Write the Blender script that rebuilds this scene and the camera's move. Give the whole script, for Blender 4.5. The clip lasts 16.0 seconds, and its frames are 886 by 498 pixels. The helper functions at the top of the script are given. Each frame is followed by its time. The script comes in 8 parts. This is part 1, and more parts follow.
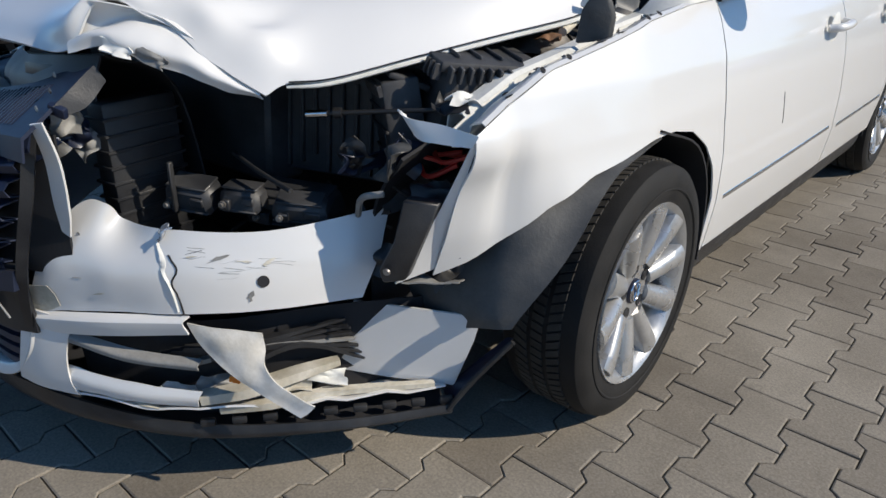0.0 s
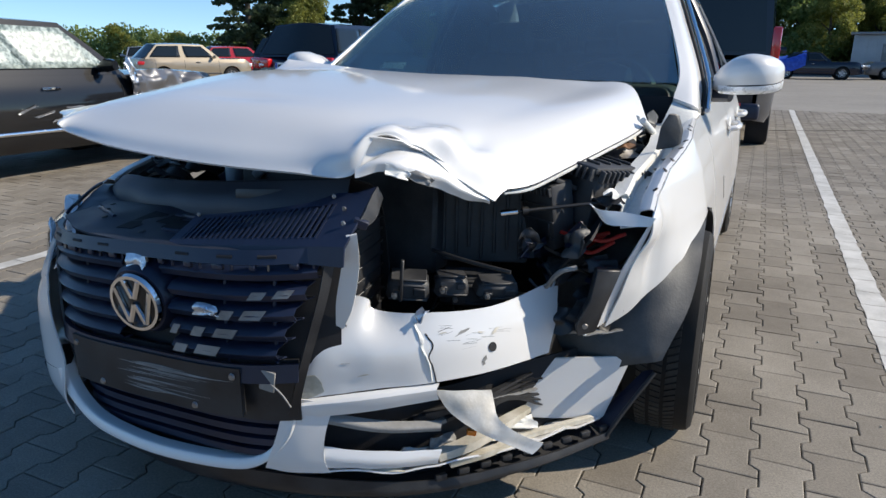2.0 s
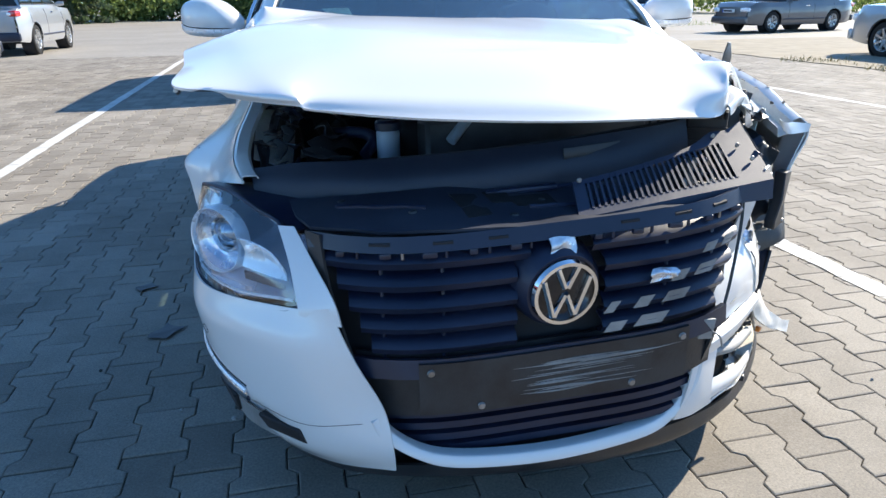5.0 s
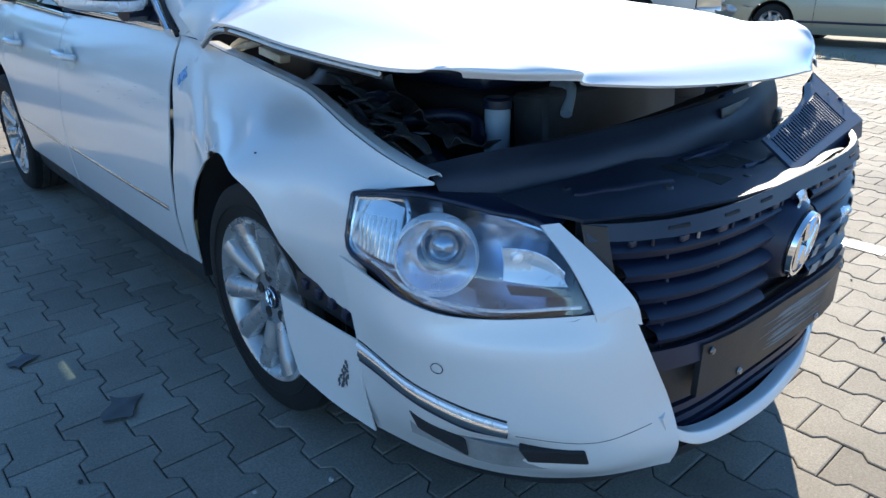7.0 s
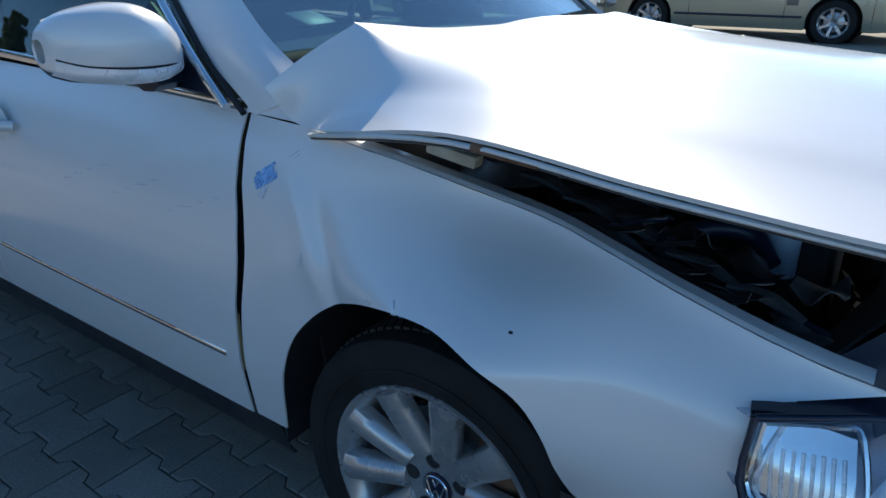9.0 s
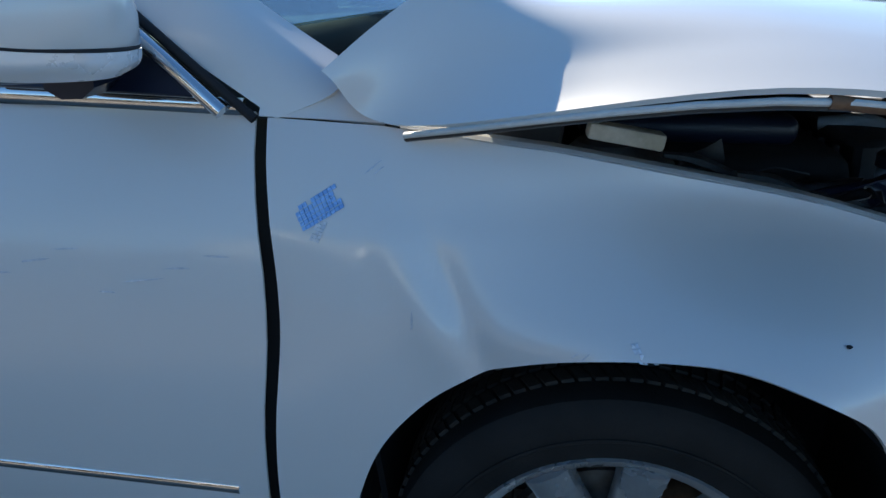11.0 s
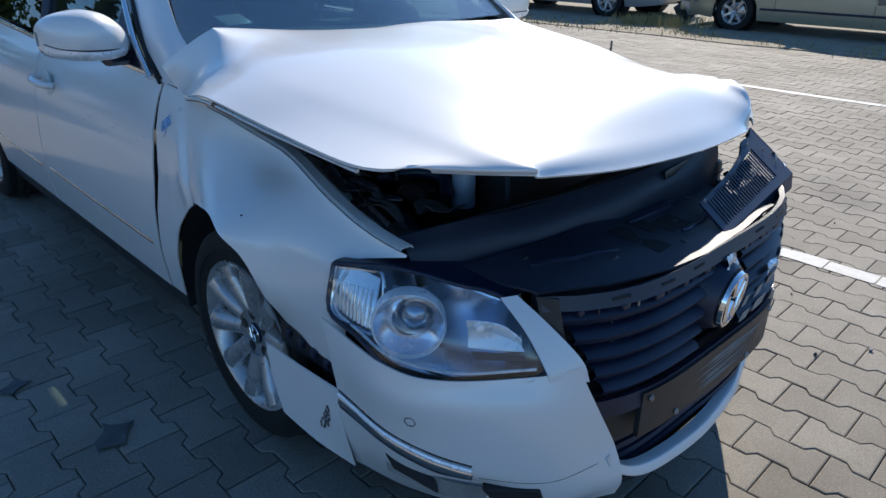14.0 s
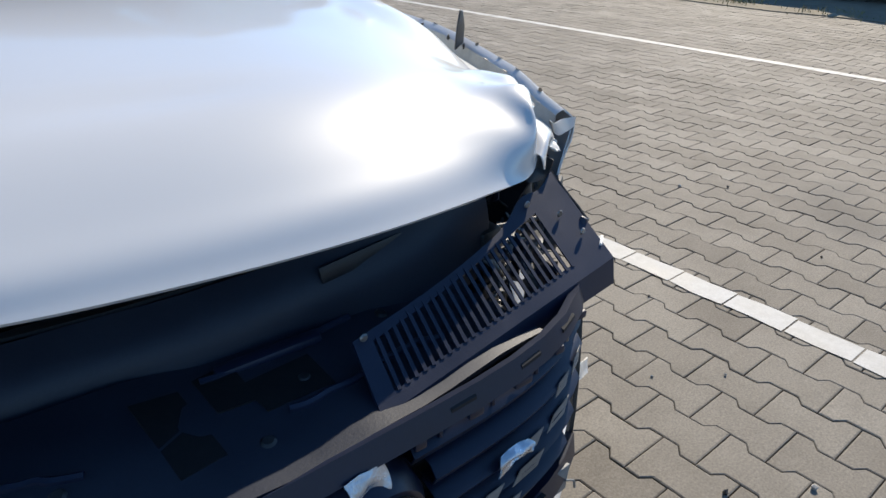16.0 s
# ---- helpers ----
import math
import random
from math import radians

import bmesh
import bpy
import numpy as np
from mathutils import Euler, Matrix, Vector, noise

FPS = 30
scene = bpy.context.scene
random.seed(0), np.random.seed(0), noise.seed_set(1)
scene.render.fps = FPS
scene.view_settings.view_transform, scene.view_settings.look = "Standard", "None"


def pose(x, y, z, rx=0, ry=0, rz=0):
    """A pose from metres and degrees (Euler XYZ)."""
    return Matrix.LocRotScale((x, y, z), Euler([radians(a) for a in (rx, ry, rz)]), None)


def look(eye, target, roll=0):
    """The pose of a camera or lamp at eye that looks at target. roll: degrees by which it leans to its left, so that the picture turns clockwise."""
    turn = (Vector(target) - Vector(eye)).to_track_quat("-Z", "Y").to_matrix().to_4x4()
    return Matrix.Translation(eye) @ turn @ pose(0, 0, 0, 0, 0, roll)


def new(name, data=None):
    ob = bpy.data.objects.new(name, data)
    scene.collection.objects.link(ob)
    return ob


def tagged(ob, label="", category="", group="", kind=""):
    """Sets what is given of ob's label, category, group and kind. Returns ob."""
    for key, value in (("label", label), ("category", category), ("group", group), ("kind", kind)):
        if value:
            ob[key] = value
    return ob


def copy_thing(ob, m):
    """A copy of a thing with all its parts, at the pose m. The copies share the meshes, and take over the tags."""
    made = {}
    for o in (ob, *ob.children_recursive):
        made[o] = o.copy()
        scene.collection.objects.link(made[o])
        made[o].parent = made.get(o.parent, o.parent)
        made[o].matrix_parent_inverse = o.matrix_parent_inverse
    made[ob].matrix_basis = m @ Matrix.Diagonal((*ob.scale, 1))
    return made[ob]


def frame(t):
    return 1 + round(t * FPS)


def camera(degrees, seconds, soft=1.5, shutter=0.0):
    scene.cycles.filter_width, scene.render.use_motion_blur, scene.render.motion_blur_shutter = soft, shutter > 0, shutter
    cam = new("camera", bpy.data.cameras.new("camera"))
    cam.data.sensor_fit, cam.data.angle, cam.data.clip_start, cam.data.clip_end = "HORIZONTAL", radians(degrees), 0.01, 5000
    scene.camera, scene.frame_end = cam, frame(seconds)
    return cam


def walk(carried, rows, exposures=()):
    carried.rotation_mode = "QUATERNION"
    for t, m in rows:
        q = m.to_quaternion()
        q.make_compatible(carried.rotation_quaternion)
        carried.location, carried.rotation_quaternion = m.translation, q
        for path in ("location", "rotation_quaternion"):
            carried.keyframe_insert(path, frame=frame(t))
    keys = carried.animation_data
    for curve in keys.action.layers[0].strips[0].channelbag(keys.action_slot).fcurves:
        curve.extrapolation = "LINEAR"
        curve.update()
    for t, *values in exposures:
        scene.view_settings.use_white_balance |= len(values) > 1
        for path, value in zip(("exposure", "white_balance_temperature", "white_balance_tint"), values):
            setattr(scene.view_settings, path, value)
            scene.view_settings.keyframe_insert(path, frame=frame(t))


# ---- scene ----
cam = camera(66.1, 16.0)
PATH = [
    (0, (1.442, -1.267, 1.039), (0.236, 0.102, 0.218), 1.0),
    (0.5, (1.419, -1.548, 1.077), (0.29, -0.117, 0.253), 1.0),
    (1, (1.315, -1.704, 1.109), (0.297, -0.157, 0.353), 1.0),
    (1.5, (1.123, -1.838, 1.115), (0.233, -0.153, 0.507), 0.7),
    (2, (0.965, -1.993, 1.107), (0.162, -0.244, 0.56), 0.4),
    (2.5, (0.734, -2.157, 1.086), (0.07, -0.345, 0.563), 0.2),
    (3, (0.458, -2.172, 1.048), (0.004, -0.301, 0.506), -0.1),
    (3.5, (0.175, -2.136, 1.067), (-0.088, -0.24, 0.486), -0.3),
    (4, (-0.1, -2.14, 1.071), (-0.208, -0.24, 0.455), -0.2),
    (4.2, (-0.207, -2.134, 1.079), (-0.232, -0.234, 0.455), -0.4),
    (6.3, (-1.339, -1.773, 1.105), (-0.289, -0.254, 0.336), -0.1),
    (6.5, (-1.396, -1.679, 1.089), (-0.289, -0.197, 0.327), -0.2),
    (7, (-1.535, -1.467, 1.076), (-0.303, -0.081, 0.327), -0.4),
    (7.5, (-1.629, -1.294, 1.078), (-0.375, 0.062, 0.31), -1.0),
    (8, (-1.651, -1.042, 1.077), (-0.352, 0.244, 0.266), -1.1),
    (8.5, (-1.609, -0.828, 1.166), (-0.243, 0.387, 0.356), -0.8),
    (9, (-1.586, -0.57, 1.185), (-0.094, 0.506, 0.399), -0.4),
    (9.2, (-1.561, -0.456, 1.214), (-0.009, 0.54, 0.442), -0.5),
    (11.3, (-1.55, 0.115, 1.071), (0.287, 0.394, 0.33), -0.7),
    (11.5, (-1.623, 0.039, 1.077), (0.197, 0.394, 0.328), -1.0),
    (12, (-1.818, -0.188, 1.194), (-0.069, 0.386, 0.412), -0.2),
    (12.5, (-1.888, -0.626, 1.245), (-0.268, 0.246, 0.46), 0.2),
    (13, (-1.845, -0.992, 1.309), (-0.333, 0.044, 0.509), 0.2),
    (13.5, (-1.697, -1.208, 1.312), (-0.276, -0.058, 0.501), 0.3),
    (14, (-1.576, -1.514, 1.297), (-0.303, -0.209, 0.474), 0.4),
    (14.5, (-1.38, -1.683, 1.288), (-0.151, -0.36, 0.428), 0.4),
    (15, (-1.069, -1.732, 1.274), (0.142, -0.401, 0.4), 0.1),
    (15.5, (-0.768, -1.644, 1.238), (0.42, -0.312, 0.335), 0.2),
    (16, (-0.481, -1.443, 1.211), (0.659, -0.074, 0.302), 0.0),
]
walk(cam, [(t, look(eye, target, roll)) for t, eye, target, roll in PATH], exposures=[(0, 0.10, 7050, 10), (1.5, 0.22, 7050, 10), (2.5, 0.6, 7050, 10), (3.5, 1.0, 6850, 10), (6.5, 1.44, 7050, 8), (8, 1.28, 7000, 8), (8.5, 1.02, 7000, 8), (9, 0.68, 6950, 8), (11.5, 0.8, 7400, 8), (12, 0.92, 7400, 8), (12.5, 0.68, 7100, 8), (13, 0.5, 7000, 8), (13.5, 0.45, 6800, 10), (14, 0.58, 6750, 10), (14.5, 0.64, 6700, 10), (15, 0.62, 6800, 10), (16, 0.42, 7200, 10)])

from mathutils.bvhtree import BVHTree

# ---- world and sun ----
SUN_EL, SUN_AZ = radians(35.0), math.atan2(0.9, 0.435)
world = bpy.data.worlds.new("sky")
scene.world = world
world.use_nodes = True
wn = world.node_tree
sky = wn.nodes.new("ShaderNodeTexSky")
sky.sky_type, sky.sun_disc = "NISHITA", False
sky.sun_elevation, sky.sun_rotation = SUN_EL, SUN_AZ
sky.altitude, sky.air_density, sky.dust_density, sky.ozone_density = 100, 0.8, 0.05, 2.0
sky_tone = wn.nodes.new("ShaderNodeHueSaturation")
sky_tone.inputs["Saturation"].default_value = 1.22
sky_at, sky_lift, sky_unit = wn.nodes.new("ShaderNodeTexCoord"), wn.nodes.new("ShaderNodeVectorMath"), wn.nodes.new("ShaderNodeVectorMath")
sky_lift.operation, sky_unit.operation = "ADD", "NORMALIZE"
sky_lift.inputs[1].default_value = (0, 0, 0.07)
wn.links.new(sky_at.outputs["Generated"], sky_lift.inputs[0])
wn.links.new(sky_lift.outputs[0], sky_unit.inputs[0])
wn.links.new(sky_unit.outputs[0], sky.inputs["Vector"])
wn.links.new(sky.outputs[0], sky_tone.inputs["Color"])
wn.links.new(sky_tone.outputs[0], wn.nodes["Background"].inputs[0])
wn.nodes["Background"].inputs[1].default_value = 0.15
sun_data = bpy.data.lights.new("sun", "SUN")
sun_data.energy, sun_data.angle, sun_data.color = 4.3, radians(0.53), (1.0, 0.95, 0.87)
sun = new("sun", sun_data)
sun_way = Vector((math.sin(SUN_AZ) * math.cos(SUN_EL), math.cos(SUN_AZ) * math.cos(SUN_EL), math.sin(SUN_EL)))
sun.matrix_world = look(sun_way * 30, (0, 0, 0))


# ---- materials ----
def tree_of(name):
    m = bpy.data.materials.new(name)
    m.use_nodes = True
    return m, m.node_tree, m.node_tree.nodes["Principled BSDF"]


def grain(nt, scale, detail=4.0, rough=0.6, space="Object"):
    tc = nt.nodes.new("ShaderNodeTexCoord")
    if space == "World":
        src = nt.nodes.new("ShaderNodeNewGeometry").outputs["Position"]
    else:
        src = tc.outputs["Object"]
    n = nt.nodes.new("ShaderNodeTexNoise")
    n.inputs["Scale"].default_value, n.inputs["Detail"].default_value = scale, detail
    n.inputs["Roughness"].default_value = rough
    nt.links.new(src, n.inputs["Vector"])
    return n.outputs["Fac"]


def ramp(nt, fac, stops):
    r = nt.nodes.new("ShaderNodeValToRGB")
    el = r.color_ramp.elements
    while len(el) < len(stops):
        el.new(0.5)
    for e, (p, c) in zip(el, stops):
        e.position, e.color = p, (*c, 1) if len(c) == 3 else c
    nt.links.new(fac, r.inputs[0])
    return r.outputs[0]


def mix(nt, fac, a, b, how="MIX"):
    m = nt.nodes.new("ShaderNodeMix")
    m.data_type, m.blend_type = "RGBA", how
    for sock, v in ((m.inputs[0], fac), (m.inputs[6], a), (m.inputs[7], b)):
        if isinstance(v, (int, float)):
            sock.default_value = v
        elif isinstance(v, tuple):
            sock.default_value = (*v, 1)
        else:
            nt.links.new(v, sock)
    return m.outputs[2]


def bump(nt, bsdf, fac, strength, dist=0.01):
    b = nt.nodes.new("ShaderNodeBump")
    b.inputs["Strength"].default_value, b.inputs["Distance"].default_value = strength, dist
    nt.links.new(fac, b.inputs["Height"])
    nt.links.new(b.outputs[0], bsdf.inputs["Normal"])


def surface(name, a, b, rough=(0.4, 0.6), scale=8.0, fine=120.0, relief=0.1, metal=0.0, coat=0.0, spec=0.5, ior=None, dist=0.002):
    """Two tones mixed by a broad noise, with a fine grain in colour, gloss and relief."""
    m, nt, p = tree_of(name)
    broad, small = grain(nt, scale), grain(nt, fine, 3)
    c = ramp(nt, broad, [(0.35, a), (0.65, b)])
    c = mix(nt, 0.25, c, ramp(nt, small, [(0.3, (0.5, 0.5, 0.5)), (0.7, (1, 1, 1))]), "MULTIPLY")
    nt.links.new(c, p.inputs["Base Color"])
    r = ramp(nt, broad, [(0.3, (rough[0],) * 3), (0.7, (rough[1],) * 3)])
    nt.links.new(r, p.inputs["Roughness"])
    p.inputs["Metallic"].default_value, p.inputs["Specular IOR Level"].default_value = metal, spec
    if coat:
        p.inputs["Coat Weight"].default_value, p.inputs["Coat Roughness"].default_value = coat, 0.04
    if relief:
        bump(nt, p, small, relief, dist)
    return m


def car_paint(name, col, dusty=0.1, rough=0.35, metal=0.0, spec=0.4, coat=1.0, film=0.05):
    m, nt, p = tree_of(name)
    broad = grain(nt, 1.6, 2, 0.45)
    dust = ramp(nt, broad, [(0.42, (0, 0, 0)), (0.75, (dusty,) * 3)])
    c = mix(nt, dust, col, (0.36, 0.32, 0.26))
    nt.links.new(c, p.inputs["Base Color"])
    p.inputs["Metallic"].default_value = metal
    p.inputs["Roughness"].default_value = rough
    p.inputs["Specular IOR Level"].default_value = spec
    p.inputs["Coat Weight"].default_value = coat
    cr = ramp(nt, broad, [(0.3, (film,) * 3), (0.75, (film + 0.02 + dusty * 0.5,) * 3)])
    nt.links.new(cr, p.inputs["Coat Roughness"])
    return m


def plain(name, col, rough=0.5, metal=0.0, **extra):
    m, nt, p = tree_of(name)
    p.inputs["Base Color"].default_value = (*col, 1)
    p.inputs["Metallic"].default_value = metal
    f = grain(nt, 40)
    nt.links.new(ramp(nt, f, [(0.3, (max(rough - 0.08, 0.0),) * 3), (0.7, (min(rough + 0.08, 1.0),) * 3)]), p.inputs["Roughness"])
    for k, v in extra.items():
        p.inputs[k.replace("_", " ")].default_value = v
    return m


def glass(name, col, rough=0.0, mixin=0.0, haze=0.0):
    """A thin pane: mostly clear, with the gloss of glass and a film of dust."""
    m = bpy.data.materials.new(name)
    m.use_nodes = True
    nt = m.node_tree
    nt.nodes.remove(nt.nodes["Principled BSDF"])
    out = nt.nodes["Material Output"]
    clear, gloss, fr, mx = (nt.nodes.new("ShaderNode" + k) for k in ("BsdfTransparent", "BsdfGlossy", "LayerWeight", "MixShader"))
    clear.inputs[0].default_value = (*col, 1)
    gloss.inputs["Roughness"].default_value = rough
    fr.inputs[0].default_value = 0.5
    rim = nt.nodes.new("ShaderNodeMath")
    rim.operation = "POWER"
    rim.inputs[1].default_value = 4.0
    nt.links.new(fr.outputs["Facing"], rim.inputs[0])
    add = nt.nodes.new("ShaderNodeMath")
    add.operation = "MULTIPLY_ADD"
    add.inputs[1].default_value, add.inputs[2].default_value = 0.6, 0.03 + mixin * 0.5
    nt.links.new(rim.outputs[0], add.inputs[0])
    nt.links.new(add.outputs[0], mx.inputs[0])
    base = clear.outputs[0]
    if haze:
        dust, film, dm = nt.nodes.new("ShaderNodeBsdfDiffuse"), nt.nodes.new("ShaderNodeBsdfTranslucent"), nt.nodes.new("ShaderNodeMixShader")
        dust.inputs[0].default_value = film.inputs[0].default_value = (0.75, 0.76, 0.74, 1)
        nt.links.new(dust.outputs[0], dm.inputs[1])
        nt.links.new(film.outputs[0], dm.inputs[2])
        hm = nt.nodes.new("ShaderNodeMixShader")
        amount = ramp(nt, grain(nt, 1.2, 2, 0.5), [(0.3, (haze * 0.8,) * 3), (0.7, (haze * 1.2,) * 3)])
        nt.links.new(amount, hm.inputs[0])
        nt.links.new(clear.outputs[0], hm.inputs[1])
        nt.links.new(dm.outputs[0], hm.inputs[2])
        base = hm.outputs[0]
    nt.links.new(base, mx.inputs[1])
    nt.links.new(gloss.outputs[0], mx.inputs[2])
    nt.links.new(mx.outputs[0], out.inputs[0])
    return m


WHITE = car_paint("white_paint", (0.70, 0.695, 0.68), 0.05, 0.40, 0.08, 0.5, 0.85, 0.075)
WHITE_IN = surface("white_primer", (0.62, 0.62, 0.58), (0.74, 0.74, 0.71), (0.45, 0.7), 6, 90, 0.2)
# Plastic is black; the blue of reflected sky is put into its colour.
BLACK = surface("black_plastic", (0.006, 0.011, 0.029), (0.013, 0.020, 0.046), (0.30, 0.48), 5, 300, 0.08)
BLACK_DUSTY = surface("dusty_black_plastic", (0.011, 0.012, 0.015), (0.034, 0.034, 0.035), (0.32, 0.55), 9, 220, 0.25)
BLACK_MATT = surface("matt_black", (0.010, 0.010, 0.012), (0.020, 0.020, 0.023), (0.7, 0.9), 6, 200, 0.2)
OPENING_SHADE = plain("opening_shade_black", (0.002, 0.002, 0.003), 0.8)
LINER = surface("wheel_liner_plastic", (0.035, 0.037, 0.04), (0.085, 0.085, 0.082), (0.4, 0.65), 7, 160, 0.3)
GREY_PLASTIC = surface("grey_plastic", (0.16, 0.16, 0.155), (0.3, 0.295, 0.28), (0.45, 0.65), 8, 200, 0.2)
# Cover plastic: base lifted for haze and blued for reflected sky.
SHELF_PLASTIC = surface("haze_lifted_plastic", (0.011, 0.016, 0.030), (0.025, 0.031, 0.047), (0.42, 0.6), 4, 260, 0.12)
RUBBER = surface("tyre_rubber", (0.008, 0.008, 0.008), (0.020, 0.019, 0.018), (0.65, 0.85), 10, 240, 0.3, spec=0.3)
RUBBER_DUST = surface("dusty_tread_rubber", (0.017, 0.016, 0.015), (0.050, 0.045, 0.038), (0.75, 0.92), 14, 240, 0.4)
ALLOY = surface("painted_alloy", (0.42, 0.42, 0.42), (0.54, 0.54, 0.53), (0.22, 0.36), 9, 150, 0.05, metal=0.6, coat=0.3)
DULL_METAL = surface("dull_metal", (0.22, 0.2, 0.18), (0.42, 0.4, 0.38), (0.35, 0.6), 14, 130, 0.3, metal=0.8)
RUST = surface("rusty_metal", (0.13, 0.055, 0.025), (0.3, 0.17, 0.1), (0.6, 0.85), 18, 120, 0.5, metal=0.3)
INSULATION = surface("brown_black_insulation", (0.030, 0.026, 0.024), (0.060, 0.050, 0.045), (0.8, 0.95), 5, 90, 0.6)
CHROME = plain("chrome", (0.75, 0.75, 0.76), 0.1, 1.0)
SILVER_TAPE = surface("silver_tape", (0.55, 0.58, 0.62), (0.75, 0.78, 0.82), (0.15, 0.3), 40, 200, 0.6, metal=0.7)
FLAKE = surface("silvery_flake", (0.62, 0.68, 0.76), (0.9, 0.93, 0.97), (0.12, 0.3), 120, 300, 0.5, metal=0.2)
PANE = glass("tinted_pane", (0.62, 0.78, 0.78), 0.0, 0.42, 0.065)
SIDE_PANE = glass("side_pane", (0.55, 0.68, 0.64), 0.0, 0.10, 0.02)
CAR_PANE = plain("smoked_pane", (0.012, 0.016, 0.018), 0.05)
STARRED = surface("starred_pane", (0.10, 0.14, 0.13), (0.55, 0.62, 0.58), (0.15, 0.4), 26, 160, 0.8)
BAY_PLASTIC = surface("bay_plastic", (0.022, 0.023, 0.026), (0.060, 0.060, 0.062), (0.45, 0.65), 9, 220, 0.2)
DARK_PANE = glass("dark_pane", (0.12, 0.16, 0.18), 0.0, 0.10)
CLEAR = glass("clear_lens", (0.95, 0.97, 0.98), 0.01, 0.06, 0.0)
BOWL = plain("silvered_bowl", (0.74, 0.80, 0.90), 0.20, 0.85)
SEAT = surface("seat_cloth", (0.03, 0.03, 0.033), (0.06, 0.06, 0.062), (0.8, 0.95), 12, 300, 0.4)
ORANGE = plain("amber_plastic", (0.75, 0.2, 0.02), 0.3)
RED_LENS = plain("red_lens", (0.55, 0.01, 0.012), 0.12, 0.0, Coat_Weight=1.0)
CLEAR_LAMP = plain("lamp_reflector", (0.82, 0.85, 0.88), 0.3, 0.3)
RED_WIRE = plain("red_wire", (0.5, 0.03, 0.02), 0.4)
WIRE = plain("black_wire", (0.015, 0.015, 0.016), 0.5)
CREAM = surface("dirty_cream_plastic", (0.42, 0.38, 0.29), (0.68, 0.64, 0.55), (0.5, 0.7), 14, 120, 0.3)
RESERVOIR = plain("blue_white_plastic", (0.28, 0.34, 0.40), 0.4)
PLATE = plain("plate_white", (0.7, 0.7, 0.68), 0.4)
BLUE_MARK = plain("blue_band", (0.02, 0.08, 0.4), 0.4)
DARK_BAR = plain("dark_bar", (0.02, 0.02, 0.025), 0.5)
TARP = surface("blue_tarpaulin", (0.01, 0.05, 0.36), (0.03, 0.11, 0.55), (0.35, 0.55), 6, 60, 0.5)
DEEP_BLUE = car_paint("midnight_blue_paint", (0.004, 0.007, 0.020), 0.01, 0.3, 0.0, 0.2, 0.9)
BLACK_PAINT = car_paint("black_paint", (0.004, 0.004, 0.005), 0.01, 0.35, 0.0, 0.15, 0.8)
SILVER_PAINT = car_paint("silver_paint", (0.45, 0.46, 0.47), 0.12, 0.35, 0.6)
GOLD_PAINT = car_paint("pale_gold_paint", (0.42, 0.39, 0.28), 0.2, 0.4, 0.45)
BRONZE_PAINT = car_paint("beige_paint", (0.30, 0.25, 0.18), 0.15, 0.4, 0.4)
RED_PAINT = car_paint("red_paint", (0.42, 0.012, 0.02), 0.08)
GREY_PAINT = car_paint("grey_paint", (0.12, 0.12, 0.125), 0.15, 0.4, 0.4)
BROWN_VAN = car_paint("blue_black_paint", (0.008, 0.010, 0.018), 0.02, 0.35, 0.0, 0.2, 0.9)


def paver_material(name, island):
    m, nt, p = tree_of(name)
    if island:
        rnd = nt.nodes.new("ShaderNodeNewGeometry").outputs["Random Per Island"]
    else:
        rnd = nt.nodes.new("ShaderNodeObjectInfo").outputs["Random"]
    tone = ramp(nt, rnd, [(0.0, (0.23, 0.203, 0.166)), (0.5, (0.275, 0.246, 0.203)), (1.0, (0.325, 0.293, 0.245))])
    stain = ramp(nt, grain(nt, 1.1, 6, 0.7, "World"), [(0.3, (0.62, 0.60, 0.58)), (0.62, (1.04, 1.04, 1.04))])
    grit = ramp(nt, grain(nt, 160, 4, 0.7, "World"), [(0.25, (0.55, 0.55, 0.55)), (0.75, (1.15, 1.15, 1.15))])
    pale = ramp(nt, grain(nt, 75, 1, 0.5, "World"), [(0.74, (0, 0, 0)), (0.78, (0.3, 0.3, 0.3))])
    c = mix(nt, 1.0, mix(nt, 1.0, tone, stain, "MULTIPLY"), grit, "MULTIPLY")
    c = mix(nt, pale, c, (0.4, 0.38, 0.34))
    oil = ramp(nt, grain(nt, 0.55, 3, 0.5, "World"), [(0.66, (0, 0, 0)), (0.74, (0.5, 0.5, 0.5))])
    c = mix(nt, oil, c, (0.05, 0.045, 0.04))
    nt.links.new(c, p.inputs["Base Color"])
    p.inputs["Roughness"].default_value = 0.80
    p.inputs["Specular IOR Level"].default_value = 0.38
    bump(nt, p, grain(nt, 220, 4, 0.7, "World"), 0.5, 0.0015)
    return m


PAVER = paver_material("concrete_paver", False)
PAVER_FAR = paver_material("concrete_paver_joined", True)
JOINT = surface("sandy_joint", (0.05, 0.045, 0.036), (0.10, 0.09, 0.072), (0.9, 1.0), 2, 200, 0.4)
LINE_PAINT = surface("worn_white_line", (0.44, 0.43, 0.40), (0.64, 0.63, 0.60), (0.6, 0.8), 5, 140, 0.3)


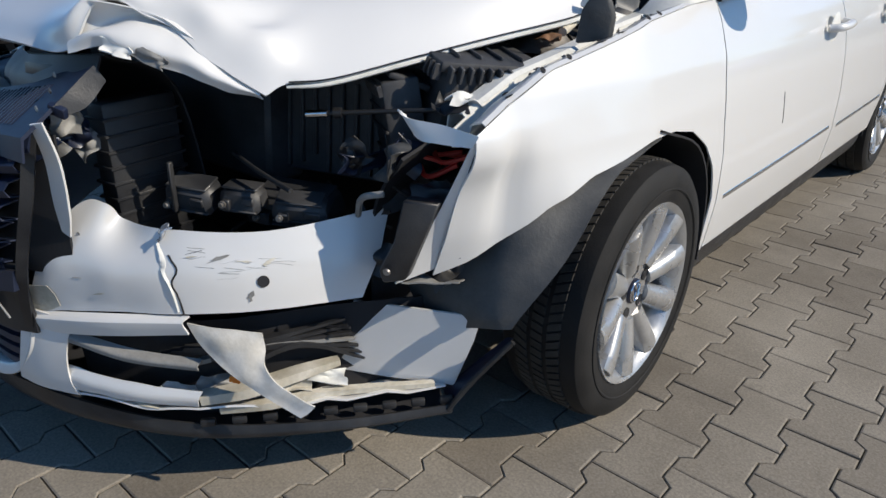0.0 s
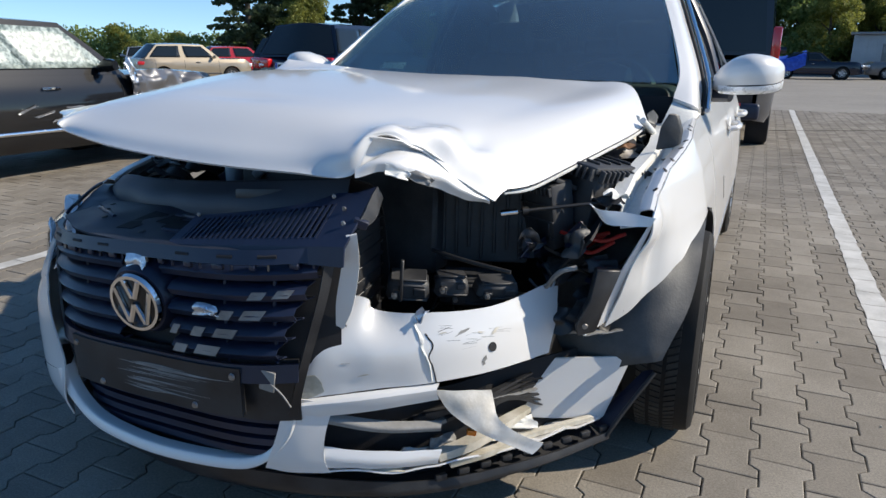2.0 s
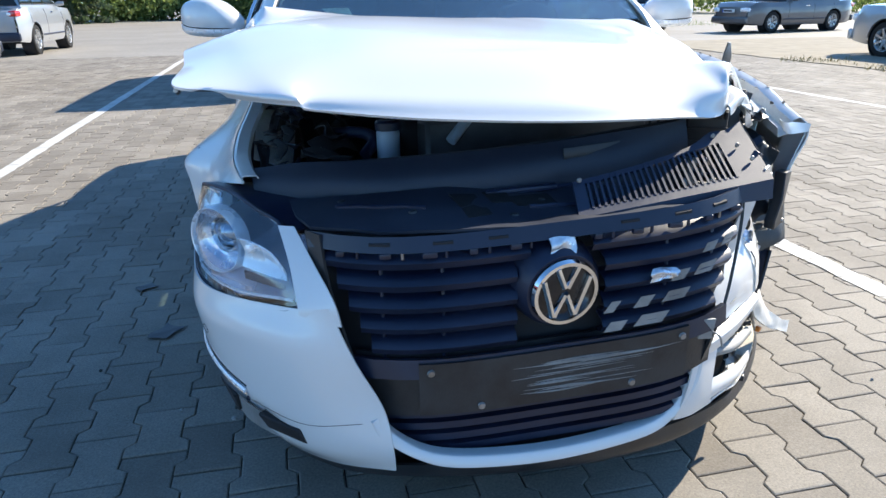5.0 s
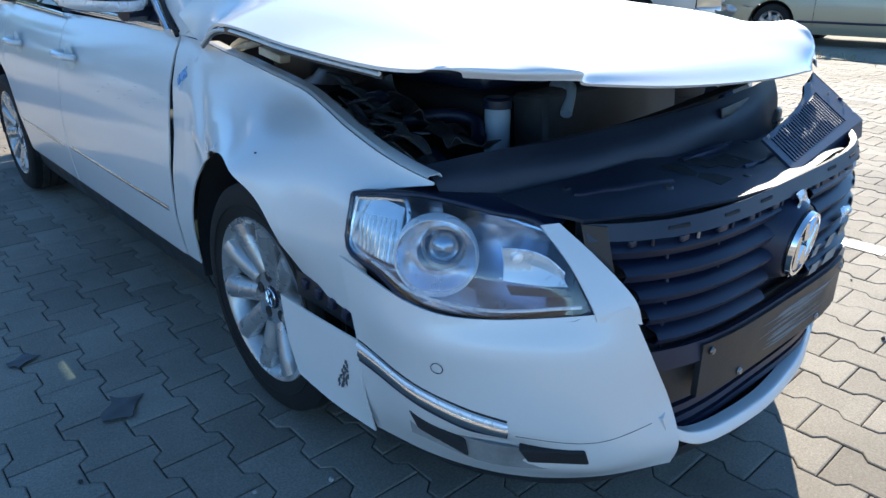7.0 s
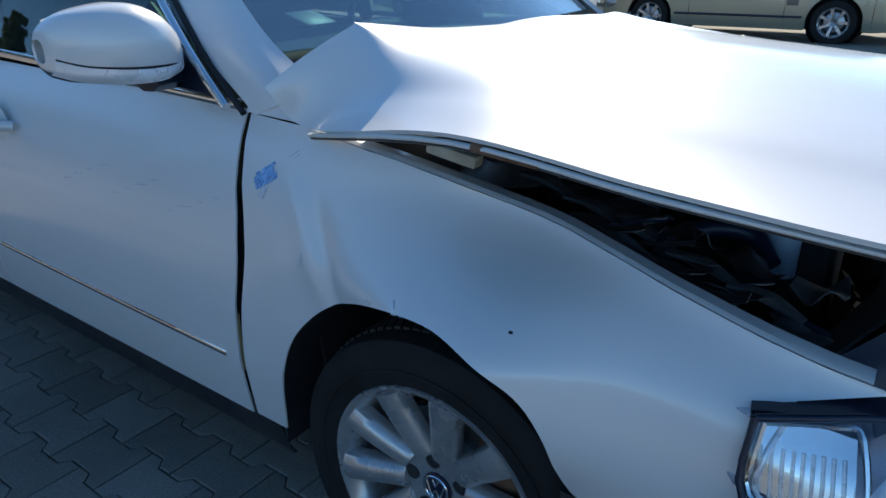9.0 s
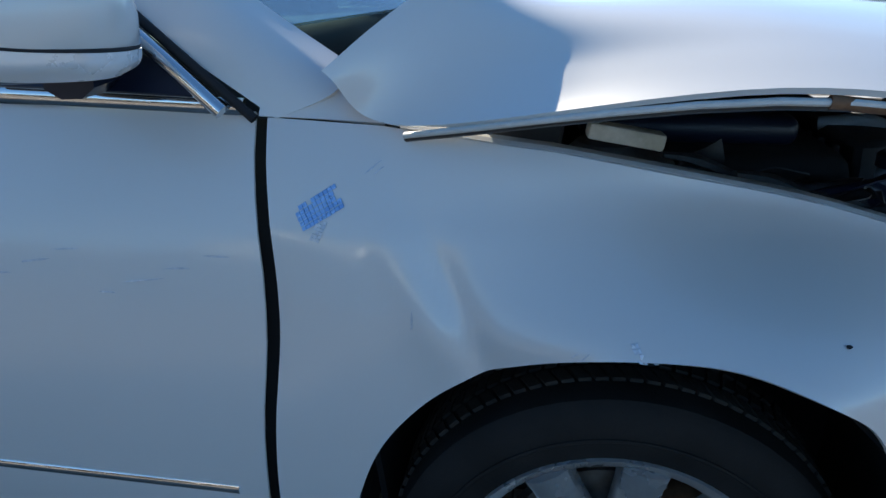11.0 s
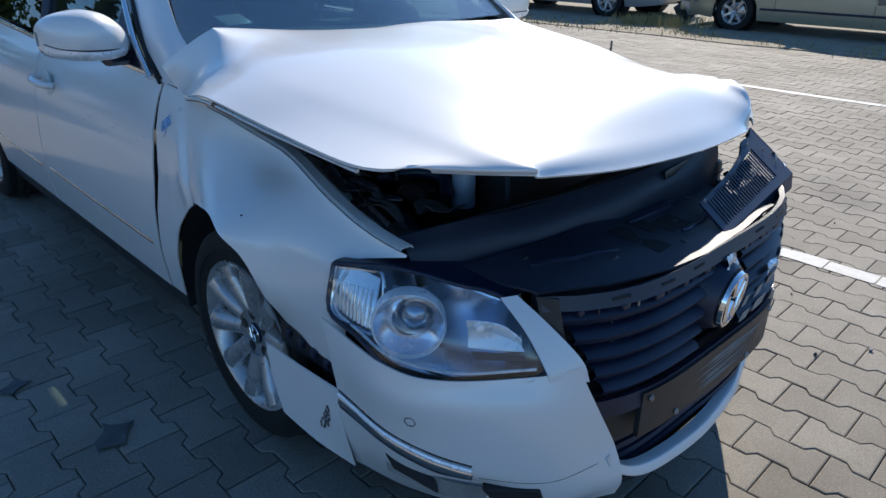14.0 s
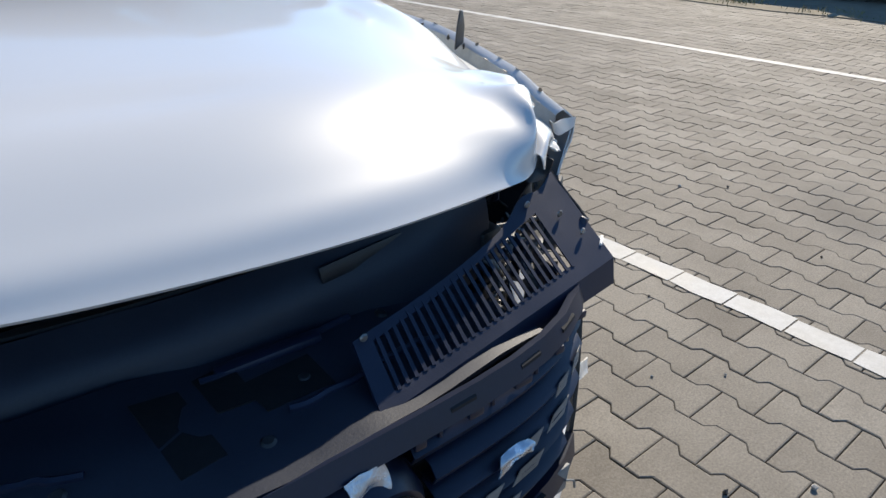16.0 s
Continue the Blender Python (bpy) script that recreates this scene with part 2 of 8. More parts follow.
def far_ground_material():
    m, nt, p = tree_of("far_paving")
    tone = ramp(nt, grain(nt, 0.35, 6, 0.7, "World"), [(0.3, (0.23, 0.207, 0.172)), (0.7, (0.31, 0.282, 0.24))])
    grit = ramp(nt, grain(nt, 9, 5, 0.7, "World"), [(0.25, (0.75, 0.75, 0.75)), (0.75, (1.1, 1.1, 1.1))])
    nt.links.new(mix(nt, 1.0, tone, grit, "MULTIPLY"), p.inputs["Base Color"])
    p.inputs["Roughness"].default_value = 0.72
    return m


FAR_GROUND = far_ground_material()
DRY_GRASS = surface("dry_grass", (0.40, 0.33, 0.17), (0.27, 0.25, 0.10), (0.8, 1.0), 3, 40, 0)
SAND = surface("sandy_verge", (0.24, 0.205, 0.15), (0.33, 0.285, 0.21), (0.9, 1.0), 2.5, 90, 0.5)


def leaf_material(name, a, b):
    m, nt, p = tree_of(name)
    rnd = nt.nodes.new("ShaderNodeNewGeometry").outputs["Random Per Island"]
    tone = ramp(nt, rnd, [(0.0, a), (1.0, b)])
    nt.links.new(tone, p.inputs["Base Color"])
    p.inputs["Roughness"].default_value = 0.6
    through_light, both = nt.nodes.new("ShaderNodeBsdfTranslucent"), nt.nodes.new("ShaderNodeMixShader")
    nt.links.new(tone, through_light.inputs[0])
    both.inputs[0].default_value = 0.5
    nt.links.new(p.outputs[0], both.inputs[1])
    nt.links.new(through_light.outputs[0], both.inputs[2])
    nt.links.new(both.outputs[0], nt.nodes["Material Output"].inputs[0])
    return m


LEAF = leaf_material("broad_leaves", (0.12, 0.17, 0.045), (0.28, 0.35, 0.11))
LEAF_YELLOW = leaf_material("yellowing_leaves", (0.15, 0.18, 0.035), (0.33, 0.33, 0.08))
NEEDLES = leaf_material("spruce_needles", (0.045, 0.075, 0.036), (0.09, 0.13, 0.065))
BARK = surface("bark", (0.05, 0.04, 0.03), (0.11, 0.09, 0.07), (0.8, 1.0), 6, 40, 0.6)
CONCRETE = surface("pale_concrete", (0.32, 0.31, 0.29), (0.42, 0.41, 0.39), (0.8, 0.95), 1.5, 60, 0.3)
SHEET_WALL = surface("grey_sheet_wall", (0.34, 0.36, 0.37), (0.42, 0.44, 0.45), (0.5, 0.7), 1.0, 40, 0.1)


# ---- mesh helpers ----
def put_mesh(name, verts, faces, mat, parent=None, label="", smooth=True, mats=None, index=None):
    me = bpy.data.meshes.new(name)
    me.from_pydata([tuple(v) for v in verts], [], [tuple(f) for f in faces])
    me.materials.append(mat)
    for extra in mats or ():
        me.materials.append(extra)
    if index is not None:
        me.polygons.foreach_set("material_index", index)
    me.polygons.foreach_set("use_smooth", [smooth] * len(me.polygons))
    me.update()
    ob = new(name, me)
    if parent is not None:
        ob.parent = parent
    if label:
        tagged(ob, label)
    return ob


def part(name, bm, mat, parent, label="", smooth=True):
    bmesh.ops.recalc_face_normals(bm, faces=bm.faces)
    me = bpy.data.meshes.new(name)
    bm.to_mesh(me)
    bm.free()
    me.materials.append(mat)
    me.polygons.foreach_set("use_smooth", [smooth] * len(me.polygons))
    if smooth:
        me.set_sharp_from_angle(angle=radians(38))
    ob = new(name, me)
    if parent is not None:
        ob.parent = parent
    if label:
        tagged(ob, label)
    return ob


def curve_through(pts, n):
    """Catmull-Rom through the points along axis 0, n steps for each span."""
    p = np.asarray(pts, float)
    ext = np.concatenate([[2 * p[0] - p[1]], p, [2 * p[-1] - p[-2]]])
    out = []
    for i in range(len(p) - 1):
        a, b, c, d = ext[i : i + 4]
        for k in range(n):
            t = k / n
            out.append(0.5 * ((2 * b) + (c - a) * t + (2 * a - 5 * b + 4 * c - d) * t * t + (3 * b - a - 3 * c + d) * t**3))
    out.append(p[-1])
    return np.array(out)


def grid_mesh(P, thick, inward=1.0):
    """A sheet with thickness from a grid of points (rows, columns, 3)."""
    r, c, _ = P.shape
    du, dv = np.gradient(P, axis=1), np.gradient(P, axis=0)
    n = np.cross(du, dv)
    n /= np.linalg.norm(n, axis=2, keepdims=True) + 1e-9
    Q = P + n * thick * inward
    verts = np.concatenate([P.reshape(-1, 3), Q.reshape(-1, 3)])
    m = r * c
    f = []
    for i in range(r - 1):
        for j in range(c - 1):
            a = i * c + j
            f.append((a, a + 1, a + c + 1, a + c))
            f.append((m + a, m + a + c, m + a + c + 1, m + a + 1))
    ring = [j for j in range(c)] + [i * c + c - 1 for i in range(1, r)] + [(r - 1) * c + j for j in range(c - 2, -1, -1)] + [i * c for i in range(r - 2, 0, -1)]
    for a, b in zip(ring, ring[1:] + ring[:1]):
        f.append((a, a + m, b + m, b))
    return verts, f


def sheet(name, rows, mat, parent=None, label="", nu=6, nv=6, thick=0.003, inward=1.0, shape=None, back=None):
    """A curved panel through rows of control points. shape(P) may dent it; back: another material for its inner side."""
    P = curve_through(rows, nv)
    P = curve_through(P.transpose(1, 0, 2), nu).transpose(1, 0, 2)
    if shape:
        P = shape(P)
    v, f = grid_mesh(P, thick, inward)
    index = None
    if back:
        half = (P.shape[0] - 1) * (P.shape[1] - 1) * 2
        index = [1 if (k < half and k % 2 == 1) else 0 for k in range(len(f))]
    ob = put_mesh(name, v, f, mat, parent, label, True, [back] if back else None, index)
    ob.data.set_sharp_from_angle(angle=radians(40))
    return ob


def ball(P, centre, radius):
    d = np.linalg.norm((P - np.array(centre)) / np.array(radius), axis=-1, keepdims=True)
    return np.exp(-(d**2) * 2.0)


def rough_noise(P, scale, seed=0.0):
    flat = P.reshape(-1, 3)
    return np.array([noise.noise(Vector((v[0] * scale + seed, v[1] * scale - seed, v[2] * scale))) for v in flat]).reshape(*P.shape[:2], 1)


def block(name, size, where, mat, parent=None, label="", rot=(0, 0, 0), bevel=0.006, taper=1.0, seg=2):
    bm = bmesh.new()
    bmesh.ops.create_cube(bm, size=1.0)
    for v in bm.verts:
        k = taper if v.co.z > 0 else 1.0
        v.co = Vector((v.co.x * size[0] * k, v.co.y * size[1] * k, v.co.z * size[2]))
    if bevel:
        bmesh.ops.bevel(bm, geom=bm.edges[:], offset=min(bevel, min(size) * 0.4), segments=seg, affect="EDGES", profile=0.5)
    bmesh.ops.transform(bm, matrix=pose(*where, *rot), verts=bm.verts)
    return part(name, bm, mat, parent, label)


def prism(name, pts, way, mat, parent=None, label="", bevel=0.002):
    """A flat piece with the given outline, pushed out along way."""
    bm = bmesh.new()
    f = bm.faces.new([bm.verts.new(p) for p in pts])
    g = bmesh.ops.extrude_face_region(bm, geom=[f])
    bmesh.ops.translate(bm, vec=way, verts=[e for e in g["geom"] if isinstance(e, bmesh.types.BMVert)])
    bmesh.ops.recalc_face_normals(bm, faces=bm.faces)
    if bevel:
        bmesh.ops.bevel(bm, geom=bm.edges[:], offset=bevel, segments=1, affect="EDGES")
    return part(name, bm, mat, parent, label)


def tube(name, pts, radius, mat, parent=None, label="", sides=8, n=5, flat=1.0, up=(0, 0, 1)):
    """A rounded bar swept along a smooth line; radius may be one number or one for each point."""
    P = curve_through(pts, n) if len(pts) > 2 else np.array(pts, float)
    R = np.full(len(P), radius) if np.isscalar(radius) else np.interp(np.linspace(0, 1, len(P)), np.linspace(0, 1, len(radius)), radius)
    T = np.gradient(P, axis=0)
    T /= np.linalg.norm(T, axis=1, keepdims=True) + 1e-9
    verts, faces = [], []
    for i, (p, t, r) in enumerate(zip(P, T, R)):
        u = np.cross(t, up)
        if np.linalg.norm(u) < 1e-3:
            u = np.cross(t, (1, 0, 0))
        u /= np.linalg.norm(u)
        w = np.cross(u, t)
        for k in range(sides):
            a = 2 * math.pi * (k + 0.5) / sides
            verts.append(p + r * (math.cos(a) * u * flat + math.sin(a) * w))
        if i:
            b = (i - 1) * sides
            faces += [(b + k, b + (k + 1) % sides, b + sides + (k + 1) % sides, b + sides + k) for k in range(sides)]
    m = len(verts)
    faces.append(tuple(range(sides))[::-1])
    faces.append(tuple(range(m - sides, m)))
    ob = put_mesh(name, verts, faces, mat, parent, label)
    ob.data.set_sharp_from_angle(angle=radians(50))
    return ob


def lathe(name, profile, mat, parent=None, label="", n=40, m=None, closed=False):
    """Turns a profile of (radius, along) about the local x axis."""
    verts, faces = [], []
    k = len(profile)
    for i in range(n):
        a = 2 * math.pi * i / n
        for r, x in profile:
            verts.append((x, r * math.cos(a), r * math.sin(a)))
    for i in range(n):
        b, c = i * k, ((i + 1) % n) * k
        for j in range(k if closed else k - 1):
            j2 = (j + 1) % k
            faces.append((b + j, b + j2, c + j2, c + j))
    if m is not None:
        verts = [tuple(m @ Vector(v)) for v in verts]
    ob = put_mesh(name, verts, faces, mat, parent, label)
    ob.data.set_sharp_from_angle(angle=radians(35))
    return ob


def onto(ob, p, lift=0.002):
    """The place on a part's skin nearest to p, lifted off it towards p's side, and the way out."""
    me = ob.data
    tree = BVHTree.FromPolygons([v.co[:] for v in me.vertices], [f.vertices[:] for f in me.polygons])
    co, n, _, _ = tree.find_nearest(Vector(p))
    if (Vector(p) - co).length > 1e-5 and (Vector(p) - co).dot(n) < 0:
        n = -n
    return co + n * lift, n


def decal(name, ob, p, w, h, turn, mat, parent, label="", lift=0.0012, seed=0, ragged=0.25, n=12):
    """A thin ragged flake that lies on a part's skin."""
    co, nrm = onto(ob, p, lift)
    m = Matrix.Translation(co) @ nrm.to_track_quat("Z", "Y").to_matrix().to_4x4() @ pose(0, 0, 0, 0, 0, turn)
    r = random.Random(seed)
    ring = [(math.cos(6.2832 * k / n) * w / 2 * r.uniform(1 - ragged, 1), math.sin(6.2832 * k / n) * h / 2 * r.uniform(1 - ragged, 1)) for k in range(n)]
    pts = [m @ Vector((x, y, 0)) for x, y in ring]
    return prism(name, pts, nrm * 0.0008, mat, parent, label, bevel=0)


def strip_on(name, ob, pts, radius, mat, parent, label="", lift=0.001, flat=1.0, steps=6, sides=6):
    """A thin bar that follows a part's skin."""
    P = curve_through(pts, steps) if len(pts) > 2 else np.linspace(pts[0], pts[1], steps + 1)
    return tube(name, [tuple(onto(ob, p, lift)[0]) for p in P], radius, mat, parent, label, sides=sides, n=2, flat=flat)


def thing(name, label, category, where=(0, 0, 0), turn=0.0, group="", kind=""):
    e = new(name)
    e.matrix_world = pose(*where, 0, 0, turn)
    return tagged(e, label, category, group, kind)


# ---- the wrecked white car ----
car = thing("wrecked_car", "white saloon car with a crushed front corner and buckled bonnet", "car")


def side_x(z):
    """Half the body's width at a height, along the doors."""
    return float(np.interp(z, [0.16, 0.22, 0.31, 0.43, 0.56, 0.70, 0.80, 0.87, 0.925, 0.945], [0.80, 0.832, 0.850, 0.864, 0.863, 0.849, 0.829, 0.803, 0.776, 0.755]))


def flank(name, y0, y1, low, high, side, mat, parent, label="", nu=30, nv=14, push=None, thick=0.004, gap=None):
    """A side panel between two lengths and two height lines; push(y, z) moves it outwards."""
    P = np.zeros((nv + 1, nu + 1, 3))
    for j in range(nu + 1):
        y = y0 + (y1 - y0) * j / nu
        a, b = low(y), high(y)
        for i in range(nv + 1):
            z = b + (a - b) * i / nv
            x = side_x(z) + (push(y, z) if push else 0.0)
            bow = 0.02 * math.exp(-(((z - 0.70) / 0.14) ** 2)) * max(0.0, 1 - abs(y - gap) / 0.15) if gap else 0.0
            P[i, j] = (side * x, y - bow, z)
    v, f = grid_mesh(P, thick, -side)
    ob = put_mesh(name, v, f, mat, parent, label)
    ob.data.set_sharp_from_angle(angle=radians(40))
    return ob


def arch(y, centre, radius, base, hub=0.32):
    d = abs(y - centre)
    return max(base, hub + math.sqrt(max(radius**2 - d**2, 0.0))) if d < radius else base


BELT = 0.93
SCRATCH_Y = 0.895


def rear_taper(y, z):
    return -0.10 * max(0.0, (y - 2.6) / 1.2) ** 2 - 0.02 * max(0.0, (y - 3.3) / 0.5)


def belt(y):
    return BELT + 0.035 * max(0.0, (y - 0.5) / 3.0)


for side in (-1, 1):
    # front and rear doors, sill, rear wing
    front_door = flank("front_door", 0.459, 1.545, lambda y: 0.30, belt, side, WHITE, car, nu=28, gap=0.455)
    # Black backing strip added to close the see-through door gap and keep it dark.
    flank("gap_backing", 0.425, 0.485, lambda y: 0.30, lambda y: 0.918, side, BLACK_MATT, car, "black backing strip added behind the door gap", nu=4, push=lambda y, z: -0.03, gap=0.455)
    back_door = flank("rear_door", 1.552, 2.50, lambda y: arch(y, 2.709, 0.375, 0.30), belt, side, WHITE, car, nu=20)
    flank("rear_wing", 2.507, 3.78, lambda y: arch(y, 2.709, 0.375, 0.24), lambda y: belt(y) + 0.01, side, WHITE, car, nu=40, push=rear_taper)
    flank("sill", 0.40, 2.34, lambda y: 0.185, lambda y: 0.292, side, BLACK_DUSTY, car, "grey-black plastic sill", nu=8, nv=4, push=lambda y, z: -0.018)
    for d, y0, y1 in ((front_door, 0.50, 1.49), (back_door, 1.60, 2.30)):
        tube("trim_strip", [(side * 0.866, y0, 0.437), (side * 0.867, (y0 + y1) / 2, 0.442), (side * 0.867, y1, 0.449)], 0.0075, CHROME, d, "thin chrome trim strip", flat=0.6)
        tube("door_handle", [(side * 0.842, y1 - 0.20, 0.805), (side * 0.876, y1 - 0.17, 0.81), (side * 0.877, y1 - 0.06, 0.815), (side * 0.842, y1 - 0.03, 0.815)], 0.013, WHITE, d, "white pull handle")
        lathe("handle_recess", [(0.0, 0.003), (0.04, 0.004), (0.052, 0.0)], WHITE_IN, d, m=pose(side * 0.838, y1 - 0.115, 0.80, 0, 0, 0 if side > 0 else 180), n=20)
        tube("window_trim", [(side * 0.778, y0 - 0.03, 0.938), (side * 0.776, (y0 + y1) / 2, 0.955), (side * 0.772, y1 + 0.05, 0.97)], 0.011, CHROME, d, "bright chrome window trim", flat=0.5)
    # glasshouse side
    sheet("side_window", [[(side * 0.575, 1.05, 1.37), (side * 0.572, 1.28, 1.40), (side * 0.57, 1.5, 1.405)], [(side * 0.68, 0.80, 1.17), (side * 0.685, 1.2, 1.18), (side * 0.685, 1.5, 1.19)], [(side * 0.772, 0.56, 0.945), (side * 0.772, 1.0, 0.955), (side * 0.77, 1.5, 0.965)]], SIDE_PANE, front_door, "dark tinted side window", inward=side, thick=0.004)
    sheet("side_window", [[(side * 0.57, 1.56, 1.405), (side * 0.57, 1.9, 1.40), (side * 0.575, 2.15, 1.36)], [(side * 0.685, 1.56, 1.19), (side * 0.685, 2.0, 1.19), (side * 0.68, 2.35, 1.18)], [(side * 0.77, 1.56, 0.967), (side * 0.765, 2.0, 0.975), (side * 0.76, 2.5, 0.985)]], DARK_PANE, back_door, "dark tinted side window", inward=side, thick=0.004)
    tube("door_pillar", [(side * 0.768, 1.53, 0.95), (side * 0.69, 1.53, 1.18), (side * 0.572, 1.53, 1.41)], 0.024, BLACK, car, "black door pillar", flat=1.4)
    # windscreen pillar with its bright and black edging
    pillar = sheet("windscreen_pillar", [[(side * 0.782, 0.43, 0.925), (side * 0.755, 0.62, 1.05), (side * 0.655, 0.90, 1.25), (side * 0.575, 1.16, 1.405), (side * 0.55, 1.6, 1.455)], [(side * 0.770, 0.36, 0.955), (side * 0.735, 0.54, 1.07), (side * 0.635, 0.83, 1.27), (side * 0.55, 1.10, 1.425), (side * 0.52, 1.6, 1.475)], [(side * 0.70, 0.36, 0.98), (side * 0.695, 0.50, 1.075), (side * 0.60, 0.80, 1.275), (side * 0.51, 1.07, 1.43), (side * 0.48, 1.6, 1.485)]], WHITE, car, nu=8, nv=4, thick=0.012, inward=-side, label="white windscreen pillar")
    tube("window_seal", [(side * 0.787, 0.455, 0.925), (side * 0.768, 0.585, 1.03), (side * 0.665, 0.89, 1.245), (side * 0.583, 1.15, 1.40), (side * 0.575, 1.5, 1.42), (side * 0.58, 2.1, 1.385)], 0.006, BLACK_MATT, pillar, "black rubber seal")
    tube("window_trim", [(side * 0.797, 0.490, 0.935), (side * 0.780, 0.615, 1.04), (side * 0.678, 0.925, 1.25), (side * 0.600, 1.168, 1.398), (side * 0.58, 1.5, 1.41), (side * 0.585, 2.1, 1.375)], 0.010, CHROME, pillar, "bright chrome window trim")
    prism("mirror_base", [(side * 0.788, 0.50, 0.948), (side * 0.784, 0.79, 0.958), (side * 0.718, 0.79, 1.105)], (side * 0.012, 0, 0.004), BLACK, front_door, "black triangular mirror base")
    # door mirror
    def loop(x, back, front, low_z, high_z, n=18):
        """A rounded section of the mirror's shell at one distance out from the door."""
        ring = []
        for k in range(n + 1):
            a = 2 * math.pi * k / n
            c, d = math.cos(a), math.sin(a)
            ring.append((side * x, (back + front) / 2 + (back - front) / 2 * abs(c) ** 0.7 * math.copysign(1, c), (low_z + high_z) / 2 + (high_z - low_z) / 2 * abs(d) ** (0.85 if d > 0 else 0.55) * math.copysign(1, d)))
        return ring

    SHELL = ((0.798, 0.672, 0.600, 0.998, 1.046), (0.820, 0.678, 0.566, 0.994, 1.076), (0.860, 0.684, 0.538, 0.992, 1.106), (0.908, 0.688, 0.526, 0.993, 1.120), (0.955, 0.692, 0.540, 0.996, 1.116), (0.993, 0.698, 0.578, 1.001, 1.104), (1.014, 0.700, 0.628, 1.010, 1.084), (1.019, 0.698, 0.660, 1.024, 1.064))
    mirror = sheet("mirror", [loop(*q) for q in SHELL], WHITE, car, "white door mirror with a clear indicator strip", nu=1, nv=4, thick=0.004, inward=-side)
    GLASS = [(x, b + 0.004, z0 + 0.012, z1 - 0.012) for x, b, f, z0, z1 in SHELL[1:6]]
    sheet("mirror_glass", [[(side * x, y, z1) for x, y, z0, z1 in GLASS], [(side * x, y, z0) for x, y, z0, z1 in GLASS]], CHROME, mirror, "mirror glass", nu=3, nv=3, inward=side, thick=0.005)
    LOW = [(x, b, f, z0) for x, b, f, z0, z1 in SHELL[1:7]]
    sheet("indicator", [[(side * x, f + 0.006, z0 + 0.022) for x, b, f, z0 in LOW], [(side * x, f + 0.010, z0 + 0.008) for x, b, f, z0 in LOW], [(side * x, f + 0.030, z0 - 0.002) for x, b, f, z0 in LOW]], CLEAR_LAMP, mirror, "clear indicator strip", nu=4, nv=4, thick=0.004, inward=-side)
    sheet("mirror_underside", [[(side * x, f + 0.026, z0 - 0.001) for x, b, f, z0 in LOW], [(side * x, (b + f) / 2, z0 - 0.008) for x, b, f, z0 in LOW], [(side * x, b - 0.004, z0 + 0.004) for x, b, f, z0 in LOW]], BLACK, mirror, "black plastic underside", nu=4, nv=3, thick=0.004, inward=side)
    tube("mirror_gap", [(side * x, f + 0.005, z0 + 0.023) for x, b, f, z0 in LOW], 0.0024, BLACK_MATT, mirror, "dark gap above the indicator", sides=6)
    if side < 0:
        for k in range(12):
            decal("door_scratch", front_door, (-1.0, 0.50 + 0.05 * k, 0.80 - 0.018 * (k % 4)), 0.04 + 0.012 * (k % 3), 0.0036, 4 * (k % 3), FLAKE, front_door, "fine bright scratches", seed=k, ragged=0.5, n=6, lift=0.0006)
    else:
        strip_on("door_scratch", front_door, [(1.0, SCRATCH_Y, 0.672), (1.0, SCRATCH_Y + 0.008, 0.62), (1.0, SCRATCH_Y + 0.010, 0.57)], 0.0016, BLACK_DUSTY, front_door, "thin dark scratch", 0.0)
    tube("mirror_arm", [(side * 0.762, 0.66, 0.985), (side * 0.81, 0.65, 0.983), (side * 0.86, 0.635, 0.978)], [0.034, 0.030, 0.022], BLACK, mirror, "black mirror arm", flat=1.3)

# windscreen, roof, rear
windscreen = sheet("windscreen", [[(-0.50, 1.09, 1.43), (0, 1.03, 1.445), (0.50, 1.09, 1.43)], [(-0.60, 0.79, 1.265), (0, 0.69, 1.285), (0.60, 0.79, 1.265)], [(-0.70, 0.46, 1.02), (0, 0.34, 1.03), (0.70, 0.46, 1.02)]], PANE, car, "greenish laminated windscreen", nu=10, nv=8, thick=0.005, inward=-1)
sheet("roof", [[(-0.51, 1.08, 1.432), (0, 1.02, 1.447), (0.51, 1.08, 1.432)], [(-0.53, 1.6, 1.48), (0, 1.6, 1.5), (0.53, 1.6, 1.48)], [(-0.52, 2.3, 1.44), (0, 2.35, 1.46), (0.52, 2.3, 1.44)]], WHITE, car, "white roof panel", nu=8, nv=8, thick=0.02, inward=-1)
sheet("rear_window", [[(-0.52, 2.3, 1.44), (0, 2.36, 1.455), (0.52, 2.3, 1.44)], [(-0.62, 2.95, 1.02), (0, 3.05, 1.03), (0.62, 2.95, 1.02)]], DARK_PANE, car, "tinted rear window", nu=8, nv=8, thick=0.005, inward=-1)
for side in (-1, 1):
    sheet("rear_pillar", [[(side * 0.58, 2.12, 1.385), (side * 0.55, 2.2, 1.42), (side * 0.52, 2.3, 1.44)], [(side * 0.68, 2.4, 1.18), (side * 0.64, 2.6, 1.2), (side * 0.60, 2.75, 1.2)], [(side * 0.775, 2.5, 0.985), (side * 0.74, 2.85, 0.99), (side * 0.62, 3.0, 1.0)]], WHITE, car, "white rear pillar", thick=0.01, inward=-side)
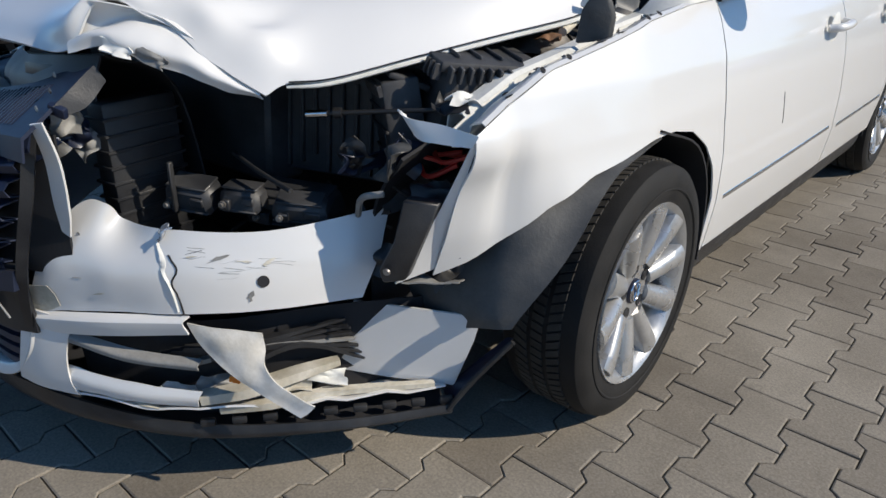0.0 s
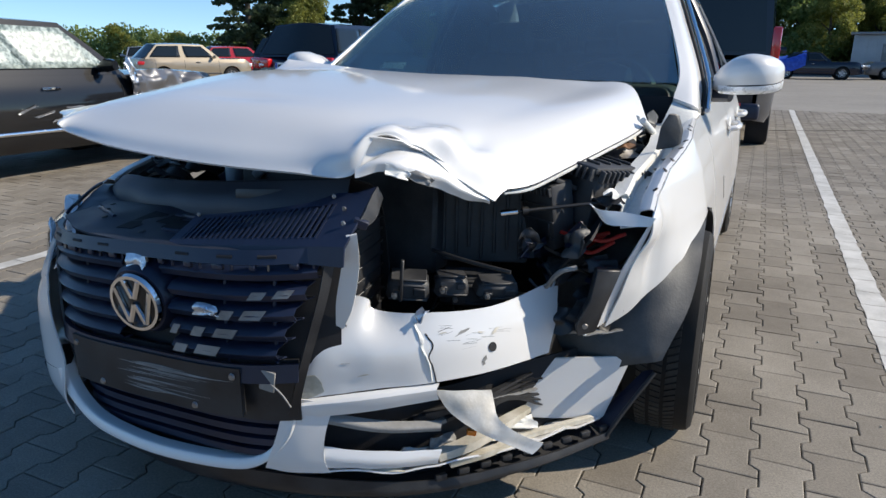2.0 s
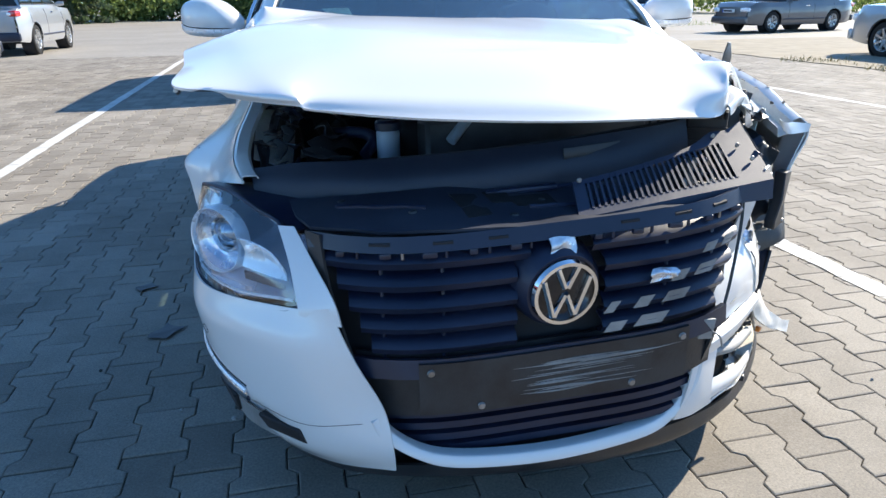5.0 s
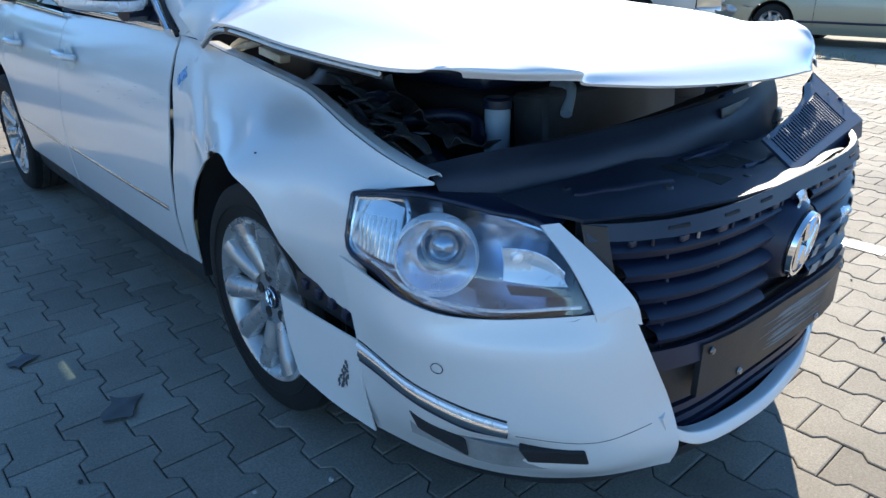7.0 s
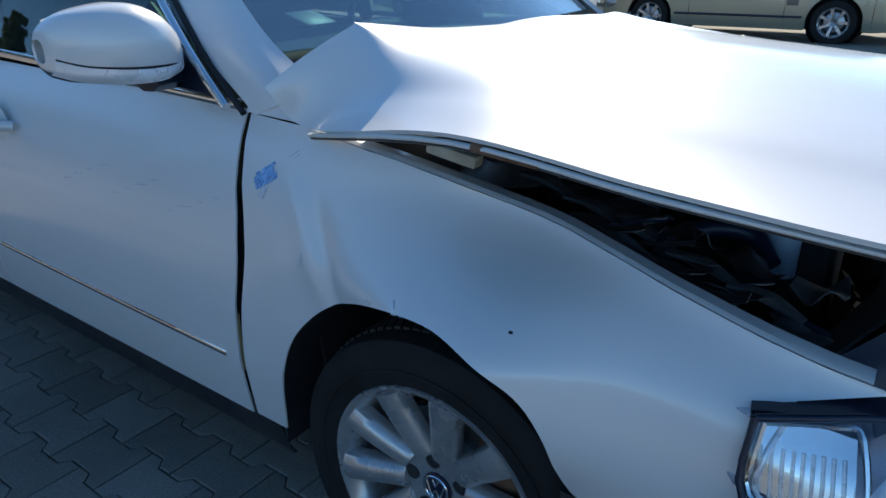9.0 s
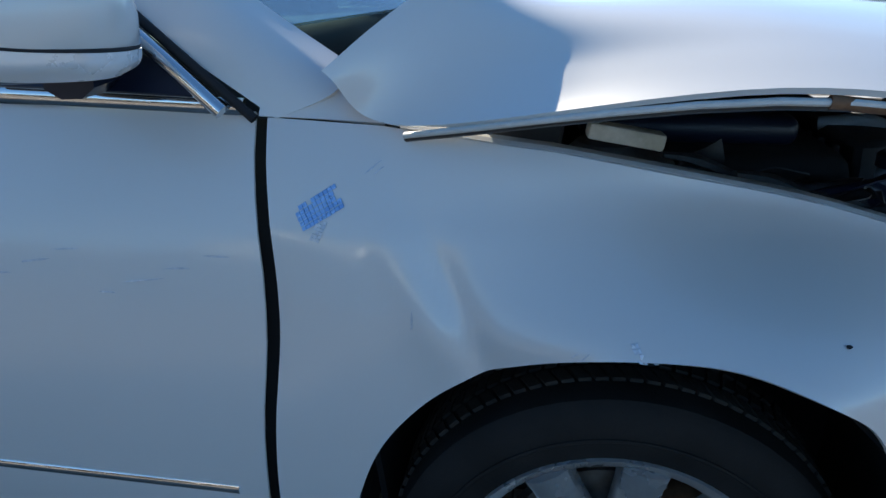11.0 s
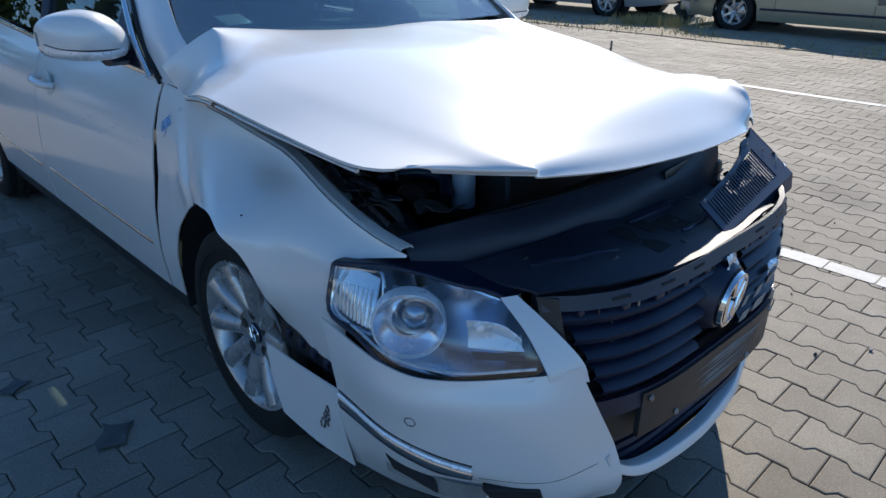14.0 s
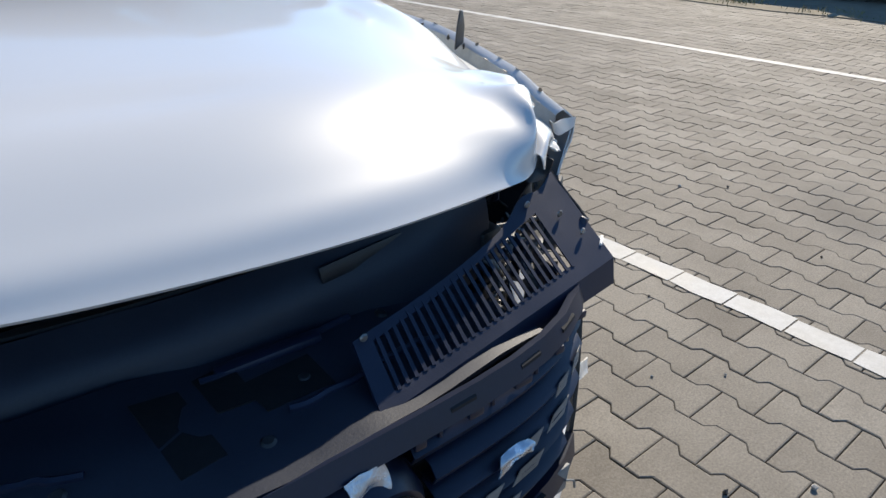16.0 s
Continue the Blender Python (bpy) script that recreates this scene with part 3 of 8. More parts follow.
sheet("boot_lid", [[(-0.62, 2.97, 1.015), (0, 3.05, 1.025), (0.62, 2.97, 1.015)], [(-0.66, 3.4, 1.01), (0, 3.45, 1.02), (0.66, 3.4, 1.01)], [(-0.62, 3.74, 0.97), (0, 3.8, 0.98), (0.62, 3.74, 0.97)], [(-0.6, 3.78, 0.6), (0, 3.85, 0.6), (0.6, 3.78, 0.6)]], WHITE, car, "white boot lid", thick=0.01, inward=-1)
sheet("rear_bumper", [[(-0.74, 3.6, 0.62), (-0.5, 3.82, 0.62), (0, 3.88, 0.62), (0.5, 3.82, 0.62), (0.74, 3.6, 0.62)], [(-0.75, 3.6, 0.25), (-0.5, 3.82, 0.25), (0, 3.87, 0.25), (0.5, 3.82, 0.25), (0.75, 3.6, 0.25)]], WHITE, car, "white rear bumper", thick=0.01, inward=-1)
block("floor_pan", (1.5, 3.2, 0.03), (0, 2.0, 0.24), BLACK_MATT, car, "dark underbody")
# cabin
block("dashboard", (1.34, 0.46, 0.20), (0, 0.80, 0.90), surface("dashboard_plastic", (0.05, 0.052, 0.055), (0.08, 0.08, 0.082), (0.6, 0.8), 6, 300, 0.2), car, "black dashboard", bevel=0.06, seg=4)
lathe("instrument_hood", [(0.0, -0.12), (0.10, -0.11), (0.13, 0.0), (0.10, 0.11), (0.0, 0.12)], BLACK, car, m=pose(0.36, 0.83, 0.97), n=20)
lathe("steering_wheel", [(0.165, 0.0), (0.18, 0.013), (0.195, 0.0), (0.18, -0.013)], BLACK, car, "black steering wheel", m=pose(0.36, 1.06, 0.93, 0, 0, 90) @ pose(0, 0, 0, 0, 25, 0), n=28, closed=True)
for x, y in ((-0.36, 1.55), (0.36, 1.55)):
    seat = block("front_seat", (0.50, 0.52, 0.16), (x, y - 0.2, 0.50), SEAT, car, "dark cloth front seat", bevel=0.05, seg=3)
    block("backrest", (0.48, 0.15, 0.62), (x, y + 0.1, 0.82), SEAT, seat, rot=(-14, 0, 0), bevel=0.06, taper=0.85, seg=3)
    block("headrest", (0.26, 0.10, 0.17), (x, y + 0.22, 1.20), SEAT, seat, rot=(-8, 0, 0), bevel=0.04, seg=3)
rear_seat = block("rear_seat", (1.3, 0.2, 0.7), (0, 2.45, 0.78), SEAT, car, "dark cloth rear bench", rot=(-16, 0, 0), bevel=0.06, seg=3)
for x in (-0.4, 0.0, 0.4):
    block("headrest", (0.24, 0.09, 0.15), (x, 2.52, 1.14), SEAT, rear_seat, bevel=0.04, seg=3)
# paper stickers behind the windscreen
decal("sticker", windscreen, (0.27, 0.80, 1.46), 0.095, 0.05, 15, PLATE, car, "small white paper sticker", lift=0.003, ragged=0.5, seed=4)
decal("sticker", windscreen, (0.47, 0.84, 1.42), 0.10, 0.025, 5, PLATE, car, "small white paper sticker", lift=0.003, ragged=0.6, seed=7)
decal("sticker", windscreen, (-0.08, 0.82, 1.48), 0.05, 0.02, 0, PLATE, car, "small white paper sticker", lift=0.003, ragged=0.5, seed=9)
block("paper_slip", (0.10, 0.002, 0.07), (-0.46, 0.60, 1.065), PLATE, car, "pale paper slip behind the windscreen", rot=(-70, 0, 10), bevel=0.0005)

# ---- wheels ----
def wheel_thing(parent, where, turn, label):
    """A five-bolt alloy wheel with ten spokes; local +x is its outer side."""
    m = pose(*where, 0, 0, turn)
    w = new("wheel")
    w.parent = parent
    tagged(w, label)
    w.matrix_local = m
    tyre = lathe("tyre", [(0.209, -0.085), (0.225, -0.095), (0.258, -0.101), (0.285, -0.099), (0.299, -0.088), (0.303, -0.07), (0.305, 0.0), (0.303, 0.07), (0.299, 0.088), (0.285, 0.099), (0.258, 0.102), (0.230, 0.098), (0.213, 0.091)], RUBBER, w, "black rubber tyre", n=72)
    lathe("sidewall_ring", [(0.246, 0.1015), (0.249, 0.104), (0.252, 0.1035), (0.2525, 0.101)], RUBBER, w, n=72)
    verts, faces = [], []
    for lane, (x, wd) in enumerate(((-0.076, 0.029), (-0.039, 0.029), (0.0, 0.027), (0.039, 0.029), (0.076, 0.029))):
        n = 92
        for i in range(n):
            a0 = 2 * math.pi * (i + 0.35 * (lane % 2)) / n
            skew = 0.022 * (1 if lane < 2 else -1 if lane > 2 else 0.4)
            b = len(verts)
            for r in (0.300 - (0.008 if abs(x) > 0.07 else 0), 0.3085 - (0.006 if abs(x) > 0.07 else 0)):
                for dx, da in ((-0.5, 0.0), (0.5, 0.0), (0.5, 0.051), (-0.5, 0.051)):
                    a = a0 + da + skew * dx * 2
                    rr = r - (0.010 if abs(x + dx * wd) > 0.085 else 0)
                    verts.append((x + dx * wd, rr * math.cos(a), rr * math.sin(a)))
            faces += [(b + 4, b + 5, b + 6, b + 7), (b, b + 1, b + 5, b + 4), (b + 1, b + 2, b + 6, b + 5), (b + 2, b + 3, b + 7, b + 6), (b + 3, b, b + 4, b + 7)]
    put_mesh("tread", verts, faces, RUBBER_DUST, w, "dusty winter tread blocks", False)
    rim = lathe("rim", [(0.196, -0.09), (0.19, -0.02), (0.185, 0.03), (0.19, 0.07), (0.202, 0.089), (0.216, 0.0975), (0.218, 0.091), (0.207, 0.07), (0.205, -0.09)], ALLOY, w, "silver ten-spoke alloy rim", n=60)
    for i in range(10):
        a = 2 * math.pi * i / 10 + 0.16
        rows = []
        for r, wd, x in ((0.070, 0.0165, 0.062), (0.095, 0.0150, 0.068), (0.14, 0.0165, 0.078), (0.175, 0.0185, 0.084), (0.203, 0.0215, 0.087)):
            row = []
            for s, dx in ((-1.0, -0.022), (-0.9, -0.003), (0.0, 0.003), (0.9, -0.003), (1.0, -0.022)):
                th = a + s * wd / r
                row.append((x + dx, r * math.cos(th), r * math.sin(th)))
            rows.append(row)
        sheet("spoke", rows, ALLOY, w, nu=2, nv=3, thick=0.012, inward=-1)
    lathe("hub", [(0.0, 0.062), (0.03, 0.064), (0.060, 0.066), (0.076, 0.063), (0.086, 0.05), (0.088, 0.0)], ALLOY, w, n=36)
    for i in range(5):
        a = 2 * math.pi * i / 5 + 0.47
        # Dark bolts: the shade of their recesses is put into the colour.
        lathe("wheel_bolt", [(0.0, 0.0675), (0.007, 0.0675), (0.008, 0.0668), (0.0135, 0.0668), (0.0150, 0.0680), (0.0160, 0.060)], BLACK_DUSTY, w, m=pose(0, 0.056 * math.cos(a), 0.056 * math.sin(a)), n=14)
    cap = lathe("centre_cap", [(0.0, 0.071), (0.026, 0.071), (0.030, 0.069), (0.031, 0.060)], BLACK, w, "black centre cap", n=28)
    lathe("badge_ring", [(0.022, 0.0715), (0.0235, 0.073), (0.0265, 0.073), (0.028, 0.0715)], CHROME, w, n=28)
    for q, (y0, z0, y1, z1) in enumerate(((-0.007, 0.020, 0.0, 0.005), (0.007, 0.020, 0.0, 0.005), (-0.019, 0.011, -0.009, -0.019), (0.019, 0.011, 0.009, -0.019), (-0.008, -0.018, 0.0, -0.001), (0.008, -0.018, 0.0, -0.001))):
        tube("badge_bar", [(0.072, y0, z0), (0.072, y1, z1)], 0.0021, CHROME, w, sides=6)
    lathe("brake_disc", [(0.05, 0.02), (0.14, 0.02), (0.142, 0.0), (0.05, 0.0)], DULL_METAL, w, "rusty brake disc", n=36)
    block("brake_caliper", (0.05, 0.07, 0.15), (0.018, 0.125, 0.06), RUST, w, rot=(25, 0, 0), bevel=0.012)
    return w


wheel_thing(car, (0.782, 0.075, 0.311), 1.5, "alloy wheel with a dusty winter tyre")
wheel_thing(car, (-0.752, 0.0, 0.311), 180, "alloy wheel with a dusty winter tyre")
wheel_thing(car, (0.752, 2.709, 0.311), 0, "alloy wheel with a dusty winter tyre")
wheel_thing(car, (-0.752, 2.709, 0.311), 180, "alloy wheel with a dusty winter tyre")
for side in (-1, 1):
    for cy in (0.0, 2.709):
        rows = []
        for k in range(9):
            a = math.radians(-12 + 204 * k / 8)
            rows.append([(side * x, cy + 0.385 * math.cos(a) * (1 if cy else 0.98), 0.33 + 0.37 * math.sin(a)) for x in (0.84, 0.70, 0.45)])
        if cy or side < 0:
            sheet("wheel_arch_liner", rows, BLACK_MATT, car, "dark wheel arch liner", nu=3, nv=2, thick=0.006, inward=side)

# ---- bonnet ----
BR0 = [(-0.813, 0.359, 0.985), (-0.775, 0.3, 1.035), (-0.725, 0.235, 1.083), (-0.68, 0.245, 1.085), (-0.4, 0.31, 1.053), (-0.12, 0.335, 1.036), (0.05, 0.34, 1.038), (0.18, 0.335, 1.038), (0.3, 0.32, 1.033), (0.44, 0.3, 1.028), (0.575, 0.275, 1.019), (0.655, 0.15, 0.921)]
BR1 = [(-0.805, 0.27, 0.925), (-0.785, 0.19, 0.985), (-0.74, 0.12, 1.040), (-0.62, 0.13, 1.057), (-0.4, 0.2, 1.056), (-0.12, 0.22, 1.045), (0.05, 0.22, 1.041), (0.18, 0.21, 1.032), (0.3, 0.2, 1.023), (0.44, 0.18, 1.009), (0.575, 0.15, 0.997), (0.645, 0.03, 0.898)]
BR2 = [(-0.914, -0.092, 0.987), (-0.84, -0.11, 1.014), (-0.76, -0.13, 1.034), (-0.62, -0.13, 1.051), (-0.42, -0.12, 1.056), (-0.12, -0.12, 1.039), (0.05, -0.12, 1.027), (0.17, -0.12, 1.015), (0.28, -0.12, 1.005), (0.4, -0.12, 0.987), (0.53, -0.12, 0.967), (0.6, -0.18, 0.871)]
BR3 = [(-0.905, -0.35, 0.962), (-0.82, -0.36, 0.986), (-0.74, -0.38, 1.004), (-0.60, -0.39, 1.023), (-0.43, -0.4, 1.034), (-0.12, -0.41, 1.02), (0.05, -0.41, 1.008), (0.16, -0.4, 0.996), (0.25, -0.38, 0.983), (0.35, -0.35, 0.965), (0.465, -0.32, 0.937), (0.55, -0.36, 0.843)]
BR4 = [(-0.899, -0.602, 0.946), (-0.79, -0.61, 0.959), (-0.71, -0.63, 0.972), (-0.61, -0.635, 0.985), (-0.45, -0.65, 0.994), (-0.15, -0.665, 0.99), (0.05, -0.66, 0.98), (0.165, -0.63, 0.97), (0.25, -0.58, 0.961), (0.33, -0.52, 0.944), (0.41, -0.48, 0.909), (0.505, -0.5, 0.819)]
BR5 = [(-0.812, -0.678, 0.938), (-0.73, -0.745, 0.937), (-0.668, -0.795, 0.940), (-0.63, -0.775, 0.940), (-0.42, -0.795, 0.932), (-0.15, -0.808, 0.921), (0.08, -0.798, 0.915), (0.198, -0.80, 0.925), (0.243, -0.757, 0.955), (0.321, -0.66, 0.945), (0.41, -0.585, 0.90), (0.464, -0.565, 0.815)]
BR6 = [(-0.79, -0.68, 0.925), (-0.72, -0.74, 0.92), (-0.662, -0.80, 0.920), (-0.62, -0.808, 0.912), (-0.42, -0.845, 0.893), (-0.15, -0.86, 0.878), (0.09, -0.85, 0.872), (0.215, -0.815, 0.868), (0.252, -0.765, 0.945), (0.328, -0.695, 0.905), (0.395, -0.65, 0.845), (0.452, -0.603, 0.798)]


def crumple(P):
    P = P.copy()
    P[..., 2:3] -= 0.016 * ball(P, (0.385, -0.56, 0.92), (0.035, 0.09, 0.3))
    P[..., 2:3] += 0.010 * ball(P, (0.33, -0.60, 0.95), (0.04, 0.09, 0.3))
    P[..., 2:3] += 0.008 * ball(P, (0.24, -0.72, 0.96), (0.08, 0.05, 0.3))
    P[..., 2:3] -= 0.006 * ball(P, (-0.25, -0.60, 1.0), (0.22, 0.05, 0.3))
    P[..., 2:3] -= 0.003 * ball(P, (-0.62, 0.10, 1.08), (0.05, 0.16, 0.3))
    P[..., 2:3] += 0.0009 * rough_noise(P, 2.6)
    crush = ball(P, (0.32, -0.68, 0.90), (0.13, 0.12, 0.2))
    P[..., 2:3] += 0.012 * crush * rough_noise(P, 18.0, 3.0)
    P[..., 1:2] += 0.010 * crush * rough_noise(P, 15.0, 7.0)
    return P


bonnet = sheet("bonnet", [BR0, BR1, BR2, BR3, BR4, BR5, BR6], WHITE, car, "buckled white bonnet, raised and torn at one corner", nu=7, nv=10, thick=0.006, inward=1, shape=crumple, back=INSULATION)
# folded edge flange under the rim, with rust
RIM = [BR0, BR1, BR2, BR3, BR4, BR5]
tube("bonnet_flange", [(r[0][0] + 0.004, r[0][1], r[0][2] - 0.012) for r in RIM[1:5]], 0.0038, WHITE_IN, bonnet, "dirty folded edge flange", flat=1.3)
tube("bonnet_hem", [(r[0][0] + 0.008, r[0][1], r[0][2] - 0.017) for r in RIM[1:5]], 0.0035, BLACK_DUSTY, bonnet, "dark sealed hem under the rim", sides=6)
tube("rust_patch", [(-0.914, -0.13, 0.976), (-0.913, -0.18, 0.971), (-0.911, -0.22, 0.967)], 0.0065, RUST, bonnet, "rusty bare edge")
tube("bonnet_flange", [(r[-1][0] - 0.004, r[-1][1], r[-1][2] - 0.006) for r in RIM], [0.006, 0.006, 0.006, 0.006, 0.005, 0.003], WHITE_IN, bonnet, "dirty folded edge flange", flat=1.2)
tube("bonnet_hem", [(r[-1][0] + 0.003, r[-1][1], r[-1][2] + 0.003) for r in RIM], 0.0016, BLACK_DUSTY, bonnet, "dark hem line", sides=6)


def torn(name, centre, size, turn, mat, parent, label, seed):
    """A crumpled scrap of sheet metal."""
    m = pose(*centre, *turn)
    rows = []
    r = random.Random(seed)
    for i in range(4):
        rows.append([tuple(m @ Vector(((j / 3 - 0.5) * size[0] + r.uniform(-1, 1) * size[0] * 0.1, (i / 3 - 0.5) * size[1] + r.uniform(-1, 1) * size[1] * 0.12, r.uniform(-1, 1) * size[2]))) for j in range(4)])
    return sheet(name, rows, mat, parent, label, nu=4, nv=4, thick=0.002)


sheet("torn_fold", [[(0.203, -0.806, 0.905), (0.222, -0.792, 0.935), (0.258, -0.765, 0.946), (0.315, -0.705, 0.922), (0.378, -0.655, 0.862), (0.436, -0.612, 0.808)], [(0.222, -0.790, 0.885), (0.252, -0.742, 0.912), (0.290, -0.705, 0.922), (0.332, -0.672, 0.900), (0.388, -0.633, 0.852), (0.440, -0.604, 0.802)], [(0.226, -0.815, 0.884), (0.262, -0.792, 0.900), (0.300, -0.768, 0.894), (0.345, -0.720, 0.872), (0.395, -0.664, 0.834), (0.442, -0.608, 0.797)], [(0.230, -0.820, 0.866), (0.265, -0.790, 0.876), (0.302, -0.766, 0.868), (0.345, -0.712, 0.842), (0.392, -0.654, 0.810), (0.440, -0.600, 0.790)]], WHITE, bonnet, "folded and torn white leading edge", nu=8, nv=8, thick=0.002, inward=1, shape=lambda P: P + np.array((0.4, 0.8, 0.5)) * 0.007 * rough_noise(P, 26.0, 6.0) + np.array((0, 0, 1.0)) * 0.006 * rough_noise(P, 60.0, 2.0) * ball(P, (0.29, -0.775, 0.87), (0.05, 0.05, 0.03)))
torn("torn_fold", (0.300, -0.774, 0.874), (0.05, 0.022, 0.006), (70, 15, 35), WHITE_IN, bonnet, "crumpled bare torn metal", 5)
torn("torn_fold", (0.335, -0.738, 0.862), (0.055, 0.020, 0.006), (75, 25, 40), GREY_PLASTIC, bonnet, "crumpled bare torn metal", 8)
# hinge at the raised rear corner
tube("bonnet_hinge", [(0.63, 0.10, 0.93), (0.655, 0.16, 0.90), (0.66, 0.25, 0.88)], 0.012, WHITE_IN, car, "white bonnet hinge")
tube("bonnet_hinge", [(0.655, 0.06, 0.93), (0.675, 0.14, 0.89), (0.66, 0.25, 0.875)], 0.010, WHITE_IN, car, "white bonnet hinge")
tube("bonnet_hinge", [(-0.71, 0.10, 0.985), (-0.73, 0.15, 0.94), (-0.725, 0.25, 0.905)], 0.010, CREAM, car, "pale bonnet hinge")
tube("bonnet_hinge", [(-0.73, 0.02, 0.945), (-0.74, 0.10, 0.925), (-0.725, 0.25, 0.900)], 0.009, CREAM, car, "pale bonnet hinge")
block("hinge_bracket", (0.03, 0.09, 0.02), (-0.735, 0.02, 0.905), CREAM, car, "pale hinge bracket", rot=(10, 0, 4), bevel=0.004)

# ---- front wings ----
ARCH_LINE = curve_through([(-0.497, 0.452), (-0.38, 0.464), (-0.285, 0.492), (-0.266, 0.55), (-0.250, 0.612), (-0.208, 0.672), (-0.137, 0.706), (-0.049, 0.714), (0.085, 0.688), (0.20, 0.632), (0.285, 0.55), (0.328, 0.459), (0.346, 0.354), (0.354, 0.305)], 8)


def right_low(y):
    if y < -0.497:
        return float(np.interp(y, [-0.60, -0.515, -0.497], [0.733, 0.716, 0.452]))
    return float(np.interp(y, ARCH_LINE[:, 0], ARCH_LINE[:, 1]))


def rise(v):
    """A smooth step from 0 to 1."""
    v = min(1.0, max(0.0, v))
    return v * v * (3 - 2 * v)


def right_high(y):
    return float(np.interp(y, [-0.60, -0.50, -0.2, 0.1, 0.3, 0.452], [0.738, 0.765, 0.838, 0.893, 0.918, 0.925]))


def right_push(y, z):
    out = 0.100 * math.exp(-(((y + 0.15) / (0.19 if y > -0.15 else 0.13)) ** 2)) * rise((0.815 - z) / 0.125) * rise((z - 0.47) / 0.14)
    out += 0.022 * math.exp(-(((y - 0.06) / 0.14) ** 2 + ((z - 0.70) / 0.07) ** 2))
    out += 0.02 * math.exp(-(((y + 0.35) / 0.25) ** 2 + ((z - 0.6) / 0.14) ** 2))
    out -= 0.014 * math.exp(-(((y + 0.06) / 0.26) ** 2 + ((z - 0.84) / 0.05) ** 2))
    out -= 0.009 * math.exp(-(((y - 0.20 - 0.5 * (z - 0.72)) / 0.026) ** 2 + ((z - 0.72) / 0.09) ** 2))
    out += 0.005 * math.exp(-(((y - 0.245 - 0.5 * (z - 0.72)) / 0.030) ** 2 + ((z - 0.74) / 0.10) ** 2))
    out -= 0.010 * max(0.0, (y - 0.33) / 0.12) * max(0.0, 1 - abs(z - 0.68) / 0.2)
    out -= 0.032 * math.exp(-(((z - right_high(y)) / 0.06) ** 2)) * min(1.0, max(0.0, (0.15 - y) / 0.3))
    out -= 0.03 * max(0.0, (-0.45 - y) / 0.15) ** 2
    return out


right_wing = flank("front_wing", -0.60, 0.443, right_low, right_high, -1, WHITE, car, "white front wing, dented above the wheel arch", nu=130, nv=26, push=right_push, gap=0.455)
# inner drip edge and cowl filler along the wing's top
sheet("cowl_panel", [[(-0.772, 0.30, 0.92), (-0.78, 0.38, 0.926), (-0.782, 0.452, 0.928)], [(-0.74, 0.30, 0.95), (-0.76, 0.38, 0.958), (-0.77, 0.45, 0.955)], [(-0.68, 0.32, 0.965), (-0.70, 0.40, 0.985), (-0.71, 0.48, 0.99)]], WHITE, car, "white corner panel by the pillar", thick=0.004, inward=1)
sheet("cowl_panel", [[(0.772, 0.20, 0.905), (0.78, 0.33, 0.922), (0.782, 0.452, 0.928)], [(0.74, 0.22, 0.90), (0.76, 0.36, 0.945), (0.77, 0.45, 0.955)], [(0.68, 0.26, 0.90), (0.70, 0.38, 0.975), (0.71, 0.48, 0.99)]], WHITE_IN, car, "white corner panel by the pillar", thick=0.004, inward=-1)


def foil_patch(x, y, z, long_way, short_way, cols, rows, mat, seed):
    """A torn piece of foil on the wing, cracked into little squares."""
    r = random.Random(seed)
    bm = bmesh.new()
    for i in range(cols):
        for j in range(rows):
            edge = i in (0, cols - 1) or j in (0, rows - 1)
            if edge and r.random() < 0.3:
                continue
            ring = []
            for du, dv in ((0.06, 0.06), (0.94, 0.06), (0.94, 0.94), (0.06, 0.94)):
                u = (i + du + r.uniform(-0.04, 0.04)) / cols
                v = (j + dv + r.uniform(-0.04, 0.04)) / rows
                rise = long_way[1] * u + short_way[1] * v
                q = (x + 0.35 * rise, y + long_way[0] * u + short_way[0] * v, z + rise)
                ring.append(onto(right_wing, q, 0.0016 + r.uniform(0, 0.0004))[0])
            low = [c + Vector((0.0012, 0, 0)) for c in ring]
            top = [bm.verts.new(c) for c in ring]
            base = [bm.verts.new(c) for c in low]
            bm.faces.new(top)
            for e in range(4):
                bm.faces.new((top[e], base[e], base[(e + 1) % 4], top[(e + 1) % 4]))
    bmesh.ops.recalc_face_normals(bm, faces=bm.faces)
    return part("foil_sticker", bm, mat, right_wing, "torn foil sticker cracked into small squares")


BLUE_FOIL = surface("blue_foil", (0.20, 0.42, 0.78), (0.34, 0.58, 0.88), (0.2, 0.35), 60, 200, 0.2, metal=0.4)
foil_patch(-0.828, 0.403, 0.829, (-0.050, 0.030), (-0.013, -0.026), 10, 5, BLUE_FOIL, 3)
foil_patch(-0.833, 0.372, 0.819, (0.013, -0.029), (-0.012, -0.003), 7, 3, FLAKE, 5)
foil_patch(-0.914, 0.016, 0.727, (-0.012, -0.022), (-0.008, 0.002), 4, 2, FLAKE, 6)
foil_patch(-0.914, -0.010, 0.706, (-0.006, 0.014), (-0.006, -0.002), 3, 2, FLAKE, 7)
foil_patch(-0.914, -0.015, 0.712, (-0.018, 0.004), (-0.002, -0.006), 4, 2, FLAKE, 8)
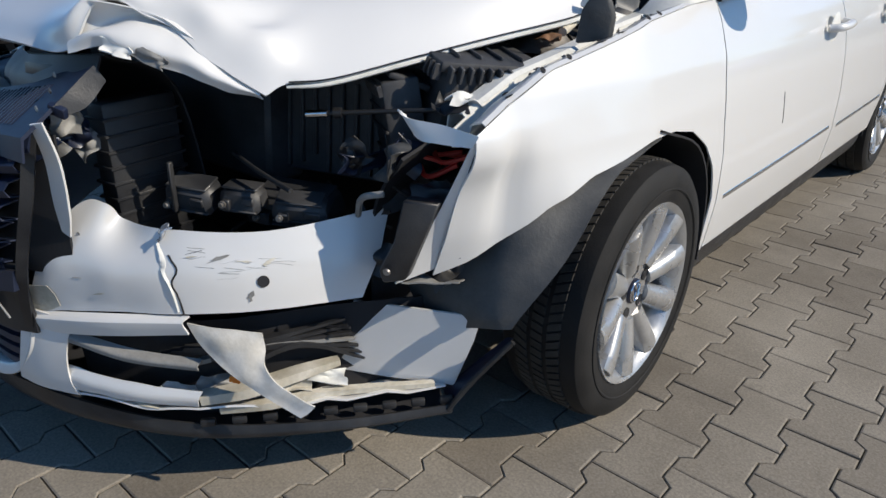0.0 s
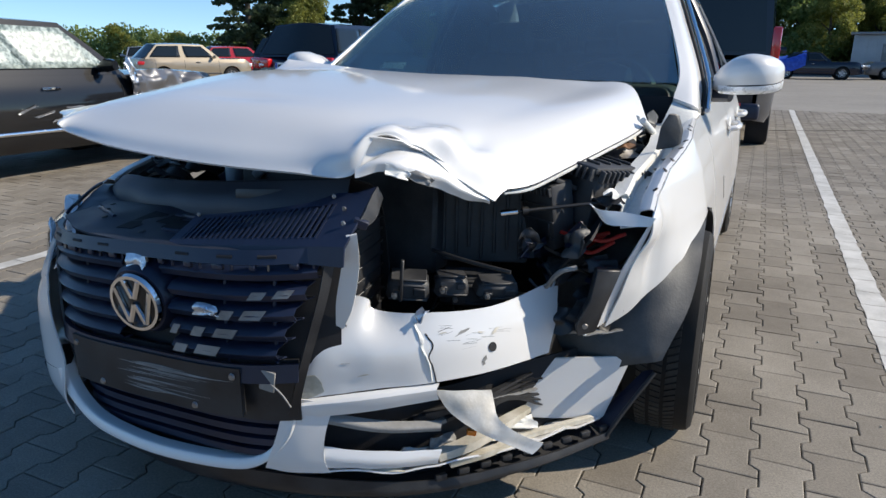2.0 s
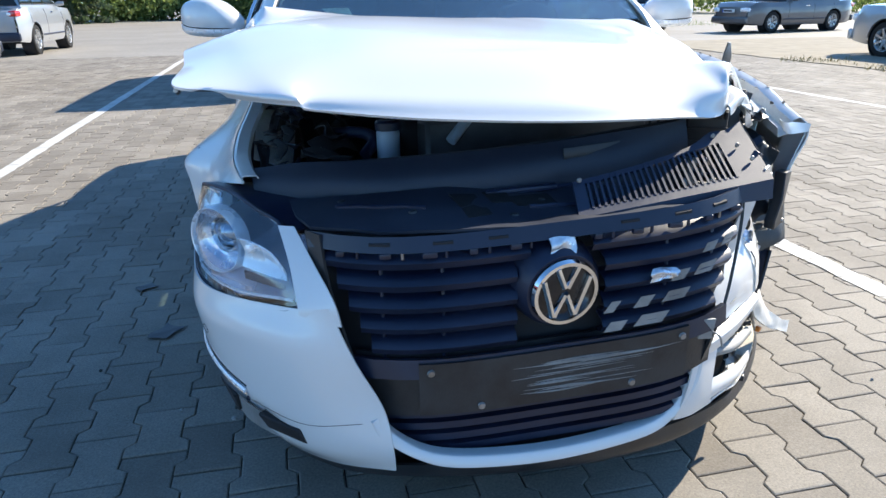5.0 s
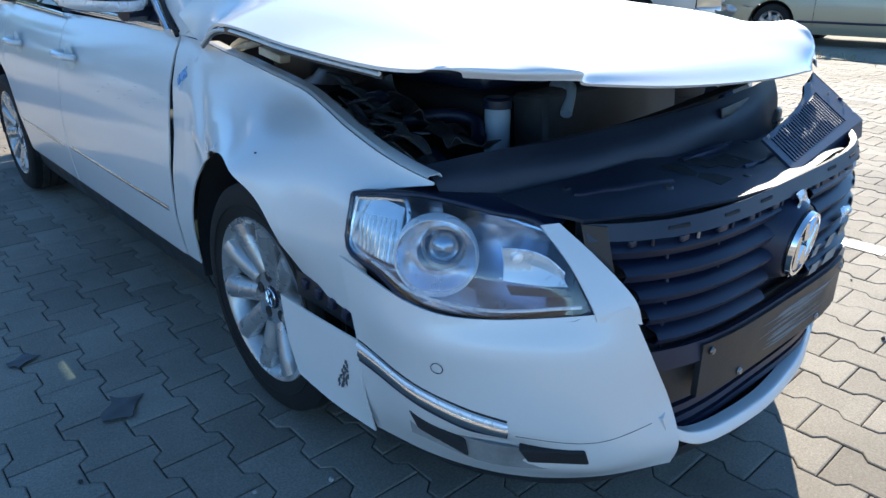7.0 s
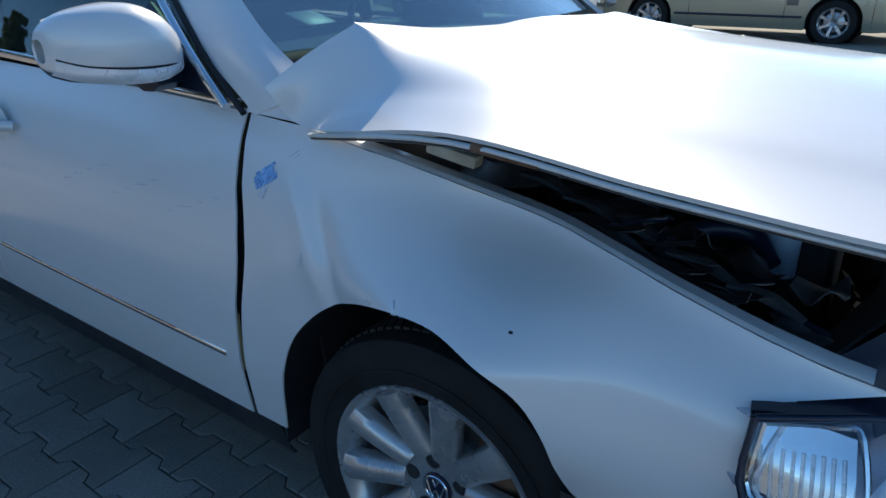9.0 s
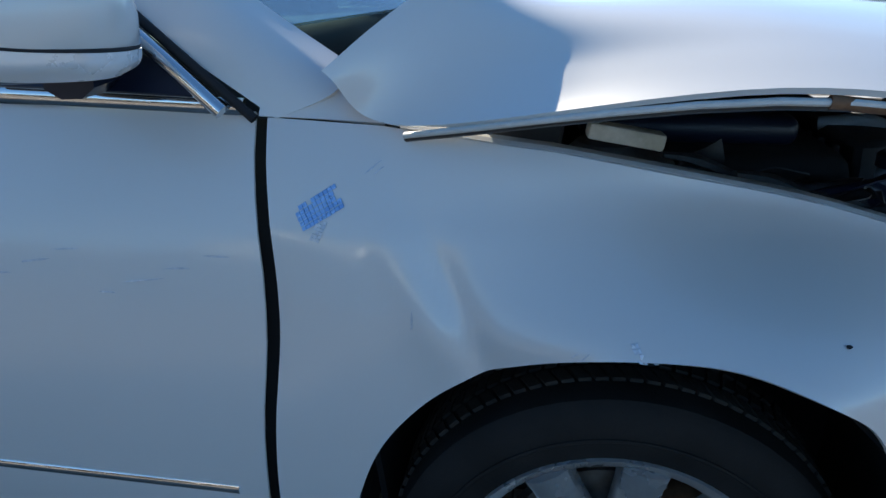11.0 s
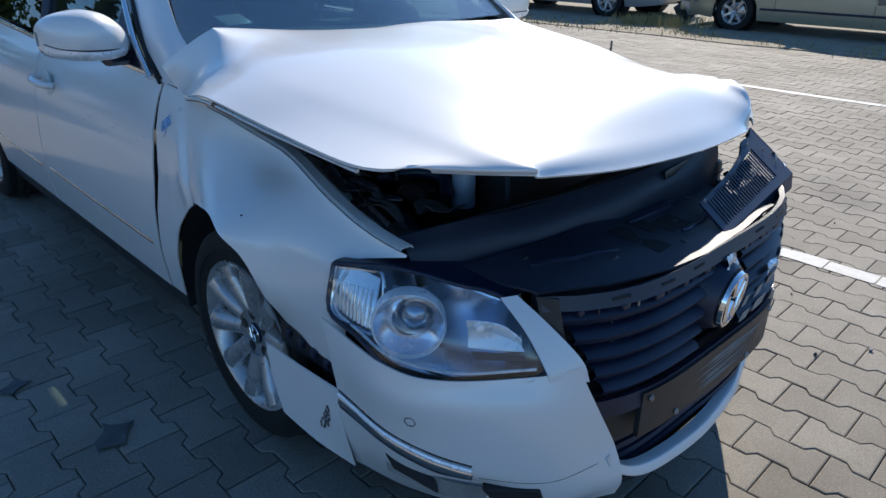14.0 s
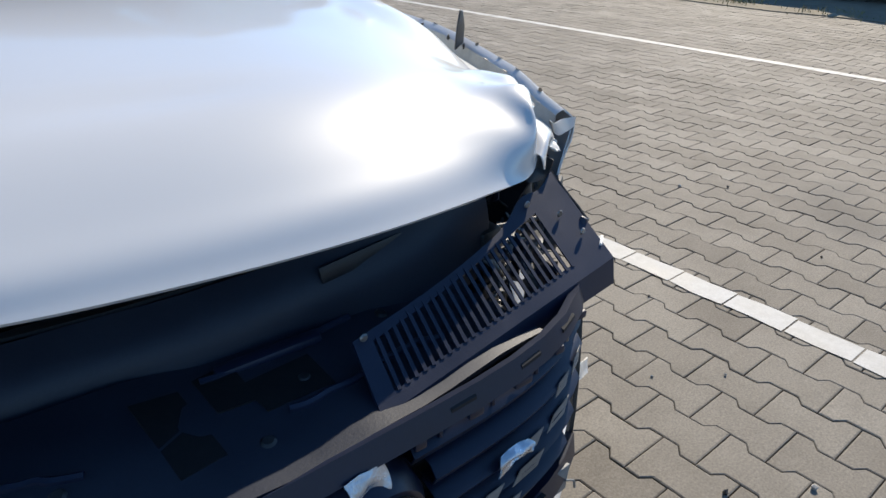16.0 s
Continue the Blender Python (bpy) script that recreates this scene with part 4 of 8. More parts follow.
for k, (y, z, w, h, turn) in enumerate(((0.308, 0.879, 0.03, 0.002, 40), (0.30, 0.876, 0.02, 0.002, 40), (0.075, 0.706, 0.014, 0.0025, 40), (0.062, 0.708, 0.014, 0.0025, 50), (0.266, 0.716, 0.004, 0.03, 0))):
    decal("chipped_paint", right_wing, (-0.812 - 0.63 * (0.879 - z), y, z), w, h, turn, FLAKE, right_wing, "flaked mirror-like paint chips", seed=k, ragged=0.5)
decal("chip", right_wing, (-0.95, -0.203, 0.79), 0.007, 0.005, 0, BLACK_MATT, right_wing)


def left_low(y):
    return float(np.interp(y, [-0.50, -0.43, -0.38, -0.32, -0.25, -0.15, -0.056, 0.05, 0.15, 0.25, 0.34, 0.40, 0.425, 0.435, 0.453], [0.465, 0.476, 0.50, 0.54, 0.598, 0.638, 0.652, 0.674, 0.674, 0.656, 0.606, 0.535, 0.44, 0.30, 0.295]))


def left_high(y):
    return float(np.interp(y, [-0.43, -0.35, -0.23, 0.1, 0.3, 0.468], [0.752, 0.785, 0.835, 0.898, 0.918, 0.925]))


def left_push(y, z):
    out = -0.085 * max(0.0, min(1.0, (0.05 - y) / 0.48)) ** 1.2
    out -= 0.105 * max(0.0, (0.75 - z) / 0.28) * max(0.0, (-0.22 - y) / 0.21)
    out += 0.02 * math.exp(-(((y + 0.40) / 0.10) ** 2 + ((z - 0.72) / 0.05) ** 2))
    out -= 0.018 * math.exp(-(((y + 0.33) / 0.03) ** 2 + ((z - 0.64) / 0.12) ** 2))
    out += 0.012 * math.exp(-(((y + 0.10) / 0.16) ** 2 + ((z - 0.60) / 0.06) ** 2))
    return out


left_wing = flank("front_wing", -0.428, 0.453, left_low, left_high, 1, WHITE, car, "white front wing, torn and bent at its front edge", nu=56, nv=26, push=left_push, gap=0.455)
sheet("wing_tip", [[(0.772, -0.424, 0.745), (0.766, -0.430, 0.742)], [(0.722, -0.420, 0.60), (0.694, -0.446, 0.588)], [(0.706, -0.385, 0.502), (0.645, -0.492, 0.468)]], WHITE, left_wing, nu=6, nv=5, thick=0.003, inward=-1)
sheet("bent_lip", [[(0.775, -0.425, 0.755), (0.71, -0.44, 0.765), (0.655, -0.465, 0.772), (0.635, -0.47, 0.785)], [(0.765, -0.43, 0.735), (0.71, -0.45, 0.735), (0.672, -0.46, 0.74), (0.645, -0.462, 0.775)]], WHITE, left_wing, nu=5, nv=4, thick=0.003)
def ledge_strip(name, steps, mat, label, y0=-0.40, y1=0.44, n=28, side=1):
    """A folded strip along the inside of the wing's top edge; steps go inwards and down from it."""
    rows = []
    for dx, dz in steps:
        row = []
        for k in range(n + 1):
            y = y0 + (y1 - y0) * k / n
            top = left_high(y) if side > 0 else right_high(y)
            edge = side_x(top) + (left_push(y, top) if side > 0 else right_push(y, top))
            row.append((side * (edge - dx), y, top + dz))
        rows.append(row)
    v, f = grid_mesh(np.array(rows), 0.003, side)
    ob = put_mesh(name, v, f, mat, left_wing if side > 0 else right_wing, label)
    ob.data.set_sharp_from_angle(angle=radians(30))
    return ob


ledge_strip("wing_flange", [(0.001, 0.0), (0.006, 0.003), (0.030, 0.002), (0.034, -0.004)], WHITE, "white bolted wing flange", -0.585, 0.28, 30, -1)
flange = ledge_strip("wing_flange", [(0.001, 0.0), (0.008, 0.004), (0.028, -0.002), (0.032, -0.006)], WHITE, "white bolted wing flange with holes")
channel = ledge_strip("wing_ledge", [(0.030, -0.004), (0.036, -0.040), (0.072, -0.048), (0.078, -0.020)], WHITE_IN, "white inner wing channel")
rail_left = ledge_strip("wing_rail", [(0.076, -0.022), (0.082, -0.016), (0.112, -0.018), (0.118, -0.06)], WHITE_IN, "white inner wing rail", -0.36, 0.30)
for k in range(7):
    y = -0.34 + 0.085 * k + 0.02 * math.sin(3 * k)
    top = left_high(y)
    xx = side_x(top) + left_push(y, top)
    decal("bolt_hole", flange, (xx - 0.018, y, top + 0.05), 0.010, 0.016, 0, BLACK_MATT, flange, lift=0.0008, ragged=0.1)
    decal("dark_stain", channel, (xx - 0.054, y + 0.03, top + 0.03), 0.022, 0.012 + 0.006 * (k % 3), 30 * k, BLACK_DUSTY, channel, "torn dark clip in the channel", lift=0.001, seed=k, ragged=0.6)
torn("rust_patch", (0.625, -0.02, 0.862), (0.05, 0.035, 0.008), (0, 0, 20), RUST, left_wing, "rusty torn bracket", 77)
torn("rail_break", (0.645, -0.345, 0.770), (0.07, 0.05, 0.016), (20, 0, 30), BLACK_DUSTY, left_wing, "broken dark bracket at the rail's end", 78)
torn("rail_break", (0.665, -0.335, 0.785), (0.06, 0.04, 0.010), (10, 10, 60), WHITE_IN, left_wing, "bent white end of the rail", 79)
sheet("wing_ledge", [[(-0.765, -0.45, 0.755), (-0.755, -0.2, 0.83), (-0.752, 0.1, 0.887), (-0.758, 0.28, 0.91)], [(-0.72, -0.46, 0.742), (-0.71, -0.2, 0.812), (-0.70, 0.1, 0.868), (-0.71, 0.28, 0.892)], [(-0.68, -0.46, 0.715), (-0.66, -0.2, 0.785), (-0.66, 0.1, 0.84), (-0.67, 0.28, 0.866)]], WHITE_IN, right_wing, "white inner wing ledge", nu=6, nv=4, thick=0.003)
# twisted liner in front of the crushed corner's wheel
sheet("wheel_arch_liner", [[(0.855, 0.10, 0.668), (0.70, 0.08, 0.70), (0.50, 0.06, 0.72)], [(0.862, -0.08, 0.640), (0.72, -0.13, 0.67), (0.50, -0.14, 0.70)], [(0.866, -0.19, 0.585), (0.72, -0.27, 0.60), (0.50, -0.28, 0.60)], [(0.856, -0.265, 0.50), (0.74, -0.335, 0.50), (0.52, -0.34, 0.46)], [(0.826, -0.325, 0.42), (0.76, -0.365, 0.41), (0.56, -0.36, 0.38)], [(0.812, -0.345, 0.380), (0.75, -0.366, 0.365), (0.60, -0.36, 0.30)]], LINER, car, "scuffed dark plastic wheel arch liner", nu=6, nv=5, thick=0.004, inward=1, shape=lambda P: P + np.array((0, 1.0, 0)) * 0.025 * rough_noise(P, 9.0, 2.0))
sheet("wheel_arch_liner", [[(0.86, 0.08, 0.69), (0.60, 0.08, 0.71)], [(0.865, 0.28, 0.62), (0.60, 0.28, 0.64)], [(0.865, 0.39, 0.48), (0.60, 0.40, 0.48)], [(0.86, 0.42, 0.28), (0.60, 0.42, 0.28)]], BLACK_MATT, car, "dark wheel arch liner", nu=3, nv=4, thick=0.005)

# ---- front bumper, intact side ----
C1 = [(-0.911, -0.484, 0.600), (-0.908, -0.50, 0.52), (-0.90, -0.51, 0.42), (-0.885, -0.50, 0.30), (-0.85, -0.49, 0.20)]
C2 = [(-0.893, -0.665, 0.563), (-0.903, -0.655, 0.50), (-0.888, -0.665, 0.40), (-0.86, -0.665, 0.29), (-0.81, -0.63, 0.19)]
C3 = [(-0.826, -0.768, 0.550), (-0.848, -0.765, 0.48), (-0.828, -0.785, 0.39), (-0.80, -0.80, 0.285), (-0.74, -0.77, 0.19)]
C4 = [(-0.69, -0.885, 0.555), (-0.71, -0.900, 0.47), (-0.70, -0.912, 0.37), (-0.685, -0.915, 0.27), (-0.645, -0.885, 0.203)]
C5 = [(-0.635, -0.918, 0.565), (-0.595, -0.948, 0.46), (-0.548, -0.965, 0.36), (-0.535, -0.985, 0.28), (-0.53, -0.972, 0.225)]


def bumper_shape(P):
    P = P + np.array((-0.7, -0.7, 0)) * 0.005 * ball(P, (-0.83, -0.76, 0.50), (0.3, 0.3, 0.045))
    P = P + np.array((0.6, 0.6, 0)) * 0.028 * ball(P, (-0.80, -0.80, 0.30), (0.12, 0.14, 0.035))
    return P + np.array((0.5, 0.5, 0)) * 0.004 * rough_noise(P, 5.0, 1.0)


bumper = sheet("front_bumper", np.array([C1, C2, C3, C4, C5]).transpose(1, 0, 2), WHITE, car, "scuffed white front bumper cover, cracked and displaced", nu=8, nv=8, thick=0.004, inward=-1, shape=bumper_shape)
sheet("bumper_post", [[(-0.715, -0.785, 0.690), (-0.685, -0.800, 0.690)], [(-0.700, -0.840, 0.63), (-0.655, -0.865, 0.635)], [(-0.692, -0.885, 0.565), (-0.625, -0.918, 0.575)], [(-0.69, -0.893, 0.545), (-0.615, -0.932, 0.53)]], WHITE, bumper, nu=4, nv=5, thick=0.004, inward=-1)
flap_right = sheet("bumper_side", [[(-0.923, -0.262, 0.449), (-0.915, -0.38, 0.440), (-0.898, -0.505, 0.428)], [(-0.927, -0.285, 0.36), (-0.912, -0.40, 0.34), (-0.893, -0.51, 0.32)], [(-0.925, -0.315, 0.279), (-0.905, -0.42, 0.245), (-0.87, -0.51, 0.21)]], WHITE, bumper, nu=5, nv=5, thick=0.004, inward=-1)
for k in range(14):
    decal("paint_scuff", flap_right, (-1.0, -0.470 - 0.0012 * k + 0.014 * math.sin(k * 2.1) * (1 - k / 16), 0.300 + 0.0052 * k), 0.034 - 0.0018 * k, 0.010, 70 + 14 * math.sin(k), GREY_PAINT, bumper, "scraped dark scuff mark", seed=k, ragged=0.75)
cap_at, cap_way = onto(bumper, (-0.93, -0.74, 0.450), 0.0)
lathe("sensor_cap", [(0.0100, 0.0016), (0.0108, 0.0022), (0.0116, 0.0016)], BLACK_MATT, bumper, "thin dark ring round the parking sensor", n=20, m=Matrix.Translation(cap_at) @ cap_way.to_track_quat("X", "Z").to_matrix().to_4x4())
STRIP = [(-0.93, -0.515, 0.404), (-0.93, -0.61, 0.385), (-0.90, -0.72, 0.360), (-0.83, -0.83, 0.334)]
strip_on("chrome_strip", bumper, STRIP, 0.010, CHROME, bumper, "bright chrome marker strip", 0.003, 0.35, sides=8)
strip_on("strip_shade", bumper, [(x, y, z - 0.014) for x, y, z in STRIP], 0.006, BLACK, bumper, "dark lower edge of the strip", 0.002, 0.5)
strip_on("marker_lens", bumper, [(x, y, z + 0.019) for x, y, z in STRIP], 0.006, CLEAR_LAMP, bumper, "clear marker strip", 0.004, 0.6)
strip_on("strip_gap", bumper, [(x, y, z + 0.029) for x, y, z in STRIP], 0.0025, BLACK_MATT, bumper, "", 0.0, 0.6)
strip_on("bumper_seam", bumper, [(-0.82, -0.84, 0.322), (-0.76, -0.90, 0.318), (-0.69, -0.95, 0.322), (-0.60, -0.99, 0.338)], 0.0007, BLACK_MATT, bumper, "", 0.0)
for pts in (((-0.885, -0.635, 0.330), (-0.845, -0.745, 0.300), (-0.838, -0.748, 0.265), (-0.878, -0.655, 0.295)), ((-0.795, -0.828, 0.305), (-0.715, -0.912, 0.305), (-0.70, -0.912, 0.270), (-0.775, -0.835, 0.270))):
    prism("air_vent", pts, (0.035, 0.03, 0), BLACK_MATT, bumper, "black air vent opening", bevel=0.003)
sheet("vent_surround", [[(-0.875, -0.62, 0.325), (-0.82, -0.77, 0.300), (-0.70, -0.895, 0.300), (-0.625, -0.935, 0.315)], [(-0.872, -0.63, 0.272), (-0.81, -0.78, 0.255), (-0.69, -0.90, 0.255), (-0.61, -0.94, 0.285)]], GREY_PLASTIC, bumper, "grey plastic vent surround", nu=6, nv=3, thick=0.003)

# ---- intact headlight ----
headlight = new("headlight")
headlight.parent = car
tagged(headlight, "clear headlight with a projector lens, black edged")
HT = [(-0.878, -0.487, 0.712), (-0.855, -0.545, 0.722), (-0.812, -0.612, 0.722), (-0.755, -0.71, 0.705), (-0.705, -0.795, 0.682)]
HM = [(-0.896, -0.490, 0.665), (-0.887, -0.57, 0.665), (-0.866, -0.675, 0.655), (-0.80, -0.775, 0.638), (-0.70, -0.845, 0.62)]
HB = [(-0.900, -0.493, 0.618), (-0.899, -0.58, 0.595), (-0.886, -0.672, 0.555), (-0.818, -0.775, 0.542), (-0.690, -0.882, 0.558)]
sheet("headlight_lens", [HT, HM, HB], CLEAR, headlight, "clear polycarbonate lens", nu=8, nv=8, thick=0.003, inward=-1)
inn = np.array((0.055, 0.055, -0.0))
sheet("headlight_bowl", [[np.array(p) + inn * 0.12 + np.array((0, 0, -0.004)) for p in HT], [np.array(p) + inn * 2.5 for p in HM], [np.array(p) + inn * 0.25 + np.array((0, 0, 0.002)) for p in HB]], BOWL, headlight, "silvered reflector bowl", nu=6, nv=6, thick=0.003, inward=-1)
tube("headlight_edge", HT + HB[::-1] + HT[:1], 0.005, BLACK, headlight, "black edge seal", n=4)
aim = pose(-0.841, -0.669, 0.636, 0, 0, 226)
lathe("lamp_ring", [(0.067, 0.002), (0.068, 0.012), (0.070, 0.014), (0.0725, 0.006), (0.071, -0.02)], CLEAR_LAMP, headlight, "bright ring", n=32, m=aim)
lathe("lamp_shroud", [(0.067, 0.002), (0.058, -0.010), (0.045, -0.020), (0.034, -0.014)], BOWL, headlight, n=32, m=aim)
lathe("lamp_ring", [(0.032, 0.0), (0.036, 0.008), (0.040, 0.0), (0.039, -0.02)], CHROME, headlight, "bright ring", n=28, m=aim @ pose(-0.01, 0.012, 0.012))
lathe("projector_lens", [(0.0, 0.012), (0.012, 0.010), (0.024, 0.002), (0.032, -0.012)], plain("projector_glass", (0.30, 0.37, 0.46), 0.06, 0.7, Coat_Weight=1.0), headlight, "round projector lens", n=28, m=aim @ pose(-0.01, 0.012, 0.012))
SIGNAL = plain("ribbed_lamp", (0.75, 0.78, 0.80), 0.2, 0.75)
signal = sheet("turn_signal", [[(-0.868, -0.498, 0.702), (-0.852, -0.545, 0.708), (-0.838, -0.585, 0.700)], [(-0.884, -0.500, 0.665), (-0.874, -0.550, 0.662), (-0.860, -0.595, 0.655)], [(-0.890, -0.502, 0.628), (-0.888, -0.560, 0.615), (-0.876, -0.605, 0.608)]], SIGNAL, headlight, "ribbed clear turn signal", nu=6, nv=6, thick=0.004, inward=1)
for k in range(9):
    q = k / 8
    strip_on("rib", signal, [(-0.91 + 0.03 * q, -0.506 - 0.085 * q, 0.695), (-0.92 + 0.02 * q, -0.508 - 0.090 * q, 0.630 - 0.012 * q)], 0.0022, CLEAR_LAMP, headlight, "", 0.001, sides=6)
tube("signal_frame", [(-0.872, -0.496, 0.706), (-0.846, -0.560, 0.712), (-0.835, -0.590, 0.700), (-0.872, -0.612, 0.606), (-0.892, -0.560, 0.607), (-0.896, -0.498, 0.622), (-0.872, -0.496, 0.706)], 0.004, CHROME, headlight, "bright turn signal frame", n=4, sides=6)
# high-beam reflector: a leaf-shaped bright shell in facets, a darker fold below it
sheet("beam_reflector", [[(-0.795, -0.775, 0.668), (-0.765, -0.802, 0.664), (-0.735, -0.822, 0.648), (-0.715, -0.842, 0.622)], [(-0.785, -0.772, 0.640), (-0.752, -0.792, 0.634), (-0.727, -0.815, 0.622), (-0.710, -0.838, 0.608)], [(-0.792, -0.778, 0.612), (-0.760, -0.802, 0.604), (-0.733, -0.826, 0.600), (-0.708, -0.846, 0.598)]], CLEAR_LAMP, headlight, "bright leaf-shaped high-beam reflector", nu=2, nv=2, thick=0.003)
sheet("reflector_shade", [[(-0.790, -0.783, 0.606), (-0.755, -0.812, 0.600), (-0.715, -0.848, 0.594)], [(-0.788, -0.792, 0.590), (-0.752, -0.822, 0.586), (-0.712, -0.856, 0.584)]], BLACK, headlight, "dark fold below the reflector", nu=3, nv=2, thick=0.002)
lathe("side_lamp", [(0.0, 0.006), (0.008, 0.004), (0.011, -0.008)], CLEAR_LAMP, headlight, "small inner bulb", n=16, m=pose(-0.775, -0.792, 0.652, 0, 0, 235))
tube("bezel", [(-0.862, -0.515, 0.706), (-0.888, -0.505, 0.665), (-0.893, -0.508, 0.622), (-0.892, -0.580, 0.602), (-0.880, -0.668, 0.576), (-0.815, -0.772, 0.563), (-0.70, -0.870, 0.566)], 0.0032, CLEAR_LAMP, headlight, "bright inner bezel line", sides=6)
# Gap under the headlight: its shade is drawn as a black sheet.
sheet("headlight_gap_shade", [[(-0.890, -0.50, 0.604), (-0.885, -0.60, 0.578), (-0.865, -0.67, 0.555), (-0.815, -0.76, 0.545)], [(-0.885, -0.50, 0.585), (-0.880, -0.60, 0.555), (-0.86, -0.66, 0.54), (-0.81, -0.75, 0.535)]], BLACK_MATT, car, "black sheet for the shaded gap below the headlight", nu=4, nv=2, thick=0.004)
# Black filler added to hide bright ground between headlight and shelf.
sheet("headlight_filler", [[(-0.870, -0.480, 0.708), (-0.845, -0.545, 0.716), (-0.800, -0.615, 0.714), (-0.745, -0.705, 0.698), (-0.690, -0.800, 0.676)], [(-0.80, -0.470, 0.705), (-0.76, -0.54, 0.712), (-0.72, -0.60, 0.710), (-0.68, -0.68, 0.698), (-0.63, -0.78, 0.684)], [(-0.72, -0.46, 0.690), (-0.68, -0.52, 0.695), (-0.64, -0.58, 0.690), (-0.60, -0.66, 0.680), (-0.56, -0.76, 0.672)]], BLACK, car, "black filler sheet added behind the headlight", nu=4, nv=4, thick=0.004, shape=lambda P: P + np.array((0, 0, 1.0)) * 0.006 * rough_noise(P, 18.0, 6.0))
# exposed dark parts between wing and bumper
sheet("bumper_bracket", [[(-0.885, -0.265, 0.495), (-0.872, -0.40, 0.47), (-0.865, -0.52, 0.44)], [(-0.89, -0.27, 0.44), (-0.875, -0.40, 0.425), (-0.865, -0.52, 0.41)]], BLACK_DUSTY, car, "black plastic bumper bracket", nu=5, nv=3, thick=0.006)
for k in range(5):
    block("bracket_clip", (0.012, 0.018, 0.022), (-0.886 + 0.003 * k, -0.30 - 0.045 * k, 0.472 - 0.008 * k), BLACK, car, rot=(10, 0, 0), bevel=0.003)

# ---- grille, pushed askew ----
def G(u, h, d=0.0):
    """A place on the bowed, tilted front: u towards the crushed side, h above the badge, d forwards."""
    return (-0.21 + 0.995 * u - 0.06 * d, -1.0 + 2.9 * u**4 - 0.06 * u + 0.12 * h * (h > 0) - d, 0.591 + h + 0.058 * u)


def band(name, u0, u1, h0, h1, mat, parent, label="", d0=0.0, d1=0.0, thick=0.006, n=16):
    rows = [[G(u0 + (u1 - u0) * k / n, h, d) for k in range(n + 1)] for h, d in ((h1, d1), (h0, d0))]
    v, f = grid_mesh(np.array(rows, float), thick, 1)
    ob = put_mesh(name, v, f, mat, parent, label)
    ob.data.set_sharp_from_angle(angle=radians(40))
    return ob


grille = band("grille", -0.44, 0.43, -0.13, 0.12, BLACK_MATT, car, "black plastic radiator grille with broad slats, cracked", d0=-0.045, d1=-0.045)
for k in range(5):
    h = 0.078 - 0.042 * k
    w = 0.425 - 0.018 * k
    for s in (-1, 1):
        u0, u1 = (-w, -0.085) if s < 0 else (0.085, w - 0.01)
        if k == 0:
            u0, u1 = (-w, -0.06) if s < 0 else (0.06, w - 0.01)
        rows = [[G(u0 + (u1 - u0) * q / 10, h + dh, dd) for q in range(11)] for dh, dd in ((0.016, -0.034), (0.010, -0.006), (0.0, 0.002), (-0.011, -0.005), (-0.0145, -0.03))]
        v, f = grid_mesh(np.array(rows), 0.003, -1)
        sl = put_mesh("slat", v, f, BLACK, grille)
        sl.data.set_sharp_from_angle(angle=radians(50))
    for q in (-0.33, -0.22, 0.22, 0.33):
        tube("slat_web", [G(q, h - 0.010, -0.02), G(q, h - 0.032, -0.02)], 0.004, BLACK, grille, sides=6)
rail = band("grille_rail", -0.455, 0.44, 0.100, 0.128, BLACK, grille, "black upper rail with clip slots", d0=0.010, d1=0.002, thick=0.012)
for q in (-0.33, -0.22, -0.12, 0.13, 0.24, 0.33):
    tube("rail_slot", [G(q - 0.018, 0.114, 0.0032), G(q + 0.018, 0.114, 0.0032)], 0.0045, BLACK_MATT, grille, sides=6)
band("grille_rail", -0.40, 0.385, -0.150, -0.112, BLACK, grille, "black lower rail", d0=0.012, d1=0.006, thick=0.012)
for s in (-1, 1):
    w_ = 0.0 if s < 0 else 0.013
    rows = [[G(s * (0.455 - w_), 0.128, -0.004), G(s * (0.445 - w_), 0.03, -0.004), G(s * (0.41 - w_), -0.12, -0.004), G(s * (0.375 - w_), -0.24, -0.02)], [G(s * 0.43, 0.125, 0.003), G(s * 0.42, 0.03, 0.003), G(s * 0.385, -0.12, 0.003), G(s * 0.345, -0.24, -0.02)]]
    sheet("grille_frame", rows, BLACK_DUSTY, grille, "dusty black side frame", nu=4, nv=3, thick=0.006)
# scratched pale patches where the grille was struck
for u, h, wd, tall in ((0.10, -0.13, 0.07, 0.006), (0.20, -0.13, 0.09, 0.006), (0.11, -0.092, 0.035, 0.010), (0.185, -0.088, 0.06, 0.011), (0.10, -0.05, 0.02, 0.011), (0.165, -0.048, 0.03, 0.011), (0.235, -0.046, 0.05, 0.010), (0.24, -0.006, 0.03, 0.010), (0.30, -0.004, 0.045, 0.010), (0.31, 0.036, 0.03, 0.008), (0.36, 0.038, 0.03, 0.008)):
    prism("scrape", [G(u - wd / 2 - tall * 0.6, h - tall, 0.0045), G(u + wd / 2 - tall * 0.6, h - tall, 0.0045), G(u + wd / 2 + tall * 0.8, h + tall, 0.0045), G(u - wd / 2 + tall * 0.8, h + tall, 0.0045)], (0, -0.001, 0), GREY_PLASTIC, grille, "pale scraped patch", bevel=0)
torn("foil_scrap", G(0.20, 0.005, 0.012), (0.055, 0.022, 0.006), (80, 0, 5), SILVER_TAPE, grille, "shiny torn foil scrap", 31)
